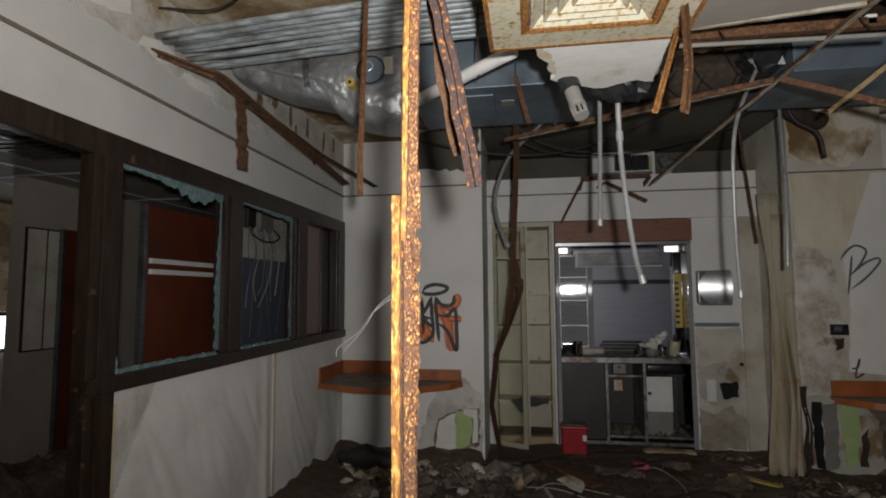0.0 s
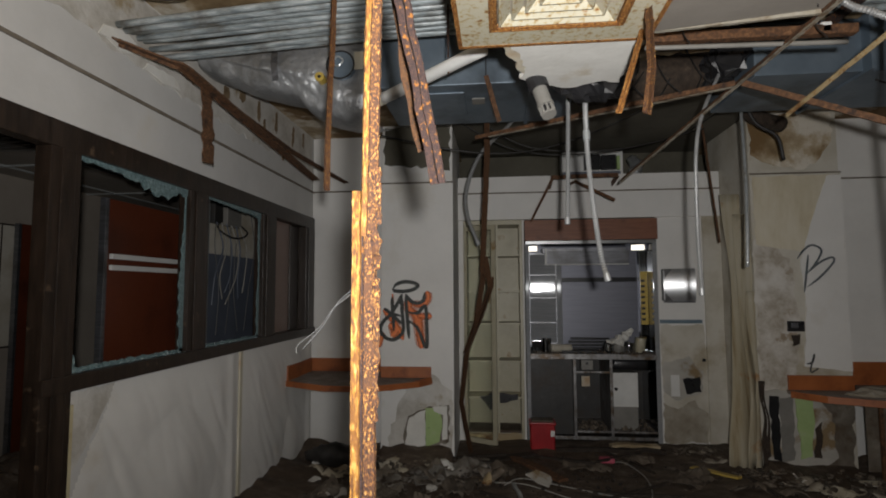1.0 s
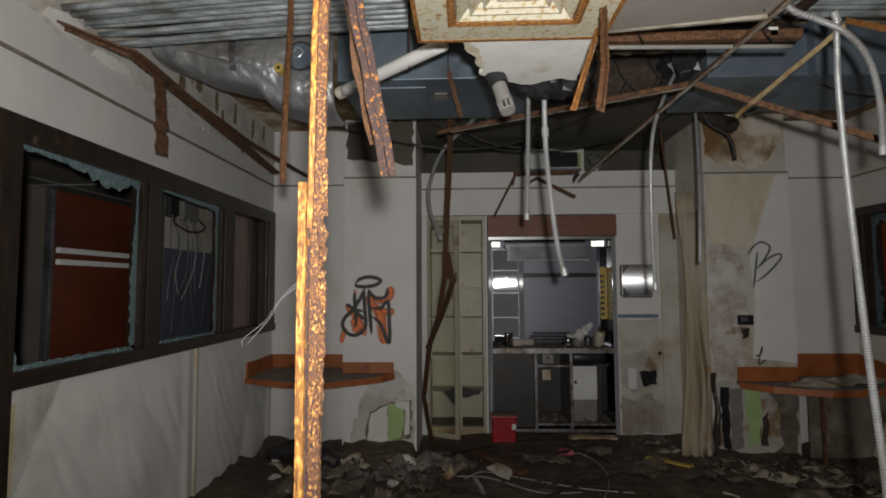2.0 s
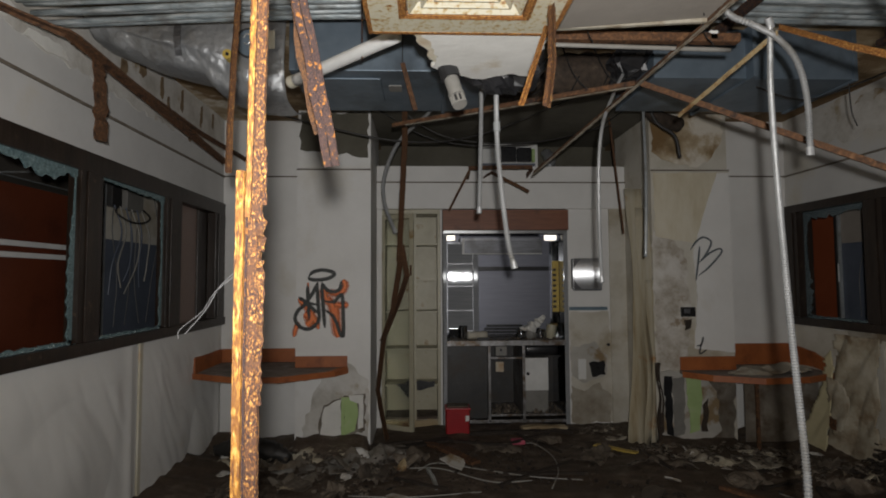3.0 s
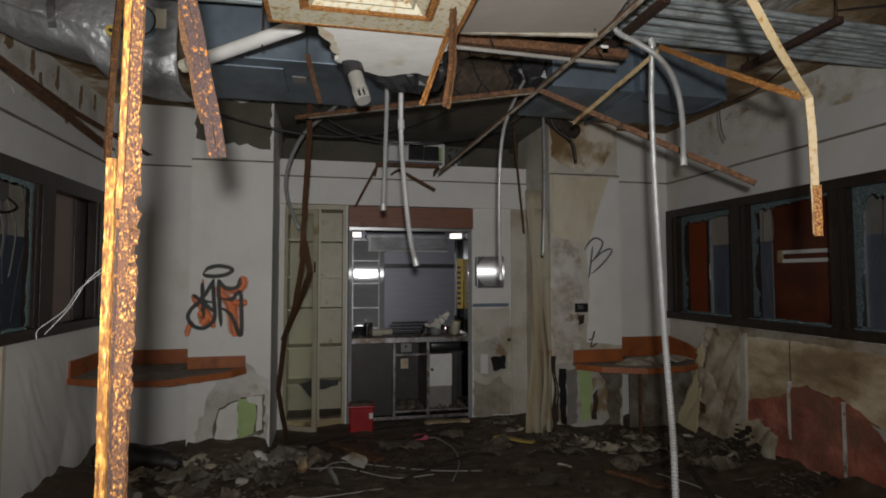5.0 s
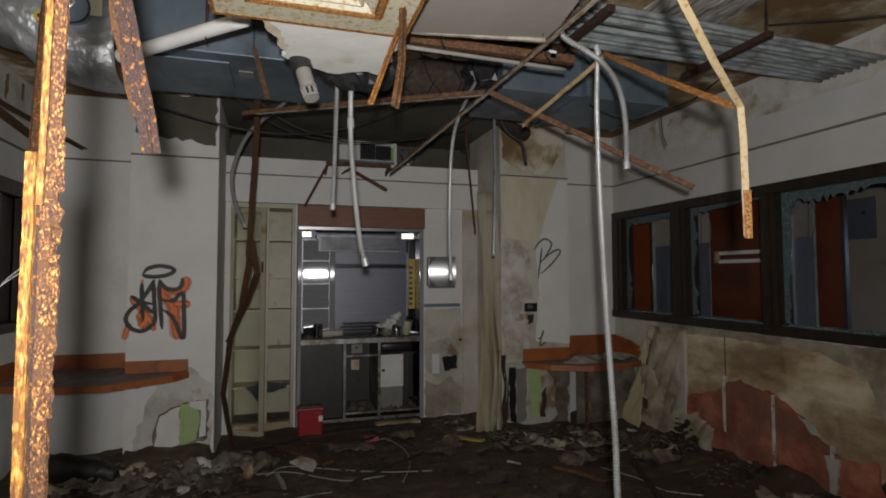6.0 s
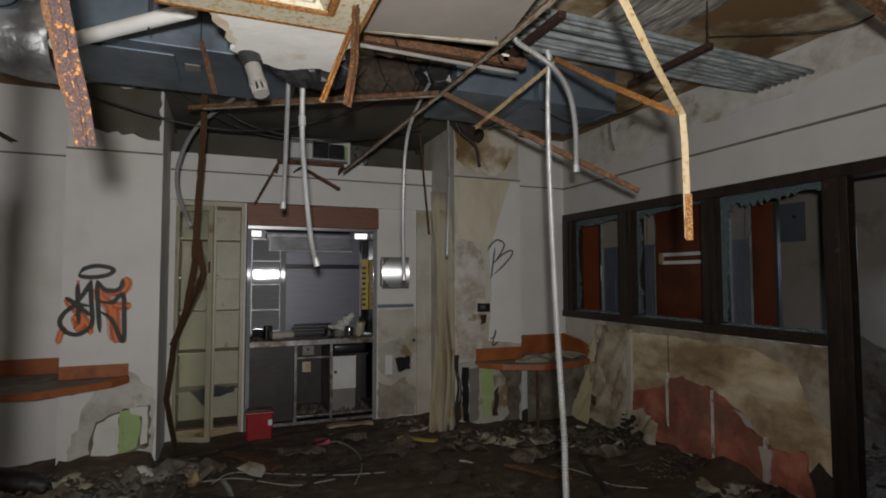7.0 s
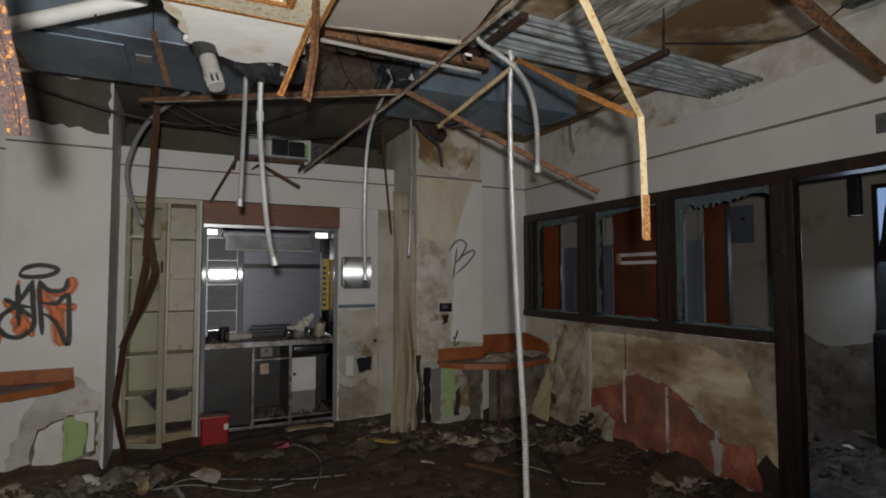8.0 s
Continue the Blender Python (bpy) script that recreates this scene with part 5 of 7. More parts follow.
conduit("flexible conduit looped over a bar", [(0.60, 2.60, 2.55), (0.729, 2.68, 2.446), (0.824, 2.68, 2.399), (0.923, 2.69, 2.355), (0.995, 2.69, 2.267), (1.029, 2.69, 2.122), (1.032, 2.69, 1.912)], 0.0125, True)
conduit("long flexible steel conduit hanging to the floor", [(0.905, 2.71, 2.44), (0.915, 2.715, 2.415), (0.902, 2.70, 2.30), (0.885, 2.68, 2.154), (0.826, 2.58, 1.821), (0.742, 2.42, 1.318), (0.685, 2.3, 0.954), (0.663, 2.26, 0.769), (0.643, 2.2, 0.25), (0.623, 2.12, 0.03)], 0.0115, True)
conduit("grey conduit curving down beside a white pier", [(-0.20, 4.9, SLAB), (-0.341, 4.9, 2.758), (-0.572, 4.9, 2.529), (-0.683, 4.9, 2.265), (-0.685, 4.9, 2.051), (-0.599, 4.9, 1.818)], 0.0165, True)
for k, (pts, r) in enumerate((([(-1.9, 5.2, 2.93), (-1.2, 4.75, 2.62), (-0.5, 4.8, 2.50), (0.1, 4.9, 2.60), (0.9, 4.9, 2.93)], 0.006), ([(-0.8, 5.4, 2.95), (-0.3, 5.4, 2.68), (0.3, 5.3, 2.60), (1.0, 5.3, 2.72), (1.4, 5.4, 2.95)], 0.006), ([(-0.7, 5.0, 2.9), (-0.2, 5.1, 2.62), (0.5, 5.1, 2.58), (1.2, 5.2, 2.75)], 0.005), ([(1.42, 5.0, 2.9), (1.5, 5.0, 2.72), (1.62, 4.95, 2.60), (1.66, 4.95, 2.42)], 0.013), ([(2.4, 3.2, 2.95), (2.7, 2.6, 2.80), (2.9, 2.4, 2.95)], 0.005), ([(-1.55, 2.6, 2.96), (-1.6, 2.75, 2.86), (-1.9, 2.9, 2.82), (-2.2, 3.0, 2.9)], 0.005), ([(-1.45, 2.6, 2.96), (-1.55, 2.8, 2.84), (-1.85, 3.0, 2.80), (-2.2, 3.05, 2.86)], 0.005))):
    single("slack_cable", tube(pts, r, 8), "dark_cable", "black cable sagging under the slab", "cable", "slack cables", smooth=True)

# small bars over the bulkhead and the leaning bars
grid_bar("rusty strut leaning down from the bulkhead", [(0.06, 6.13, 2.46), (0.037, 5.6, 2.455), (-0.148, 5.75, 2.10)], (1, 0, 0), "rust_brown", TEE, 0.9, 22)
grid_bar("short rusty strut sticking out over the bulkhead", [(0.22, 6.13, 2.48), (0.25, 5.8, 2.46), (0.564, 5.6, 2.242)], (0, 1, 0), "rust_brown", TEE, 0.8, 23)
grid_bar("rusty rail lying across the bulkhead", [(0.03, 5.65, 2.46), (0.30, 5.65, 2.47), (0.62, 5.65, 2.47), (0.66, 6.13, 2.48)], (0, 1, 0), "rust_brown", TEE, 1.0, 24)
grid_bar("thin dark bar hanging beside the pier", [(1.31, 5.6, SLAB), (1.327, 5.6, 2.818), (1.423, 5.6, 1.866)], (1, 0, 0), "rust_brown", ANGLE, 1.0, 25)
lean = thing("leaning_bars", (-0.72, 5.8, 0.0), "bent rusty bars leaning before the cream cabinet", "ceiling bar", "fallen ceiling bars")
part("upper_bar", bar([(-0.523, 4.7, SLAB), (-0.523, 4.7, 2.479), (-0.555, 4.8, 1.9), (-0.57, 4.84, 1.60)], (1, 0, 0), TEE, 1.7, 0.0012, 26), "rust_mid", lean)
part("middle_bar", bar([(-0.55, 4.80, 1.72), (-0.511, 4.84, 1.49), (-0.60, 5.05, 1.25), (-0.734, 5.3, 0.952)], (1, 0, 0), TEE, 1.7, 0.0012, 27), "rust_mid", lean)
part("middle_bar", bar([(-0.56, 4.83, 1.60), (-0.63, 5.05, 1.22), (-0.72, 5.32, 0.98), (-0.791, 5.6, 0.484)], (1, 0, 0), TEE, 1.7, 0.0012, 28), "rust_mid", lean)
part("lower_bar", bar([(-0.791, 5.6, 0.50), (-0.76, 5.7, 0.25), (-0.72, 5.80, 0.0)], (1, 0, 0), TEE, 1.7, 0.0012, 29), "rust_mid", lean)

# void over the bulkhead
box_ = thing("control_box", (0.5, 6.35, 2.60), "pale electrical box with two black modules on the bulkhead", "electrical box")
part("case", box(0.22, 0.84, 6.42, 6.60, 2.60, 2.90, 0.008), "white", box_)
part("module", box(0.44, 0.60, 6.36, 6.42, 2.70, 2.86, 0.005), "black", box_)
part("module", box(0.61, 0.76, 6.36, 6.42, 2.70, 2.85, 0.005), "black", box_)
part("blue_strip", box(0.22, 0.80, 6.36, 6.42, 2.635, 2.68, 0.004), "blue_grey", box_)
part("green_terminal", box(0.77, 0.80, 6.37, 6.42, 2.70, 2.84, 0.003), "green", box_)
single("crumpled_duct_end", sweep(glide([(0.90, 6.25, 2.62), (0.95, 6.3, 2.70), (0.92, 6.4, 2.80)], 5), ring(0.055, 12), jitter=0.012, seed=4), "foil", "crumpled foil tube end on the bulkhead", "duct", smooth=True)
single("pipe_stub", tube([(1.40, 5.0, 2.90), (1.55, 5.1, 2.80), (1.78, 5.2, 2.76)], 0.06, 14), "old_wood", "brown pipe stub under the slab", "pipe", smooth=True)


# ---- spray paint on the piers ----
def thin_coat(key, alpha):
    """A faint coat of a paint, as at the edge of a spray stroke."""
    m = M[key].copy()
    m.name = M[key].name + "_faint"
    nt = m.node_tree
    speck = nt.nodes.new("ShaderNodeTexNoise")
    speck.inputs["Scale"].default_value, speck.inputs["Detail"].default_value = 260, 3
    pos = nt.nodes.new("ShaderNodeNewGeometry")
    nt.links.new(pos.outputs["Position"], speck.inputs["Vector"])
    k = nt.nodes.new("ShaderNodeMapRange")
    k.inputs["From Min"].default_value, k.inputs["From Max"].default_value = 0.35, 0.65
    k.inputs["To Min"].default_value, k.inputs["To Max"].default_value = max(0, alpha - 0.25), min(1, alpha + 0.25)
    nt.links.new(speck.outputs["Fac"], k.inputs["Value"])
    nt.links.new(k.outputs["Result"], nt.nodes["Principled BSDF"].inputs["Alpha"])
    return m


ORANGE_MIST, ORANGE_EDGE, INK_EDGE, GREY_EDGE = thin_coat("orange_ink", 0.20), thin_coat("orange_ink", 0.5), thin_coat("ink", 0.4), thin_coat("grey_ink", 0.35)
def stroke(points, width, y, steps=5):
    P = glide(points, steps)
    w = width / 2
    return sweep(P, [(-0.002, -w), (-0.0005, -w), (-0.0005, w), (-0.002, w)], (0, 1, 0), taper=lambda t: min(1.0, 0.35 + 5 * t, 0.35 + 5 * (1 - t)))


def tag_point(u, v):
    return (-1.868 + u * 0.00178, YP - 0.003, 1.675 - v * 0.00209)


tag = thing("spray_paint_mark", (-1.28, YP - 0.004, 0.96), "looping black spray strokes over orange on the white pier", "graffiti")
for k, (pts, w) in enumerate((([(440, 100), (448, 130), (420, 158), (360, 150)], 0.035), ([(395, 203), (430, 206), (466, 205)], 0.034), ([(222, 178), (262, 215), (300, 262), (322, 305)], 0.030), ([(400, 205), (405, 270), (416, 340)], 0.050), ([(226, 275), (212, 300), (203, 335)], 0.024), ([(268, 112), (272, 160)], 0.026), ([(250, 240), (290, 262), (262, 290)], 0.05), ([(345, 130), (350, 170), (385, 205), (395, 260)], 0.045))):
    for wide, off, paint in ((2.1, 0.0024, ORANGE_MIST), (1.45, 0.0019, ORANGE_EDGE), (0.6, 0.0014, "orange_ink")):
        part("orange_stroke", stroke([Vector(tag_point(*p)) + Vector((0, off - 0.00005 * k, 0)) for p in pts], w * wide, 0), paint, tag, "orange spray stroke")
for k, pts in enumerate(([(272, 88), (290, 70), (333, 60), (380, 66), (396, 78), (370, 94), (320, 101), (280, 98), (268, 88)], [(266, 124), (270, 190), (276, 266)], [(224, 172), (262, 196), (318, 240)], [(318, 112), (285, 165), (240, 215)], [(318, 205), (270, 200), (225, 225), (208, 262), (235, 296), (280, 303), (318, 275), (322, 240)], [(312, 112), (318, 190), (327, 274)], [(336, 112), (342, 200), (352, 300)], [(336, 112), (358, 140), (395, 152), (424, 138), (430, 106)], [(344, 188), (395, 192), (432, 162), (440, 240), (441, 330), (424, 318), (395, 255), (350, 224)])):
    part("black_stroke", stroke([Vector(tag_point(*p)) + Vector((0, 0.0002 - 0.00003 * k, 0)) for p in pts], 0.034, 0), INK_EDGE, tag, "faint edge of a black spray stroke")
    part("black_stroke", stroke([Vector(tag_point(*p)) + Vector((0, -0.0022 - 0.0003 * k, 0)) for p in pts], 0.024, 0), "ink", tag, "black spray stroke")
tag = thing("spray_paint_mark", (2.14, YP - 0.0115, 1.43), "thin grey looping spray mark on the stained pier", "graffiti")
for k, pts in enumerate(([(2.091, 1.749), (2.07, 1.60), (2.046, 1.437)], [(2.004, 1.716), (2.06, 1.79), (2.126, 1.828), (2.196, 1.782), (2.14, 1.67), (2.072, 1.592)], [(2.072, 1.592), (2.17, 1.68), (2.267, 1.725), (2.284, 1.688), (2.18, 1.57), (2.071, 1.483)])):
    part("grey_stroke", stroke([(x, YP - 0.0115 - 0.0004 * k, z) for x, z in pts], 0.017, 0), "grey_ink", tag)

# ---- corner shelves ----
def prism(outline, z0, z1):
    b = bmesh.new()
    lo = [b.verts.new((x, y, z0)) for x, y in outline]
    hi = [b.verts.new((x, y, z1)) for x, y in outline]
    b.faces.new(list(reversed(lo)))
    b.faces.new(hi)
    for k in range(len(outline)):
        b.faces.new((lo[k], lo[(k + 1) % len(outline)], hi[(k + 1) % len(outline)], hi[k]))
    return b


def front_edge(points, z0, z1, t):
    return sweep([(x, y, (z0 + z1) / 2) for x, y in points], [(-(z1 - z0) / 2, -t / 2), ((z1 - z0) / 2, -t / 2), ((z1 - z0) / 2, t / 2), (-(z1 - z0) / 2, t / 2)], (0, 0, 1))


sh = thing("corner_shelf", (-1.7, 5.5, 0.68), "orange-brown laminate corner shelf with a grimy top", "shelf", "corner shelves")
FL = [(-2.24, 5.24), (-1.85, 5.04), (-1.50, 5.02), (-1.12, 5.28), (-1.035, 5.44)]
part("top", prism([(-2.245, 5.25), (-2.245, 5.85), (-1.50, 5.85), (-1.50, 5.515), (-1.05, 5.515)] + list(reversed(FL[1:])), 0.685, 0.712), "dust_top", sh)
part("front_edge", front_edge(FL, 0.672, 0.718, 0.02), "orange_lam", sh)
part("splash_back", box(-2.245, -1.50, 5.835, 5.855, 0.713, 0.835, 0.003), "orange_lam", sh)
part("splash_back", box(-1.49, -1.045, 5.495, 5.515, 0.713, 0.808, 0.003), "orange_lam", sh)
part("splash_side", box(-2.247, -2.228, 5.245, 5.83, 0.713, 0.84, 0.003), "orange_lam", sh)
part("broken_lip", sweep([(-1.04, 5.43, 0.72), (-1.2, 5.24, 0.70), (-1.34, 5.15, 0.675)], [(-0.012, -0.012), (0.012, -0.012), (0.012, 0.012), (-0.012, 0.012)], (0, 0, 1)), "orange_lam", sh)

sh = thing("corner_shelf", (2.5, 5.4, 0.62), "orange-brown laminate corner shelf heaped with plaster dust", "shelf", "corner shelves")
FR = [(1.86, 5.42), (2.02, 5.22), (2.36, 5.06), (2.75, 5.10), (3.09, 5.27)]
part("top", prism([(1.87, 5.515), (2.39, 5.515), (2.39, 5.79), (3.09, 5.79)] + list(reversed(FR)), 0.625, 0.650), "dust_top", sh)
part("front_edge", front_edge(FR, 0.605, 0.655, 0.02), "orange_lam", sh)
part("splash_back", box(1.88, 2.38, 5.495, 5.515, 0.651, 0.768, 0.003), "orange_lam", sh)
part("splash_back", box(2.392, 3.09, 5.775, 5.795, 0.651, 0.845, 0.003), "orange_lam", sh)
part("splash_side", sweep([(3.085, 5.77, 0.748), (3.085, 5.5, 0.735), (3.085, 5.30, 0.69)], [(-0.09, -0.01), (0.09, -0.01), (0.09, 0.01), (-0.09, 0.01)], (0, 0, 1), taper=lambda t: 1 - 0.5 * t), "orange_lam", sh)
part("leg", box(2.40, 2.425, 5.25, 5.275, 0.0, 0.61, 0.003), "rust_brown", sh)
part("apron", box(2.388, 3.05, 5.40, 5.41, 0.05, 0.61, 0.002), "grimy_wall", sh)
single("dust_mound", sweep(glide([(2.2, 5.32, 0.65), (2.5, 5.35, 0.66), (2.8, 5.4, 0.665), (2.98, 5.45, 0.65)], 6), [(0.0, -0.11), (0.035, -0.05), (0.045, 0.02), (0.02, 0.10), (0.0, 0.13)], (0, 0, 1), jitter=0.018, seed=8, taper=lambda t: 0.4 + 0.8 * math.sin(3.1 * t)), "old_plaster", "grey mound of plaster dust on the shelf", "rubble")

# ---- steel worktop recess ----
niche = thing("steel_worktop_unit", (0.44, 6.5, 0.0), "stainless steel worktop unit built into the wall recess", "worktop unit")
NX0, NX1, NY0, NY1, NT = -0.185, 1.068, 6.17, 6.83, 1.965
part("side_panel", box(NX0, NX0 + 0.03, NY0, NY1, 0, NT, 0.003), "steel", niche)
part("face_frame", box(NX0 - 0.004, NX0 + 0.034, NY0 - 0.012, NY0 - 0.001, 0.0, NT - 0.04, 0.004), "drawer_steel", niche)
part("face_frame", box(NX1 - 0.040, NX1 + 0.002, NY0 - 0.012, NY0 - 0.001, 0.0, NT - 0.04, 0.004), "drawer_steel", niche)
part("head_strip", box(NX0, NX1, 6.148, 6.166, NT - 0.045, NT - 0.012, 0.003), "satin", niche, "bright steel strip under the fascia")
part("side_panel", box(NX1 - 0.03, NX1, NY0, NY1, 0, NT, 0.003), "steel", niche)
part("top_panel", box(NX0, NX1, NY0, NY1, NT - 0.03, NT, 0.003), "steel", niche)
part("back_panel", box(NX0 + 0.03, NX1 - 0.03, NY1 - 0.02, NY1, 0.0, NT - 0.03), "back_steel", niche)
part("back_shelf", box(0.20, NX1 - 0.06, 6.70, NY1 - 0.02, 1.555, 1.60, 0.004), "black", niche, "dark shelf rail")
part("worktop", box(NX0 + 0.03, NX1 - 0.03, NY0 - 0.015, NY1 - 0.02, 0.815, 0.850, 0.006), "worn_steel", niche)
part("worktop_lip", box(NX0 + 0.03, NX1 - 0.03, NY0 - 0.022, NY0 - 0.006, 0.800, 0.853, 0.004), "worn_steel", niche)
part("fascia", box(NX0 - 0.006, NX1 + 0.008, 6.125, 6.145, 1.955, 2.158, 0.003), "wood", niche, "red-brown wooden fascia board")
for x in (0.255, 0.60):
    part("divider", box(x, x + 0.028, NY0, 6.75, 0.05, 0.80, 0.003), "worn_steel", niche)
part("toe_rail", box(NX0 + 0.03, NX1 - 0.03, NY0, NY0 + 0.03, 0.04, 0.07, 0.003), "worn_steel", niche)
part("low_shelf", box(0.28, NX1 - 0.03, NY0 + 0.02, 6.75, 0.10, 0.12, 0.003), "worn_steel", niche)
# grime, and the shade below the worktop put into the panels' dark colour
part("low_back", box(0.285, NX1 - 0.03, 6.72, 6.76, 0.0, 0.80), "grimy", niche, "grimy back under the worktop, darkened for shade")
part("low_panel", box(NX0 + 0.03, 0.255, 6.24, 6.255, 0.07, 0.79, 0.002), "grimy", niche, "grimy panel under the worktop, darkened for shade")
part("mid_rail", box(0.283, 0.60, NY0 + 0.01, NY0 + 0.03, 0.665, 0.685, 0.002), "worn_steel", niche)
# column of steel drawer fronts turned towards the room
col = part("drawer_column", box(-0.15, 0.19, -0.04, 0.25, 0.90, 1.86, 0.004, m=pose(0.0, 6.52, 0.0, 0, 0, -3)), "steel_dark", niche)
for z0, z1 in ((0.93, 1.13), (1.14, 1.385), (1.395, 1.62), (1.63, 1.84)):
    f = part("drawer_front", box(-0.125, 0.14, -0.055, -0.04, z0, z1, 0.008, m=pose(0.0, 6.52, 0.0, 0, 0, -3.6)), "drawer_steel", niche)
part("column_post", box(0.145, 0.20, -0.062, -0.04, 0.88, 1.86, 0.008, m=pose(0.0, 6.52, 0.0, 0, 0, -3.6)), "drawer_steel", niche)
part("drawer_catch", box(-0.02, 0.04, -0.07, -0.055, 1.50, 1.512, 0.003, m=pose(0.0, 6.52, 0.0, 0, 0, -3.6)), "black", niche)
part("right_post", box(0.965, 1.035, 6.42, 6.50, 0.85, 1.86, 0.006), "steel", niche)
# lamp hood under the top panel
hood = part("lamp_hood", box(0.0, 0.84, 6.40, 6.62, 1.845, 1.90, 0.006), "steel_dark", niche)
part("hood_cover", box(0.0, 0.84, 0, 0.012, -0.07, 0.07, 0.003, m=pose(0.02, 6.37, 1.80, 12, 0, 0)), "steel_dark", niche)
part("hood_rim", boxes((0.0, 0.84, 0, 0.014, -0.080, -0.070), (0.0, 0.022, 0, 0.014, -0.07, 0.09), bevel=0.001), "white", niche).matrix_basis = pose(0.02, 6.362, 1.80, 12, 0, 0)
# each plate is aimed at the camera lamp, so the glint is built in
for x, w in ((-0.10, 0.10), (0.955, 0.13)):
    eye = Vector((-0.385, 0.72, 1.50))
    at = Vector((x, 6.40, 1.895))
    m = look(at, eye)
    part("lamp_reflector", box(-w / 2, w / 2, -0.03, 0.03, -0.01, 0.0, 0.004, m=m), mat("polished_lamp_steel", [(0.3, (0.60, 0.56, 0.48)), (0.7, (0.80, 0.76, 0.68))], 40, 0.36, metal=1.0, bump=0.0, rough_var=0.03), niche, "polished lamp reflector aimed at the camera lamp to glint")
# slotted yellow strip
strip = thing("slotted_strip", (1.02, 6.40, 1.12), "yellow plastic strip with a row of black slots", "rack")
part("strip", box(0.965, 1.035, 6.385, 6.40, 1.12, 1.65, 0.004), "yellow", strip)
for k in range(8):
    part("slot", box(0.968, 1.005, 6.380, 6.386, 1.16 + 0.055 * k, 1.185 + 0.055 * k), "black", strip)

def clutter(name, bm, material, label, category, smooth=False):
    return single(name, bm, material, label, category, "clutter on the steel worktop", smooth=smooth)


clutter("black_rack", boxes(*[(0.16 + 0.03 * k, 0.50 + 0.04 * k, 6.26 + 0.05 * k, 6.285 + 0.05 * k, 0.85 + 0.028 * k, 0.872 + 0.028 * k) for k in range(5)], bevel=0.002), "black", "black plastic rack slats stacked askew on the worktop", "rack")
q = random.Random(22)
for nm, mt, lb, cnt, sz in (("dust_crumbs", "chips", "grey dust and crumbs over the steel worktop", 260, (0.006, 0.022)), ("bright_crumbs", "satin", "small bright metal bits on the steel worktop", 70, (0.005, 0.015))):
    b = bmesh.new()
    for k in range(cnt):
        x, s = q.uniform(NX0 + 0.06, NX1 - 0.08) if k % 3 else q.uniform(0.55, NX1 - 0.08), q.uniform(*sz)
        n, a0, y = 5, q.uniform(0, 6), q.uniform(6.19, 6.45)
        top = b.verts.new((x, y, 0.851 + s * q.uniform(0.5, 1.4)))
        rim = [b.verts.new((x + s * math.cos(a0 + i * 1.257) * q.uniform(0.6, 1.1), y + s * math.sin(a0 + i * 1.257) * q.uniform(0.6, 1.1), 0.8505)) for i in range(n)]
        for i in range(n):
            b.faces.new((rim[i], rim[(i + 1) % n], top))
        b.faces.new(list(reversed(rim)))
    single(nm, b, mt, lb, "debris", kind="stuff")
b = bmesh.new()
for k in range(220):
    n, a0, x, y, sz = 5, q.uniform(0, 6), q.uniform(0.30, 1.0), q.uniform(6.20, 6.6), q.uniform(0.006, 0.026)
    if 0.59 < x < 0.64:
        continue
    top = b.verts.new((x, y, 0.121 + sz * q.uniform(0.6, 2.0)))
    rim = [b.verts.new((x + sz * math.cos(a0 + i * 1.257) * q.uniform(0.6, 1.1), y + sz * math.sin(a0 + i * 1.257) * q.uniform(0.6, 1.1), 0.1205)) for i in range(n)]
    for i in range(n):
        b.faces.new((rim[i], rim[(i + 1) % n], top))
    b.faces.new(list(reversed(rim)))
single("dust_crumbs", b, "chips", "litter and crumbs on the low shelf of the unit", "debris", kind="stuff")
clutter("rolled_sheet", tube([(0.06, 6.28, 0.895), (0.14, 6.30, 0.893), (0.26, 6.33, 0.89)], 0.038, 14), "wall_dirty", "rolled pale sheet lying on the worktop", "roll", True)
clutter("steel_jug", tube([(0.02, 6.32, 0.851), (0.02, 6.32, 0.90), (0.02, 6.32, 0.99)], 0.045, 18), "steel", "small dented steel jug on the worktop", "jug", True)
clutter("steel_box", box(-0.12, -0.02, 6.40, 6.5, 0.852, 0.95, 0.006), "steel", "steel box beside the drawers on the worktop", "box")
for k, (x, r, h, m) in enumerate(((0.62, 0.055, 0.09, "steel"), (0.72, 0.06, 0.07, "grey_plastic"), (0.82, 0.05, 0.10, "steel"), (0.93, 0.05, 0.14, "cream"))):
    clutter("worktop_cup", tube([(x, 6.32 + 0.03 * (k % 2), 0.851), (x, 6.33, 0.851 + h * 0.6), (x + 0.01, 6.33, 0.851 + h)], r, 14), m, "dusty cup-shaped fitting standing on the worktop", "cup", True)
clutter("crumpled_bag", sweep(glide([(0.66, 6.5, 0.86), (0.75, 6.5, 0.94), (0.83, 6.5, 1.0), (0.90, 6.5, 1.07)], 5), ring(0.08, 12), jitter=0.022, seed=11, taper=lambda t: 1.1 - t), "tile_white", "crumpled pale plastic bag on the worktop", "bag")
tap = thing("tap", (0.97, 6.36, 0.85), "brass tap at the end of the steel worktop", "tap")
brass = mat("tarnished_brass", [(0.3, (0.40, 0.27, 0.10)), (0.7, (0.58, 0.42, 0.18))], 8, 0.3, metal=1.0, bump=0.02)
part("spout", tube([(0.97, 6.36, 0.852), (0.97, 6.36, 0.96), (0.94, 6.33, 1.0), (0.90, 6.30, 0.97)], 0.012, 10), brass, tap, smooth=True)
part("handle", tube([(0.94, 6.36, 0.99), (1.00, 6.36, 0.99)], 0.014, 10), brass, tap)
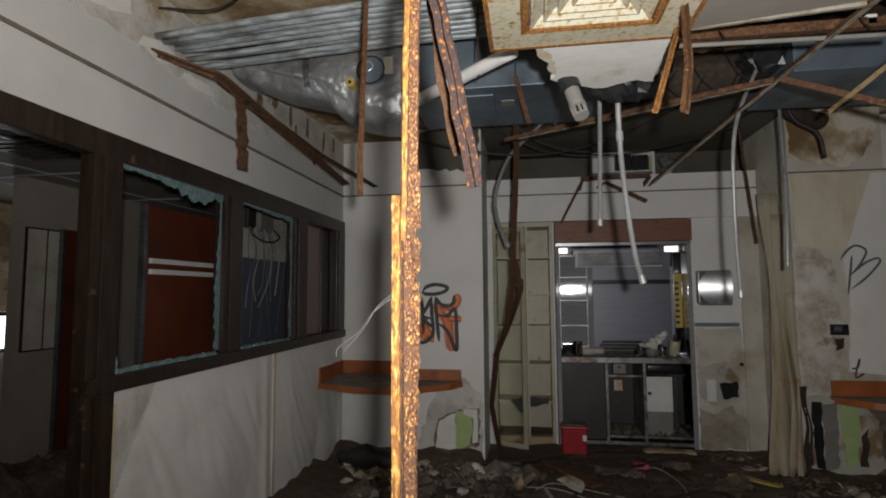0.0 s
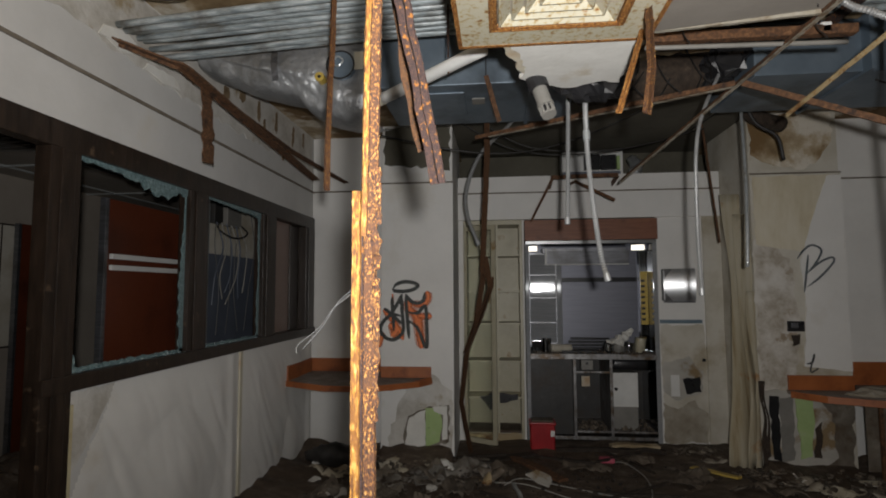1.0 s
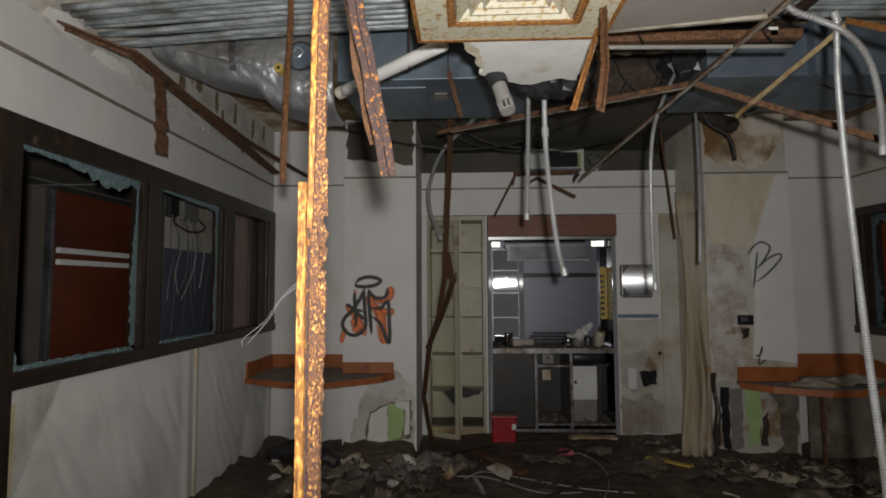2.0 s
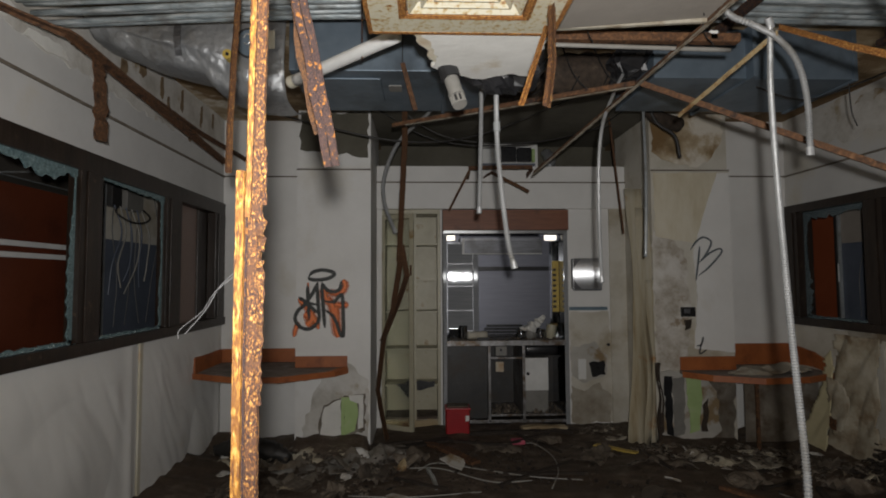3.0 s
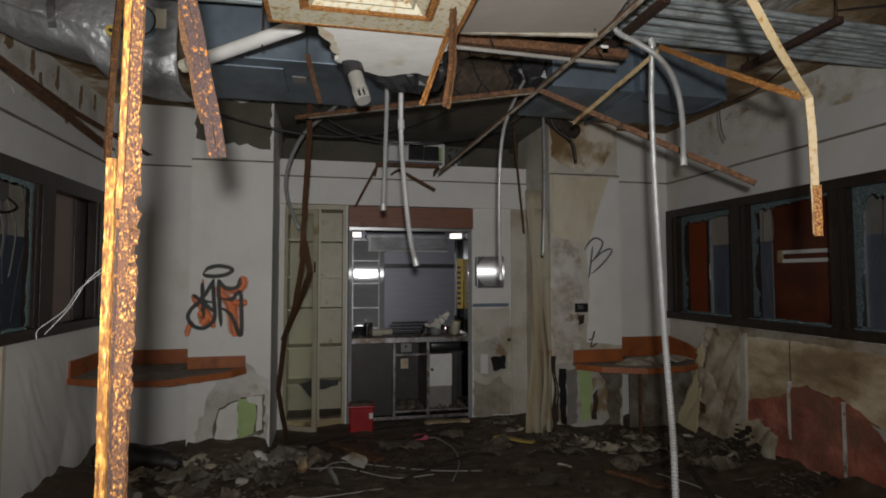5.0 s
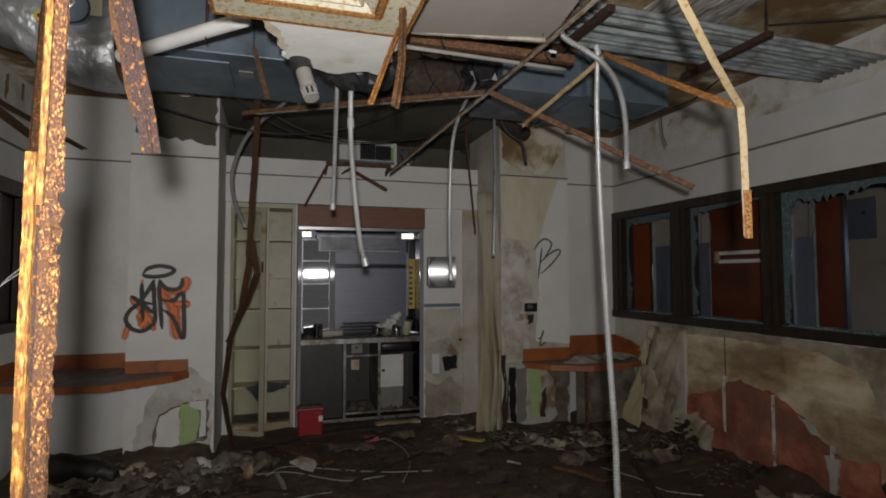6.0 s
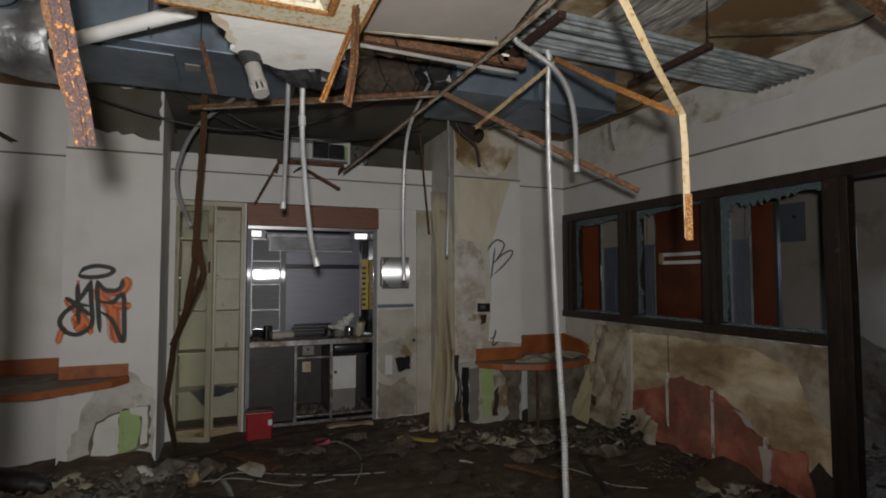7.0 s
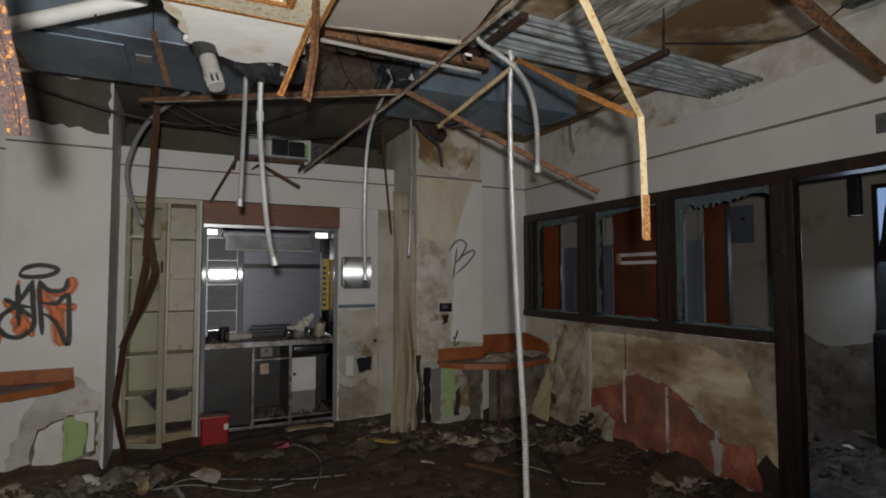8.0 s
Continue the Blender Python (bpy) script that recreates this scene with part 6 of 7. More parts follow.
# things under the worktop
und = thing("white_cabinet_box", (0.74, 6.3, 0.12), "white enamel box under the worktop", "box")
part("door", box(0.635, 0.875, 6.24, 6.26, 0.34, 0.665, 0.004), "white", und)
part("carcass", box(0.635, 0.875, 6.26, 6.70, 0.12, 0.665, 0.004), "grey_plastic", und)
part("knob", tube([(0.665, 6.242, 0.51), (0.665, 6.225, 0.51)], 0.016, 12), "black", und)
single("black_basin", box(0.63, 0.98, 6.22, 6.55, 0.69, 0.80, 0.035), "black", "black basin hanging under the worktop", "basin", smooth=True)
sd = thing("wall_dispenser", (0.40, 6.24, 0.70), "small pale dispenser with a round black hole", "dispenser")
part("body", box(0.335, 0.45, 6.20, 6.26, 0.695, 0.79, 0.008), "grey_plastic", sd)
part("hole", tube([(0.39, 6.203, 0.755), (0.39, 6.197, 0.755)], 0.013, 12), "black", sd)
single("paper_note", box(0.35, 0.43, 6.30, 6.303, 0.52, 0.62, 0.0), "paper", "pale card fixed under the worktop", "card")

disp = thing("towel_dispenser", (1.24, 6.12, 1.36), "brushed steel paper towel dispenser on the wall", "dispenser")
b = bmesh.new()
G = [[b.verts.new((1.24 + 0.136 * (i / 5 - 1), 6.10 - 0.045 * math.cos(radians(62) * (j / 6 - 1)) - 0.036 * (i / 5 - 1), 1.512 + 0.153 * (j / 6 - 1))) for i in range(11)] for j in range(13)]
for j in range(12):
    for i in range(10):
        b.faces.new((G[j][i], G[j][i + 1], G[j + 1][i + 1], G[j + 1][i]))
part("front", b, "satin", disp, smooth=True)
part("case", box(1.106, 1.374, 6.092, YB, 1.362, 1.662, 0.006), "steel_dark", disp)
part("base_lip", box(1.104, 1.376, 6.05, 6.10, 1.345, 1.360, 0.003), "steel_dark", disp)
out = thing("wall_outlet", (1.34, 6.17, 0.55), "broken black outlet hole with hanging wires", "outlet")
part("hole", ragged([(1.27, 0.62), (1.42, 0.64), (1.44, 0.50), (1.30, 0.48)], 0.006, "y", YB - 0.006, 0.015, 0.04, 60), "black", out)
part("plate", box(1.16, 1.24, 6.165, 6.172, 0.46, 0.66, 0.003), "white", out)
part("knob", tube([(1.47, YB, 0.80), (1.47, YB - 0.02, 0.80)], 0.016, 10), "black", out)
out = thing("wall_outlet", (1.97, YP - 0.01, 1.12), "black outlet box with torn wires in the pier", "outlet")
part("box", box(1.902, 2.035, YP - 0.012, YP, 1.12, 1.205, 0.004), "black", out)
part("plate", box(1.93, 1.985, YP - 0.016, YP - 0.011, 1.15, 1.19, 0.003), "steel_dark", out)
part("hole", ragged([(1.93, 1.09), (2.0, 1.10), (1.99, 1.02), (1.94, 1.0)], 0.006, "y", YP - 0.004, 0.012, 0.03, 61), "old_wood", out)
part("wire", tube([(2.04, YP - 0.01, 0.86), (2.06, YP - 0.05, 0.88), (2.08, YP - 0.04, 0.94), (2.05, YP - 0.03, 0.80), (2.10, YP - 0.05, 0.83)], 0.006, 6), "black", out)

# ---- cream cabinet with its glass door ajar ----
cab = thing("tall_cabinet", (-0.51, 6.3, 0.0), "tall cream metal cabinet with empty shelves and a glass door ajar", "cabinet")
part("side", box(-0.795, -0.765, 6.15, 6.50, 0.0, 2.165, 0.003), "cream", cab)
part("side", box(-0.245, -0.215, 6.15, 6.50, 0.0, 2.165, 0.003), "cream", cab)
part("back", box(-0.765, -0.245, 6.48, 6.50, 0.0, 2.165), "cream", cab)
part("top", box(-0.765, -0.245, 6.15, 6.48, 2.12, 2.165, 0.003), "cream", cab)
part("base", box(-0.765, -0.245, 6.16, 6.48, 0.0, 0.09, 0.003), "cream", cab)
part("base_dirt", ragged([(-0.76, 6.17), (-0.25, 6.17), (-0.25, 6.475), (-0.76, 6.475)], -0.02, "z", 0.092, 0.004, 0.03, 77), "dirt", cab, "dirt gathered on the cabinet floor")
part("rust_fringe", ragged([(-0.76, 0.075), (-0.68, 0.09), (-0.60, 0.075), (-0.50, 0.10), (-0.42, 0.08), (-0.33, 0.105), (-0.25, 0.09), (-0.25, 0.045), (-0.76, 0.045)], 0.006, "y", 6.142, 0.010, 0.02, 78), "rust_paint", cab, "rust eating up the bottom rail")
part("mullion", box(-0.49, -0.455, 6.15, 6.18, 0.09, 2.12, 0.003), "cream", cab)
for z in (0.42, 0.77, 1.14, 1.46, 1.82):
    part("shelf", box(-0.765, -0.245, 6.19, 6.48, z - 0.012, z + 0.008, 0.002), "cream", cab)
part("dark_rag", ragged([(-0.66, 0.44), (-0.42, 0.46), (-0.27, 0.46), (-0.28, 0.40), (-0.45, 0.37), (-0.55, 0.30), (-0.6, 0.38)], 0.012, "y", 6.19, 0.02, 0.05, 62), "black", cab, "dark rag over a shelf")
part("rusty_rail", box(-0.763, -0.247, 6.145, 6.158, 0.0, 0.085, 0.002), "rust_paint", cab, "rust-eaten bottom rail")
door = part("door", boxes((0.0, 0.03, -0.012, 0.012, 0.02, 2.10), (0.315, 0.36, -0.012, 0.012, 0.02, 2.10), (0.03, 0.315, -0.012, 0.012, 0.02, 0.065), (0.03, 0.315, -0.012, 0.012, 2.055, 2.10), bevel=0.003), "cream", cab, "cream framed glass door standing ajar")
door.matrix_basis = pose(-0.79, 6.135, 0.0, 0, 0, -30)
WORLD[door.name] = pose(-0.79, 6.135, 0.0, 0, 0, -30)
g = part("glass", box(0.03, 0.315, -0.002, 0.002, 0.065, 2.055), "clear", door)
g.matrix_parent_inverse = Matrix()
g.visible_shadow = False
hd = part("handle", box(0.335, 0.345, -0.035, -0.012, 1.50, 1.60, 0.003), "rust_brown", door)
hd.matrix_parent_inverse = Matrix()

# red bin by the unit
rb = thing("red_bin", (-0.07, 5.93, 0.0), "red plastic waste container with a dusty lid", "bin")
part("body", sweep([(-0.07, 5.93, 0.0), (-0.07, 5.93, 0.02), (-0.07, 5.93, 0.25)], [(-0.10, -0.08), (0.10, -0.08), (0.112, -0.06), (0.112, 0.06), (0.10, 0.08), (-0.10, 0.08), (-0.112, 0.06), (-0.112, -0.06)], (1, 0, 0), taper=lambda t: 0.94 + 0.08 * t), "red_bin", rb)
part("rim", box(-0.19, 0.05, 5.845, 6.015, 0.245, 0.268, 0.008), "red_bin", rb)
part("lid", box(-0.17, 0.03, 5.865, 5.995, 0.268, 0.285, 0.006), "chips", rb, "dusty grey lid")
part("sticker", box(0.0, 0.035, 5.838, 5.842, 0.15, 0.20), "white", rb, "plain white sticker")

# ---- side rooms ----
def red_unit(x, s, y0, y1, z1, label, stripe=None, deep=0.5, paint="red"):
    u = thing("red_cabinet", (x, (y0 + y1) / 2, 0.0), label, "cabinet", "red cabinets in the side rooms")
    part("door", box(x, x + s * 0.03, y0, y1, 0.0, z1, 0.004), paint, u)
    part("side", box(x + s * 0.03, x + s * deep, y1 - 0.03, y1, 0.0, z1, 0.004), "red", u)
    part("edge_strip", box(x - s * 0.012, x + s * 0.03, y0 - 0.03, y0, 0.0, z1, 0.003), "grimy" if s > 0 else "steel_dark", u)
    for z in stripe or ():
        part("rail", box(x - s * 0.03, x - s * 0.005, y0 + 0.02, y1 - 0.12, z - 0.017, z + 0.017, 0.004), "white", u, "white handle rail")
    return u


red_unit(-2.88, -1, 3.90, 5.04, 2.06, "red-brown cabinet front with two white rails", (1.625, 1.695))
red_unit(-4.44, -1, 4.90, 5.10, 2.05, "narrow red-brown door leaf standing in the side room", None, 0.05)
red_unit(3.75, 1, 6.02, 6.52, 2.16, "orange-red panel behind a broken pane", paint="red_bright")
red_unit(3.75, 1, 4.50, 5.12, 2.20, "red-brown cabinet front with two white rails", (1.60, 1.68))
red_unit(3.95, 1, 3.955, 4.175, 2.10, "narrow dark red panel behind a broken pane", None, 0.045)
for x, s, y0, y1 in ((-2.92, -1, 5.12, 6.4), (3.78, 1, 5.60, 5.98), (3.80, 1, 5.16, 5.45), (3.98, 1, 4.20, 4.40)):
    u = thing("grey_panel", (x, (y0 + y1) / 2, 0.0), "blue-grey panel with a pale upper part and steel uprights", "panel", "grey panels in the side rooms")
    part("lower_panel", box(x, x + s * 0.02, y0, y1, 0.0, 1.80, 0.003), "blue_grey", u)
    part("upper_panel", box(x, x + s * 0.02, y0, y1, 1.80, 2.40, 0.003), "grey_plastic" if x > 3.9 else "back_room" if x > 0 else "wall_dirty", u)
    for y in (y0 - 0.02, y1 + 0.01):
        part("upright", box(x - s * 0.03, x, y - 0.015, y + 0.015, 0.0, 2.40, 0.003), "galv", u)
    for k in range(2 if x > 3 else 6):
        r = random.Random(70 + k + int(10 * y0))
        yy = y0 + (y1 - y0) * (0.1 + 0.15 * k)
        part("wire", tube([(x - s * 0.04, yy, 2.3), (x - s * 0.05, yy + r.uniform(-0.1, 0.1), 1.9), (x - s * 0.04, yy + r.uniform(-0.12, 0.12), 1.5), (x - s * 0.05, yy + r.uniform(-0.15, 0.15), 1.1)], 0.004, 6), "fine_wire", u)
single("rail_bracket", box(3.705, 3.735, 4.98, 5.03, 1.585, 1.70, 0.006), "ply", "yellowed bracket on the cabinet's handle rails", "bracket")
single("door_latch", box(3.74, 3.778, 5.985, 6.01, 1.42, 1.60, 0.004), "white", "white latch at the edge of the panel", "latch")
wb = thing("wall_board", (5.29, 4.7, 1.85), "blue-grey board hung on the side room wall", "board")
part("board", box(5.27, 5.298, 4.60, 4.957, 1.835, 2.25, 0.003), "blue_grey", wb)
part("red_dot", tube([(5.268, 4.70, 2.10), (5.262, 4.70, 2.10)], 0.02, 12), "red", wb)
structure("partition_left", box(-4.62, -4.52, 4.56, 7.9, 0.0, 2.45), "back_room", "dirty partition in the side room", "wall")
wbd = thing("wall_panel", (-4.5, 4.8, 1.02), "pale panel with a thin dark rim on the side room partition", "panel")
part("panel", box(-4.516, -4.50, 4.60, 5.0, 1.03, 2.03, 0.006), "wall_dirty", wbd)
part("rim", boxes((-4.516, -4.495, 4.588, 4.60, 1.02, 2.04), (-4.516, -4.495, 4.78, 4.79, 1.03, 2.03), (-4.516, -4.495, 4.60, 5.0, 1.018, 1.03), (-4.516, -4.495, 4.60, 5.0, 2.03, 2.042), bevel=0.002), "frame", wbd)
single("brown_board", box(-5.80, -5.77, 5.20, 5.73, 1.32, 2.42, 0.006), "ply", "brown board fixed above the side room window", "board")
jb = thing("junction_box", (-2.86, 5.3, 2.1), "grey junction boxes with looped cables behind the broken pane", "electrical box")
part("case", box(-2.918, -2.86, 5.14, 5.28, 2.06, 2.26, 0.006), "grimy", jb)
part("case", box(-2.918, -2.86, 5.36, 5.62, 2.06, 2.24, 0.006), "grey_plastic", jb)
part("cable", tube([(-2.85, 5.18, 2.06), (-2.82, 5.14, 2.0), (-2.80, 5.3, 1.95), (-2.80, 5.5, 1.96), (-2.82, 5.66, 2.02), (-2.85, 5.6, 2.08)], 0.008, 8), "dark_cable", jb)
for k in range(6):
    q = random.Random(140 + k)
    y = 5.15 + 0.085 * k
    part("cable", tube([(-2.85, y, 2.07), (-2.80, y + q.uniform(-0.05, 0.05), 1.85), (-2.78, y - 0.06 + q.uniform(-0.08, 0.05), 1.6), (-2.80, y - 0.1 + q.uniform(-0.08, 0.08), 1.36 + 0.05 * (k % 3))], 0.006, 6), "wire" if k % 2 else "blue_grey", jb)
single("bench_back", box(4.95, 5.25, 3.05, 3.36, 0.0, 1.0, 0.06), "black", "dark padded seat back in the side room", "seat", smooth=True)
sheet_on("damp_band_right", [(3.5, 0.86), (3.9, 0.80), (4.1, 0.90), (4.5, 0.78), (4.9, 0.82), (5.4, 0.7), (5.4, 0.02), (3.0, 0.02), (3.0, 0.85)], "x", 5.30, 0.004, "grimy_wall", "damp dark lower part of the side room wall", 93, 0.03, 0.09)
single("dark_curtain", ragged([(2.7, 2.35), (3.30, 2.35), (3.42, 1.62), (3.47, 0.80), (2.7, 0.80)], 0.02, "x", 5.262, 0.004, 0.06, 94), "black", "dark curtain drawn across the side room window", "curtain")
single("hanging_bracket", box(4.30, 4.36, 3.08, 3.15, 1.93, 2.45, 0.01), "black", "dark bracket hanging from the side room ceiling", "bracket")
structure("ceiling_grid_left", boxes(*[(x, x + 0.024, 1.6, 7.8, 2.438, 2.452) for x in (-3.0, -3.62, -4.24, -4.86)], *[(-5.8, -2.4, y, y + 0.024, 2.437, 2.451) for y in (3.3, 4.5, 5.7)]), "galv", "thin metal grid strips of the side room ceiling", "ceiling grid")
vent = thing("ceiling_vent", (-3.6, 3.9, 2.44), "grey slatted vent in the side room ceiling", "vent")
part("frame", box(-3.9, -3.4, 3.6, 4.1, 2.435, 2.449, 0.003), "grey_plastic", vent)
for k in range(5):
    part("slat", box(-3.86, -3.44, 3.66 + 0.08 * k, 3.70 + 0.08 * k, 2.425, 2.434, 0.002), "grimy", vent)
def daylight(name, colour, strength):
    m = bpy.data.materials.new(name)
    m.use_nodes = True
    m.node_tree.nodes["Principled BSDF"].inputs["Base Color"].default_value = (0.1, 0.1, 0.1, 1)
    m.node_tree.nodes["Principled BSDF"].inputs["Emission Color"].default_value = (*colour, 1)
    m.node_tree.nodes["Principled BSDF"].inputs["Emission Strength"].default_value = strength
    return m


for x, s, y0, y1, z0, z1 in ((-5.80, -1, 5.52, 5.745, 0.94, 1.27), (5.30, 1, 2.95, 3.42, 0.95, 2.25)):
    w = thing("window_" + ("west" if s < 0 else "east"), (x, (y0 + y1) / 2, z0), "small window with pale daylight behind it", "window", kind="structure")
    part("pane", box(x - s * 0.012, x - s * 0.006, y0, y1, z0, z1), daylight("daylight_sky", (0.95, 0.97, 1.0) if s < 0 else (0.35, 0.55, 0.95), 2.5 if s < 0 else 0.5), w)
    part("window_frame", boxes((x - s * 0.03, x, y0 - 0.04, y0, z0 - 0.04, z1 + 0.04), (x - s * 0.03, x, y1, y1 + 0.04, z0 - 0.04, z1 + 0.04), (x - s * 0.03, x, y0, y1, z0 - 0.04, z0), (x - s * 0.03, x, y0, y1, z1, z1 + 0.04)), "frame", w)
area("daylight_west", pose(-5.78, 5.7, 1.1, 0, 90, 0) @ pose(0, 0, 0, 0, -180, 0), 0.3, 0.2, 9, (0.85, 0.92, 1.0))
area("daylight_east", look((5.20, 3.18, 1.6), (4.5, 3.2, 0.0)), 0.45, 1.2, 14, (0.62, 0.78, 1.0))

sg = thing("wall_sign", (XR - 0.01, 2.2, 2.25), "small grey sign plate above the doorway", "sign")
part("plate", box(XR - 0.012, XR, 2.05, 2.385, 2.245, 2.355, 0.003), "steel_dark", sg)

# ---- rubble on the floor ----
def dirt_height(x, y):
    """Trodden dirt over the floor, heaped along the feet of the walls but not in the doorways."""
    end = YP if -1.494 < x < -0.848 or 1.664 < x < 2.385 else 6.15 if -0.85 < x < 1.664 else 5.8
    d = min(max(0.0, end - y), (x - XL if y > 2.9 else 9), (XR - x if y > 3.0 else 9))
    if -0.85 < x < 1.664:
        d = max(d, 0.32)
    q = Vector((x, y, 0))
    heap = max(0.0, 1 - d / 0.6) ** 1.6 * (0.07 + 0.09 * noise.noise(q * 2.3))
    return max(0.002, 0.012 + 0.022 * noise.noise(q * 1.7) + 0.016 * noise.noise(q * 5.1) + 0.010 * noise.noise(q * 14) + heap + 0.03 * heap / 0.1 * noise.noise(q * 9))


b = bmesh.new()
G = {}
for j in range(234):
    for i in range(152):
        x, y = XL + 0.004 + 0.0351 * i, -2.0 + 0.0351 * j
        end = YP if -1.494 < x < -0.848 or 1.664 < x < 2.385 else 6.16 if -0.85 < x < 1.664 else 5.79
        if y < end - 0.002:
            G[i, j] = b.verts.new((x, y, dirt_height(x, y)))
for i, j in G:
    c = [G.get(k) for k in ((i, j), (i + 1, j), (i + 1, j + 1), (i, j + 1))]
    if all(c):
        b.faces.new(c)
single("dirt_layer", b, "dirt", "uneven layer of trodden dirt over the floor", "dirt", kind="stuff", smooth=True)


def chip(bm, r, x, y, z, size, flat=0.3):
    n = r.randint(4, 6)
    a0 = r.uniform(0, 6.28)
    m = pose(x, y, z, r.uniform(-22, 22), r.uniform(-22, 22), r.uniform(0, 360))
    lo, hi = [], []
    for k in range(n):
        a = a0 + 6.283 * k / n + r.uniform(-0.3, 0.3)
        d = size * r.uniform(0.55, 1.1)
        lo.append(bm.verts.new(m @ Vector((d * math.cos(a), d * math.sin(a), -size * flat * 0.5))))
        hi.append(bm.verts.new(m @ Vector((d * math.cos(a) * 0.92, d * math.sin(a) * 0.92, size * flat * 0.5))))
    bm.faces.new(list(reversed(lo)))
    bm.faces.new(hi)
    for k in range(n):
        bm.faces.new((lo[k], lo[(k + 1) % n], hi[(k + 1) % n], hi[k]))


def rubble(name, spots, count, sizes, material, label, seed, flat=0.3):
    """Many small chips heaped round the spots (x, y, radius, height)."""
    r = random.Random(seed)
    b = bmesh.new()
    for _ in range(count):
        x, y, w, h = r.choice(spots)
        a, d = r.uniform(0, 6.28), w * math.sqrt(r.random())
        s = r.uniform(*sizes)
        chip(b, r, x + d * math.cos(a), y + d * math.sin(a) * 0.7, 0.01 + s * 0.12 + h * max(0, 1 - d / w) * r.random(), s, flat)
    return single(name, b, material, label, "rubble", kind="stuff")


LEFT_FOOT = [(-1.9, 5.4, 0.35, 0.08), (-1.5, 5.25, 0.4, 0.12), (-1.1, 5.2, 0.4, 0.14), (-0.8, 5.1, 0.4, 0.10), (-1.3, 4.6, 0.6, 0.05)]
RIGHT_FOOT = [(1.7, 5.25, 0.4, 0.10), (2.1, 5.15, 0.4, 0.14), (2.5, 5.0, 0.5, 0.10), (2.8, 4.6, 0.4, 0.12), (2.85, 4.0, 0.35, 0.10), (2.8, 3.4, 0.35, 0.10), (1.35, 5.9, 0.35, 0.08)]
MIDDLE = [(0.3, 5.6, 0.9, 0.05), (0.8, 4.8, 1.0, 0.03), (-0.3, 4.9, 0.8, 0.04), (0.6, 3.9, 1.2, 0.02), (-0.8, 3.9, 0.9, 0.03), (1.6, 4.0, 0.9, 0.03)]
rubble("plaster_rubble", LEFT_FOOT, 900, (0.005, 0.028), "chips", "heap of broken plaster and torn paper by the pier", 1, 0.5)
rubble("plaster_rubble", RIGHT_FOOT, 1500, (0.005, 0.028), "chips", "broken plaster heaped along the foot of the walls", 2, 0.5)
rubble("wall_rubble", [(2.9, 4.6, 0.25, 0.3), (2.95, 3.9, 0.2, 0.12), (2.95, 3.3, 0.2, 0.12)], 500, (0.008, 0.035), "old_wood", "dark rotten lumps heaped against the wall", 8, 0.7)
# mostly dark pieces here: the camera's own shade is put into their colour
rubble("floor_rubble", MIDDLE, 900, (0.005, 0.022), "old_wood", "crumbs and splinters on the muddy floor, coloured dark for shade", 3, 0.6)
rubble("floor_rubble", MIDDLE, 260, (0.004, 0.016), "chips", "pale crumbs scattered over the muddy floor", 4)
rubble("glass_crumbs", [(2.95, 3.4, 0.15, 0.0), (2.95, 4.4, 0.2, 0.0), (-2.1, 3.4, 0.2, 0.0), (-2.1, 4.3, 0.2, 0.0), (2.7, 3.2, 0.4, 0.0)], 500, (0.004, 0.012), "glass", "crumbs of broken glass on the floor", 5, 0.6)
for x, y0, y1, z in ((XL - 0.03, 2.95, 4.65, 1.131), (XR + 0.03, 3.02, 5.6, 1.101)):
    q = random.Random(int(100 * z))
    b = bmesh.new()
    for k in range(420):
        chip(b, q, x + q.uniform(-0.045, 0.045), q.uniform(y0, y1), z + q.uniform(0.0, 0.008), q.uniform(0.003, 0.010), 0.7)
    single("glass_crumbs", b, "glass", "crumbs of broken glass along the window sill", "broken glass", kind="stuff")
def heap(name, cx, cy, rx, ry, high, material, label, seed):
    """A low uneven heap: a sheet that falls to the floor at its rim."""
    b = bmesh.new()
    o = Vector((seed * 3.3, seed * 1.9, 0))
    G = {}
    n = 44
    for j in range(n + 1):
        for i in range(n + 1):
            u, v = 2 * i / n - 1, 2 * j / n - 1
            q = Vector((cx + u * rx, cy + v * ry, 0))
            d = math.hypot(u, v) + 0.25 * noise.noise(q * 3 + o)
            G[i, j] = b.verts.new((q.x, q.y, max(-0.01, high * (max(0, 1 - d) ** 0.8) * (0.8 + 0.9 * noise.noise(q * 4 + o)) + 0.035 * noise.noise(q * 15 + o) * max(0, 1 - d) ** 0.3 - 0.004)))
    for j in range(n):
        for i in range(n):
            b.faces.new((G[i, j], G[i + 1, j], G[i + 1, j + 1], G[i, j + 1]))
    return single(name, b, material, label, "rubble", kind="stuff")


heap("rubble_heap", 4.85, 4.0, 0.42, 0.75, 0.22, "dirt", "dark heap of debris against the side room wall", 1)
heap("rubble_heap", 4.3, 2.95, 0.8, 0.55, 0.10, "dirt", "low spread of debris in the side room", 2)
heap("rubble_heap", -4.0, 4.3, 0.6, 0.8, 0.40, "dirt", "dark heap of debris in the side room", 3)
heap("rubble_heap", -3.2, 2.9, 0.8, 0.8, 0.14, "dirt", "low spread of debris beyond the doorway", 4)
rubble("room_rubble", [(4.3, 3.2, 0.6, 0.2), (4.7, 3.9, 0.5, 0.3), (4.9, 4.2, 0.4, 0.35), (4.2, 2.6, 0.5, 0.1), (-3.3, 2.9, 0.7, 0.15), (-4.1, 4.2, 0.6, 0.3)], 500, (0.010, 0.04), "chips", "dark rubble heaped in the side rooms", 6, 0.6)
r = random.Random(9)
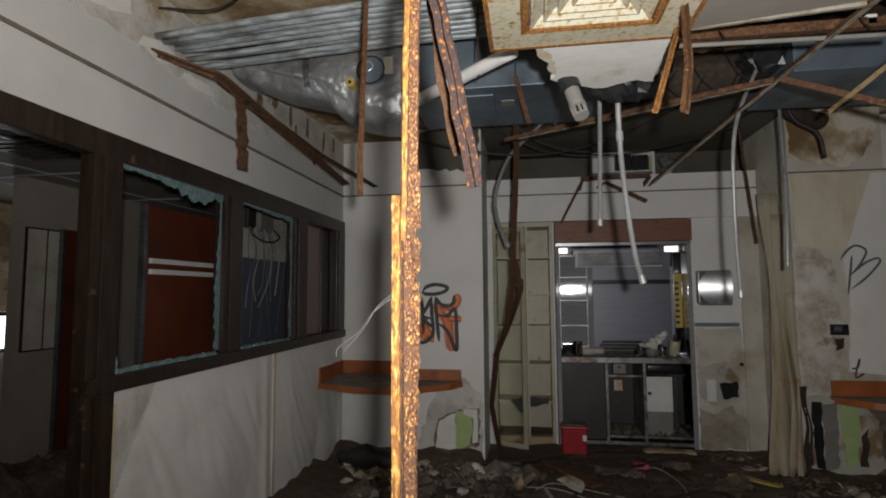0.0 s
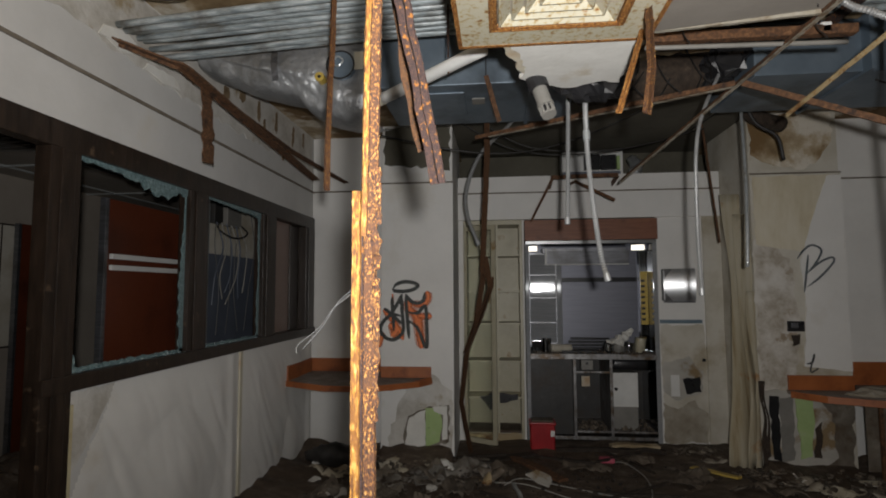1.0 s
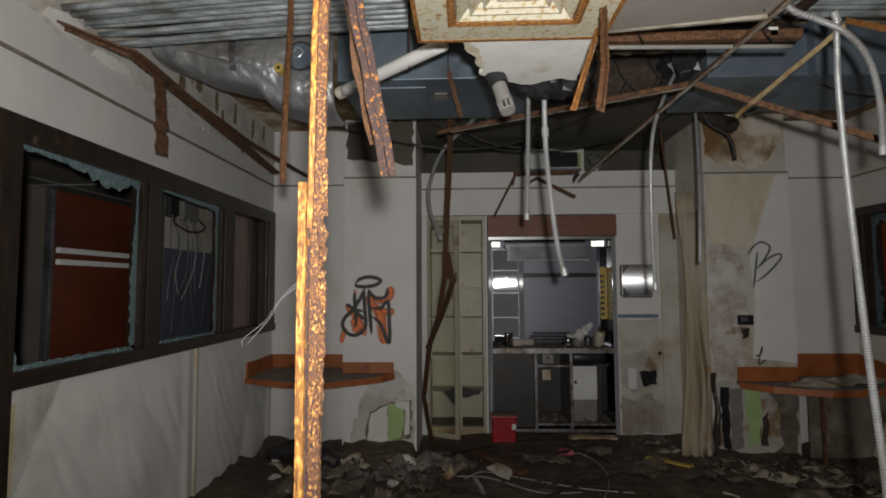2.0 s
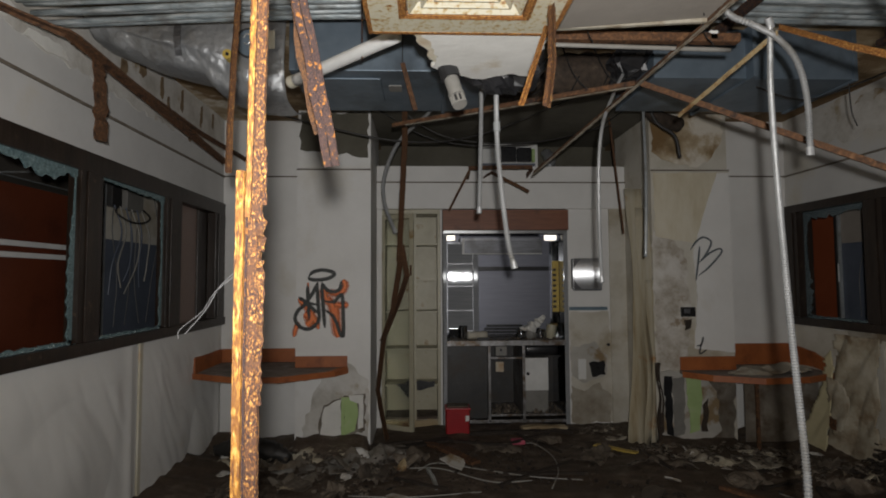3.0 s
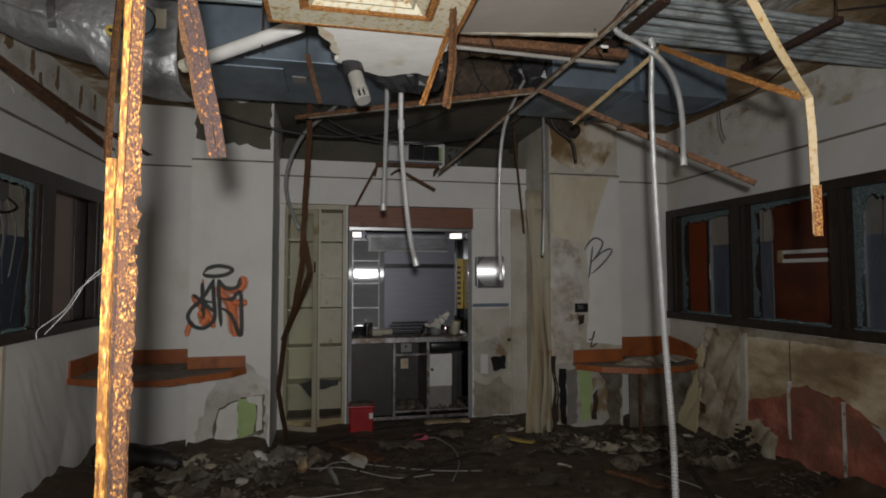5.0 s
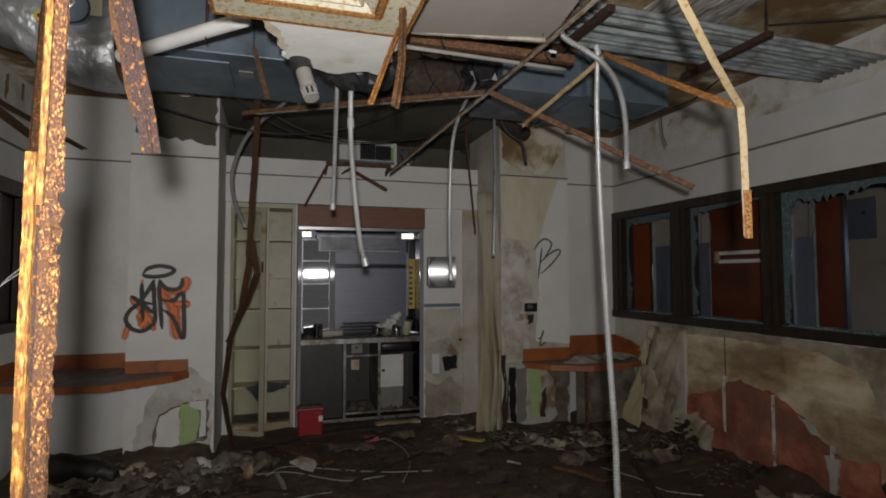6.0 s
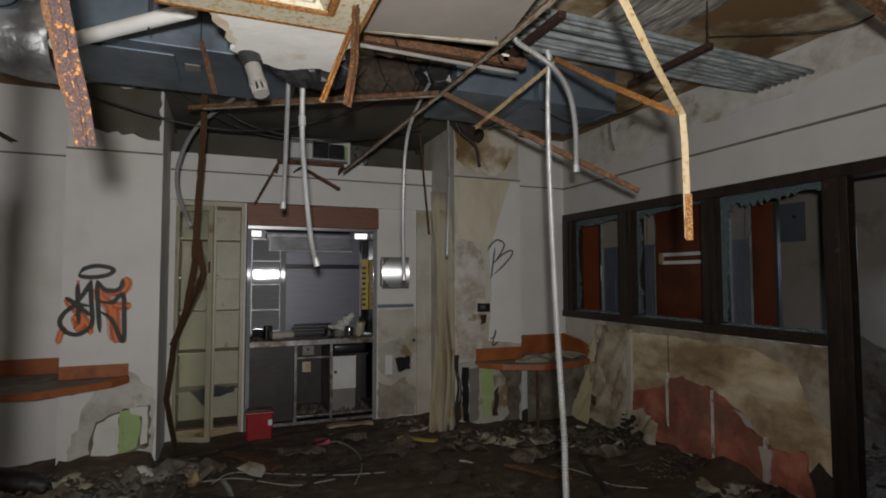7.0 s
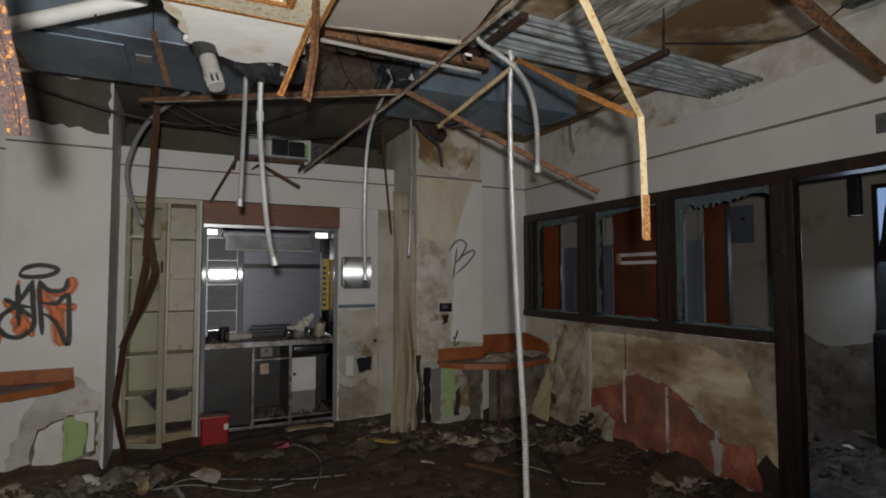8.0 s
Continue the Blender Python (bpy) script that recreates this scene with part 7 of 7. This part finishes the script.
for k in range(12):
    side = k % 3
    x, y = ((r.uniform(-1.9, -0.5), r.uniform(4.3, 5.3)), (r.uniform(1.3, 2.9), r.uniform(4.0, 5.2)), (r.uniform(-0.5, 1.3), r.uniform(4.3, 6.0)))[side]
    s = r.uniform(0.06, 0.13)
    o = [(x + s * math.cos(a) * r.uniform(0.6, 1.2), y + s * 0.7 * math.sin(a) * r.uniform(0.6, 1.2)) for a in [i * 1.047 for i in range(6)]]
    b = ragged(o, -0.008, "z", 0.0, 0.015, 0.05, 200 + k)
    bmesh.ops.rotate(b, cent=(x, y, 0), matrix=Euler((r.uniform(-0.35, 0.35), r.uniform(-0.35, 0.35), 0)).to_matrix(), verts=b.verts)
    low_z = min(v.co.z for v in b.verts)
    bmesh.ops.translate(b, vec=(0, 0, 0.004 - low_z), verts=b.verts)
    single("torn_board_piece", b, ("chips", "chips", "grimy_wall", "plaster")[k % 4], ("broken piece of dirty board lying on the floor", "grey broken plaster sheet lying on the floor", "torn grey sheet of wall covering on the floor", "stained broken plaster sheet lying on the floor")[k % 4], "rubble", "broken boards on the floor")
def crumple(x, y, w, h, turn, seed, high):
    """A crumpled sheet lying on the floor, with a torn outline."""
    q = random.Random(seed)
    b = bmesh.new()
    n = 16
    o = Vector((q.uniform(0, 50), q.uniform(0, 50), q.uniform(0, 50)))
    m = pose(x, y, 0, 0, 0, turn)
    G = {}
    for j in range(n + 1):
        for i in range(n + 1):
            u, v = i / n - 0.5, j / n - 0.5
            if math.hypot(u, v) > 0.40 + 0.14 * noise.noise(Vector((u * 3, v * 3, 0)) + o):
                continue
            p = Vector((u * w, v * h, 0))
            z = high * abs(noise.noise(p * 7 + o)) * 2.2 + high * 0.5 * abs(noise.noise(p * 19 + o)) + q.uniform(0, 0.004)
            p += Vector((noise.noise(p * 9 + o), noise.noise(p * 9 - o), 0)) * 0.03
            G[i, j] = b.verts.new(m @ (p + Vector((0, 0, z + 0.003))))
    for j in range(n):
        for i in range(n):
            c = [G.get(k) for k in ((i, j), (i + 1, j), (i + 1, j + 1), (i, j + 1))]
            if all(c):
                b.faces.new(c)
    b.normal_update()
    bmesh.ops.solidify(b, geom=list(b.faces), thickness=0.003)
    return b


SHEETS = ((-1.75, 5.15, "paper"), (-1.45, 5.05, "plaster"), (-1.2, 5.25, "paper"), (-1.0, 5.05, "plaster"), (-0.85, 5.25, "vinyl"), (-1.3, 4.75, "plaster"), (-0.75, 4.85, "chips"), (-1.7, 4.7, "chips"), (-0.5, 5.2, "chips"), (-1.0, 4.5, "chips"),
          (1.75, 5.2, "plaster"), (2.0, 5.05, "paper"), (2.3, 4.95, "plaster"), (2.6, 4.9, "chips"), (2.75, 4.55, "paper"), (2.5, 4.4, "chips"), (2.85, 4.1, "chips"), (2.8, 3.5, "plaster"), (1.5, 5.0, "chips"), (1.9, 4.6, "chips"), (1.35, 5.75, "plaster"), (0.7, 5.6, "chips"), (0.2, 5.5, "chips"), (1.0, 5.2, "chips"))
for k, (x, y, m) in enumerate(SHEETS):
    q = random.Random(300 + k)
    single("crumpled_sheet", crumple(x, y, q.uniform(0.35, 0.65), q.uniform(0.25, 0.45), q.uniform(0, 360), 300 + k, q.uniform(0.03, 0.09)), {"plaster": "old_plaster" if x > 1 else "grimy_wall", "paper": "draped"}.get(m, m), {"paper": "crumpled yellowed wall covering on the floor", "plaster": "crumpled stained sheet lying in the rubble", "vinyl": "crumpled white plastic sheet by the pier", "chips": "dirty grey crumpled sheet on the muddy floor"}[m], "sheet", "crumpled sheets on the floor", smooth=k % 2 == 0)
for k in range(16):
    x, y, L, a = r.uniform(-1.2, 2.5), r.uniform(3.0, 6.0), r.uniform(0.25, 0.9), r.uniform(-0.7, 0.7) + (1.57 if k % 5 == 0 else 0)
    d = Vector((math.cos(a), math.sin(a), 0)) * L / 2
    z = 0.018 + 0.012 * (k % 3)
    b = sweep(cut(Vector((x, y, z)) - d, Vector((x, y, z + r.uniform(0, 0.05))) + d, 5), [(-0.008, -0.014), (0.008, -0.014), (0.008, 0.014), (-0.008, 0.014)], (0, 0, 1), jitter=0.004, seed=k)
    single("broken_plank", b, "old_wood", "dark broken length of wood lying on the floor", "plank", "broken lengths on the floor")
def on_dirt(x, y, lift=0.0):
    return (x, y, dirt_height(x, y) + lift)


for pts in ([(-0.43, 4.93), (-0.29, 5.08), (0.04, 4.98), (0.40, 4.75), (0.75, 4.7)], [(-0.50, 4.98), (-0.26, 4.93), (0.09, 4.70), (0.38, 4.67)], [(0.50, 5.60), (0.58, 5.51), (0.66, 5.23), (0.61, 4.84), (0.49, 4.54)], [(-0.9, 4.5), (-0.5, 4.4), (0.0, 4.5)], [(1.98, 4.37), (2.10, 4.1), (2.16, 3.9), (2.3, 3.7)]):
    single("floor_cable", tube([on_dirt(x, y, 0.008 + 0.012 * (k % 2)) for k, (x, y) in enumerate(pts)], 0.0045, 8), "wire", "pale cable lying across the rubble", "cable", "cables on the floor", smooth=True)
for p, q, w, h, mt, lb in (((-0.35, 5.62), (0.02, 5.07), 0.045, 0.012, "rust_brown", "dark red-brown plank lying by the cabinet"), ((0.04, 5.80), (0.98, 5.80), 0.022, 0.016, "old_wood", "dark batten lying before the worktop unit"), ((0.54, 5.93), (0.98, 6.0), 0.040, 0.012, "ply", "pale broken batten on the floor"),
                          ((-0.70, 5.45), (-0.15, 5.72), 0.05, 0.010, "old_wood", "black length of trim below the cabinet"), ((2.27, 4.40), (2.0, 3.72), 0.018, 0.012, "old_wood", "dark stick lying in the dirt"), ((1.62, 4.45), (1.95, 4.05), 0.022, 0.012, "rust_brown", "rusty bar lying on the muddy floor"), ((-0.36, 4.95), (-0.30, 4.55), 0.012, 0.010, "galv", "short bright rail on the floor")):
    single("broken_plank", sweep([on_dirt(*(Vector(p).lerp(Vector(q), t / 6)), h + 0.006) for t in range(7)], [(-h, -w), (h, -w), (h, w), (-h, w)], (0, 0, 1), jitter=0.003, seed=int(1000 * w)), mt, lb, "plank", "broken lengths on the floor")
single("rusty_tin", crumple(-0.55, 4.98, 0.15, 0.13, 30, 512, 0.06), "rust_paint", "crushed rusty tin lying among scraps", "tin")
for x, y, w, h, a, sd, hi in ((-0.80, 5.24, 0.70, 0.50, 40, 521, 0.06), (-0.92, 5.02, 0.60, 0.46, 10, 522, 0.035), (-0.62, 5.38, 0.50, 0.36, 80, 523, 0.045), (-1.25, 5.05, 0.64, 0.44, 25, 524, 0.035)):
    single("plastic_sheet", crumple(x, y, w, h, a, sd, hi), "dust_sheet", "dusty crumpled plastic sheet by the broken pier", "sheet", "crumpled sheets on the floor", smooth=True)
single("yellow_splinter", sweep(cut((1.1, 5.5, 0.02), (1.35, 5.2, 0.04), 4), [(-0.006, -0.03), (0.006, -0.03), (0.006, 0.03), (-0.006, 0.03)], (0, 0, 1), jitter=0.004), "yellow", "yellow broken strip on the floor", "strip")
single("pink_scrap", box(0.38, 0.50, 5.54, 5.62, 0.015, 0.055, 0.012), mat("pink_plastic", [(0.3, (0.40, 0.06, 0.10)), (0.7, (0.5, 0.10, 0.15))], 9, 0.6), "pink scrap of plastic on the floor", "scrap")
q = random.Random(77)
for k in range(14):
    x, y = (q.uniform(1.7, 2.9), q.uniform(4.7, 5.3)) if k % 2 else (q.uniform(-2.0, -0.7), q.uniform(4.6, 5.3))
    sc = single("paper_scrap", crumple(x, y, q.uniform(0.10, 0.22), q.uniform(0.07, 0.16), q.uniform(0, 360), 600 + k, q.uniform(0.01, 0.035)), ("skim", "draped", "vinyl")[k % 3], ("torn scrap of white plaster skin on the floor", "torn yellowed scrap of covering on the floor", "scrap of white vinyl on the floor")[k % 3], "scrap", "torn scraps on the floor")
    lift = dirt_height(x, y)
    for v in sc.data.vertices:
        v.co.z += lift
single("black_bag", sweep(glide([(-2.1, 5.35, 0.08), (-1.9, 5.3, 0.10), (-1.65, 5.25, 0.09), (-1.45, 5.2, 0.05)], 7), ring(0.10, 14), jitter=0.016, seed=13, taper=lambda t: 0.35 + 0.65 * math.sin(3.1 * t)), "dark_cable", "slack black plastic bag under the corner shelf", "bag", smooth=True)
# added pale sheet imitates the bluish daylight shining on the wet floor
single("pale_sheet", crumple(4.85, 3.50, 0.75, 0.50, 20, 411, 0.02), "vinyl", "added pale sheet in place of the daylit shine on the side room floor", "sheet", smooth=True)
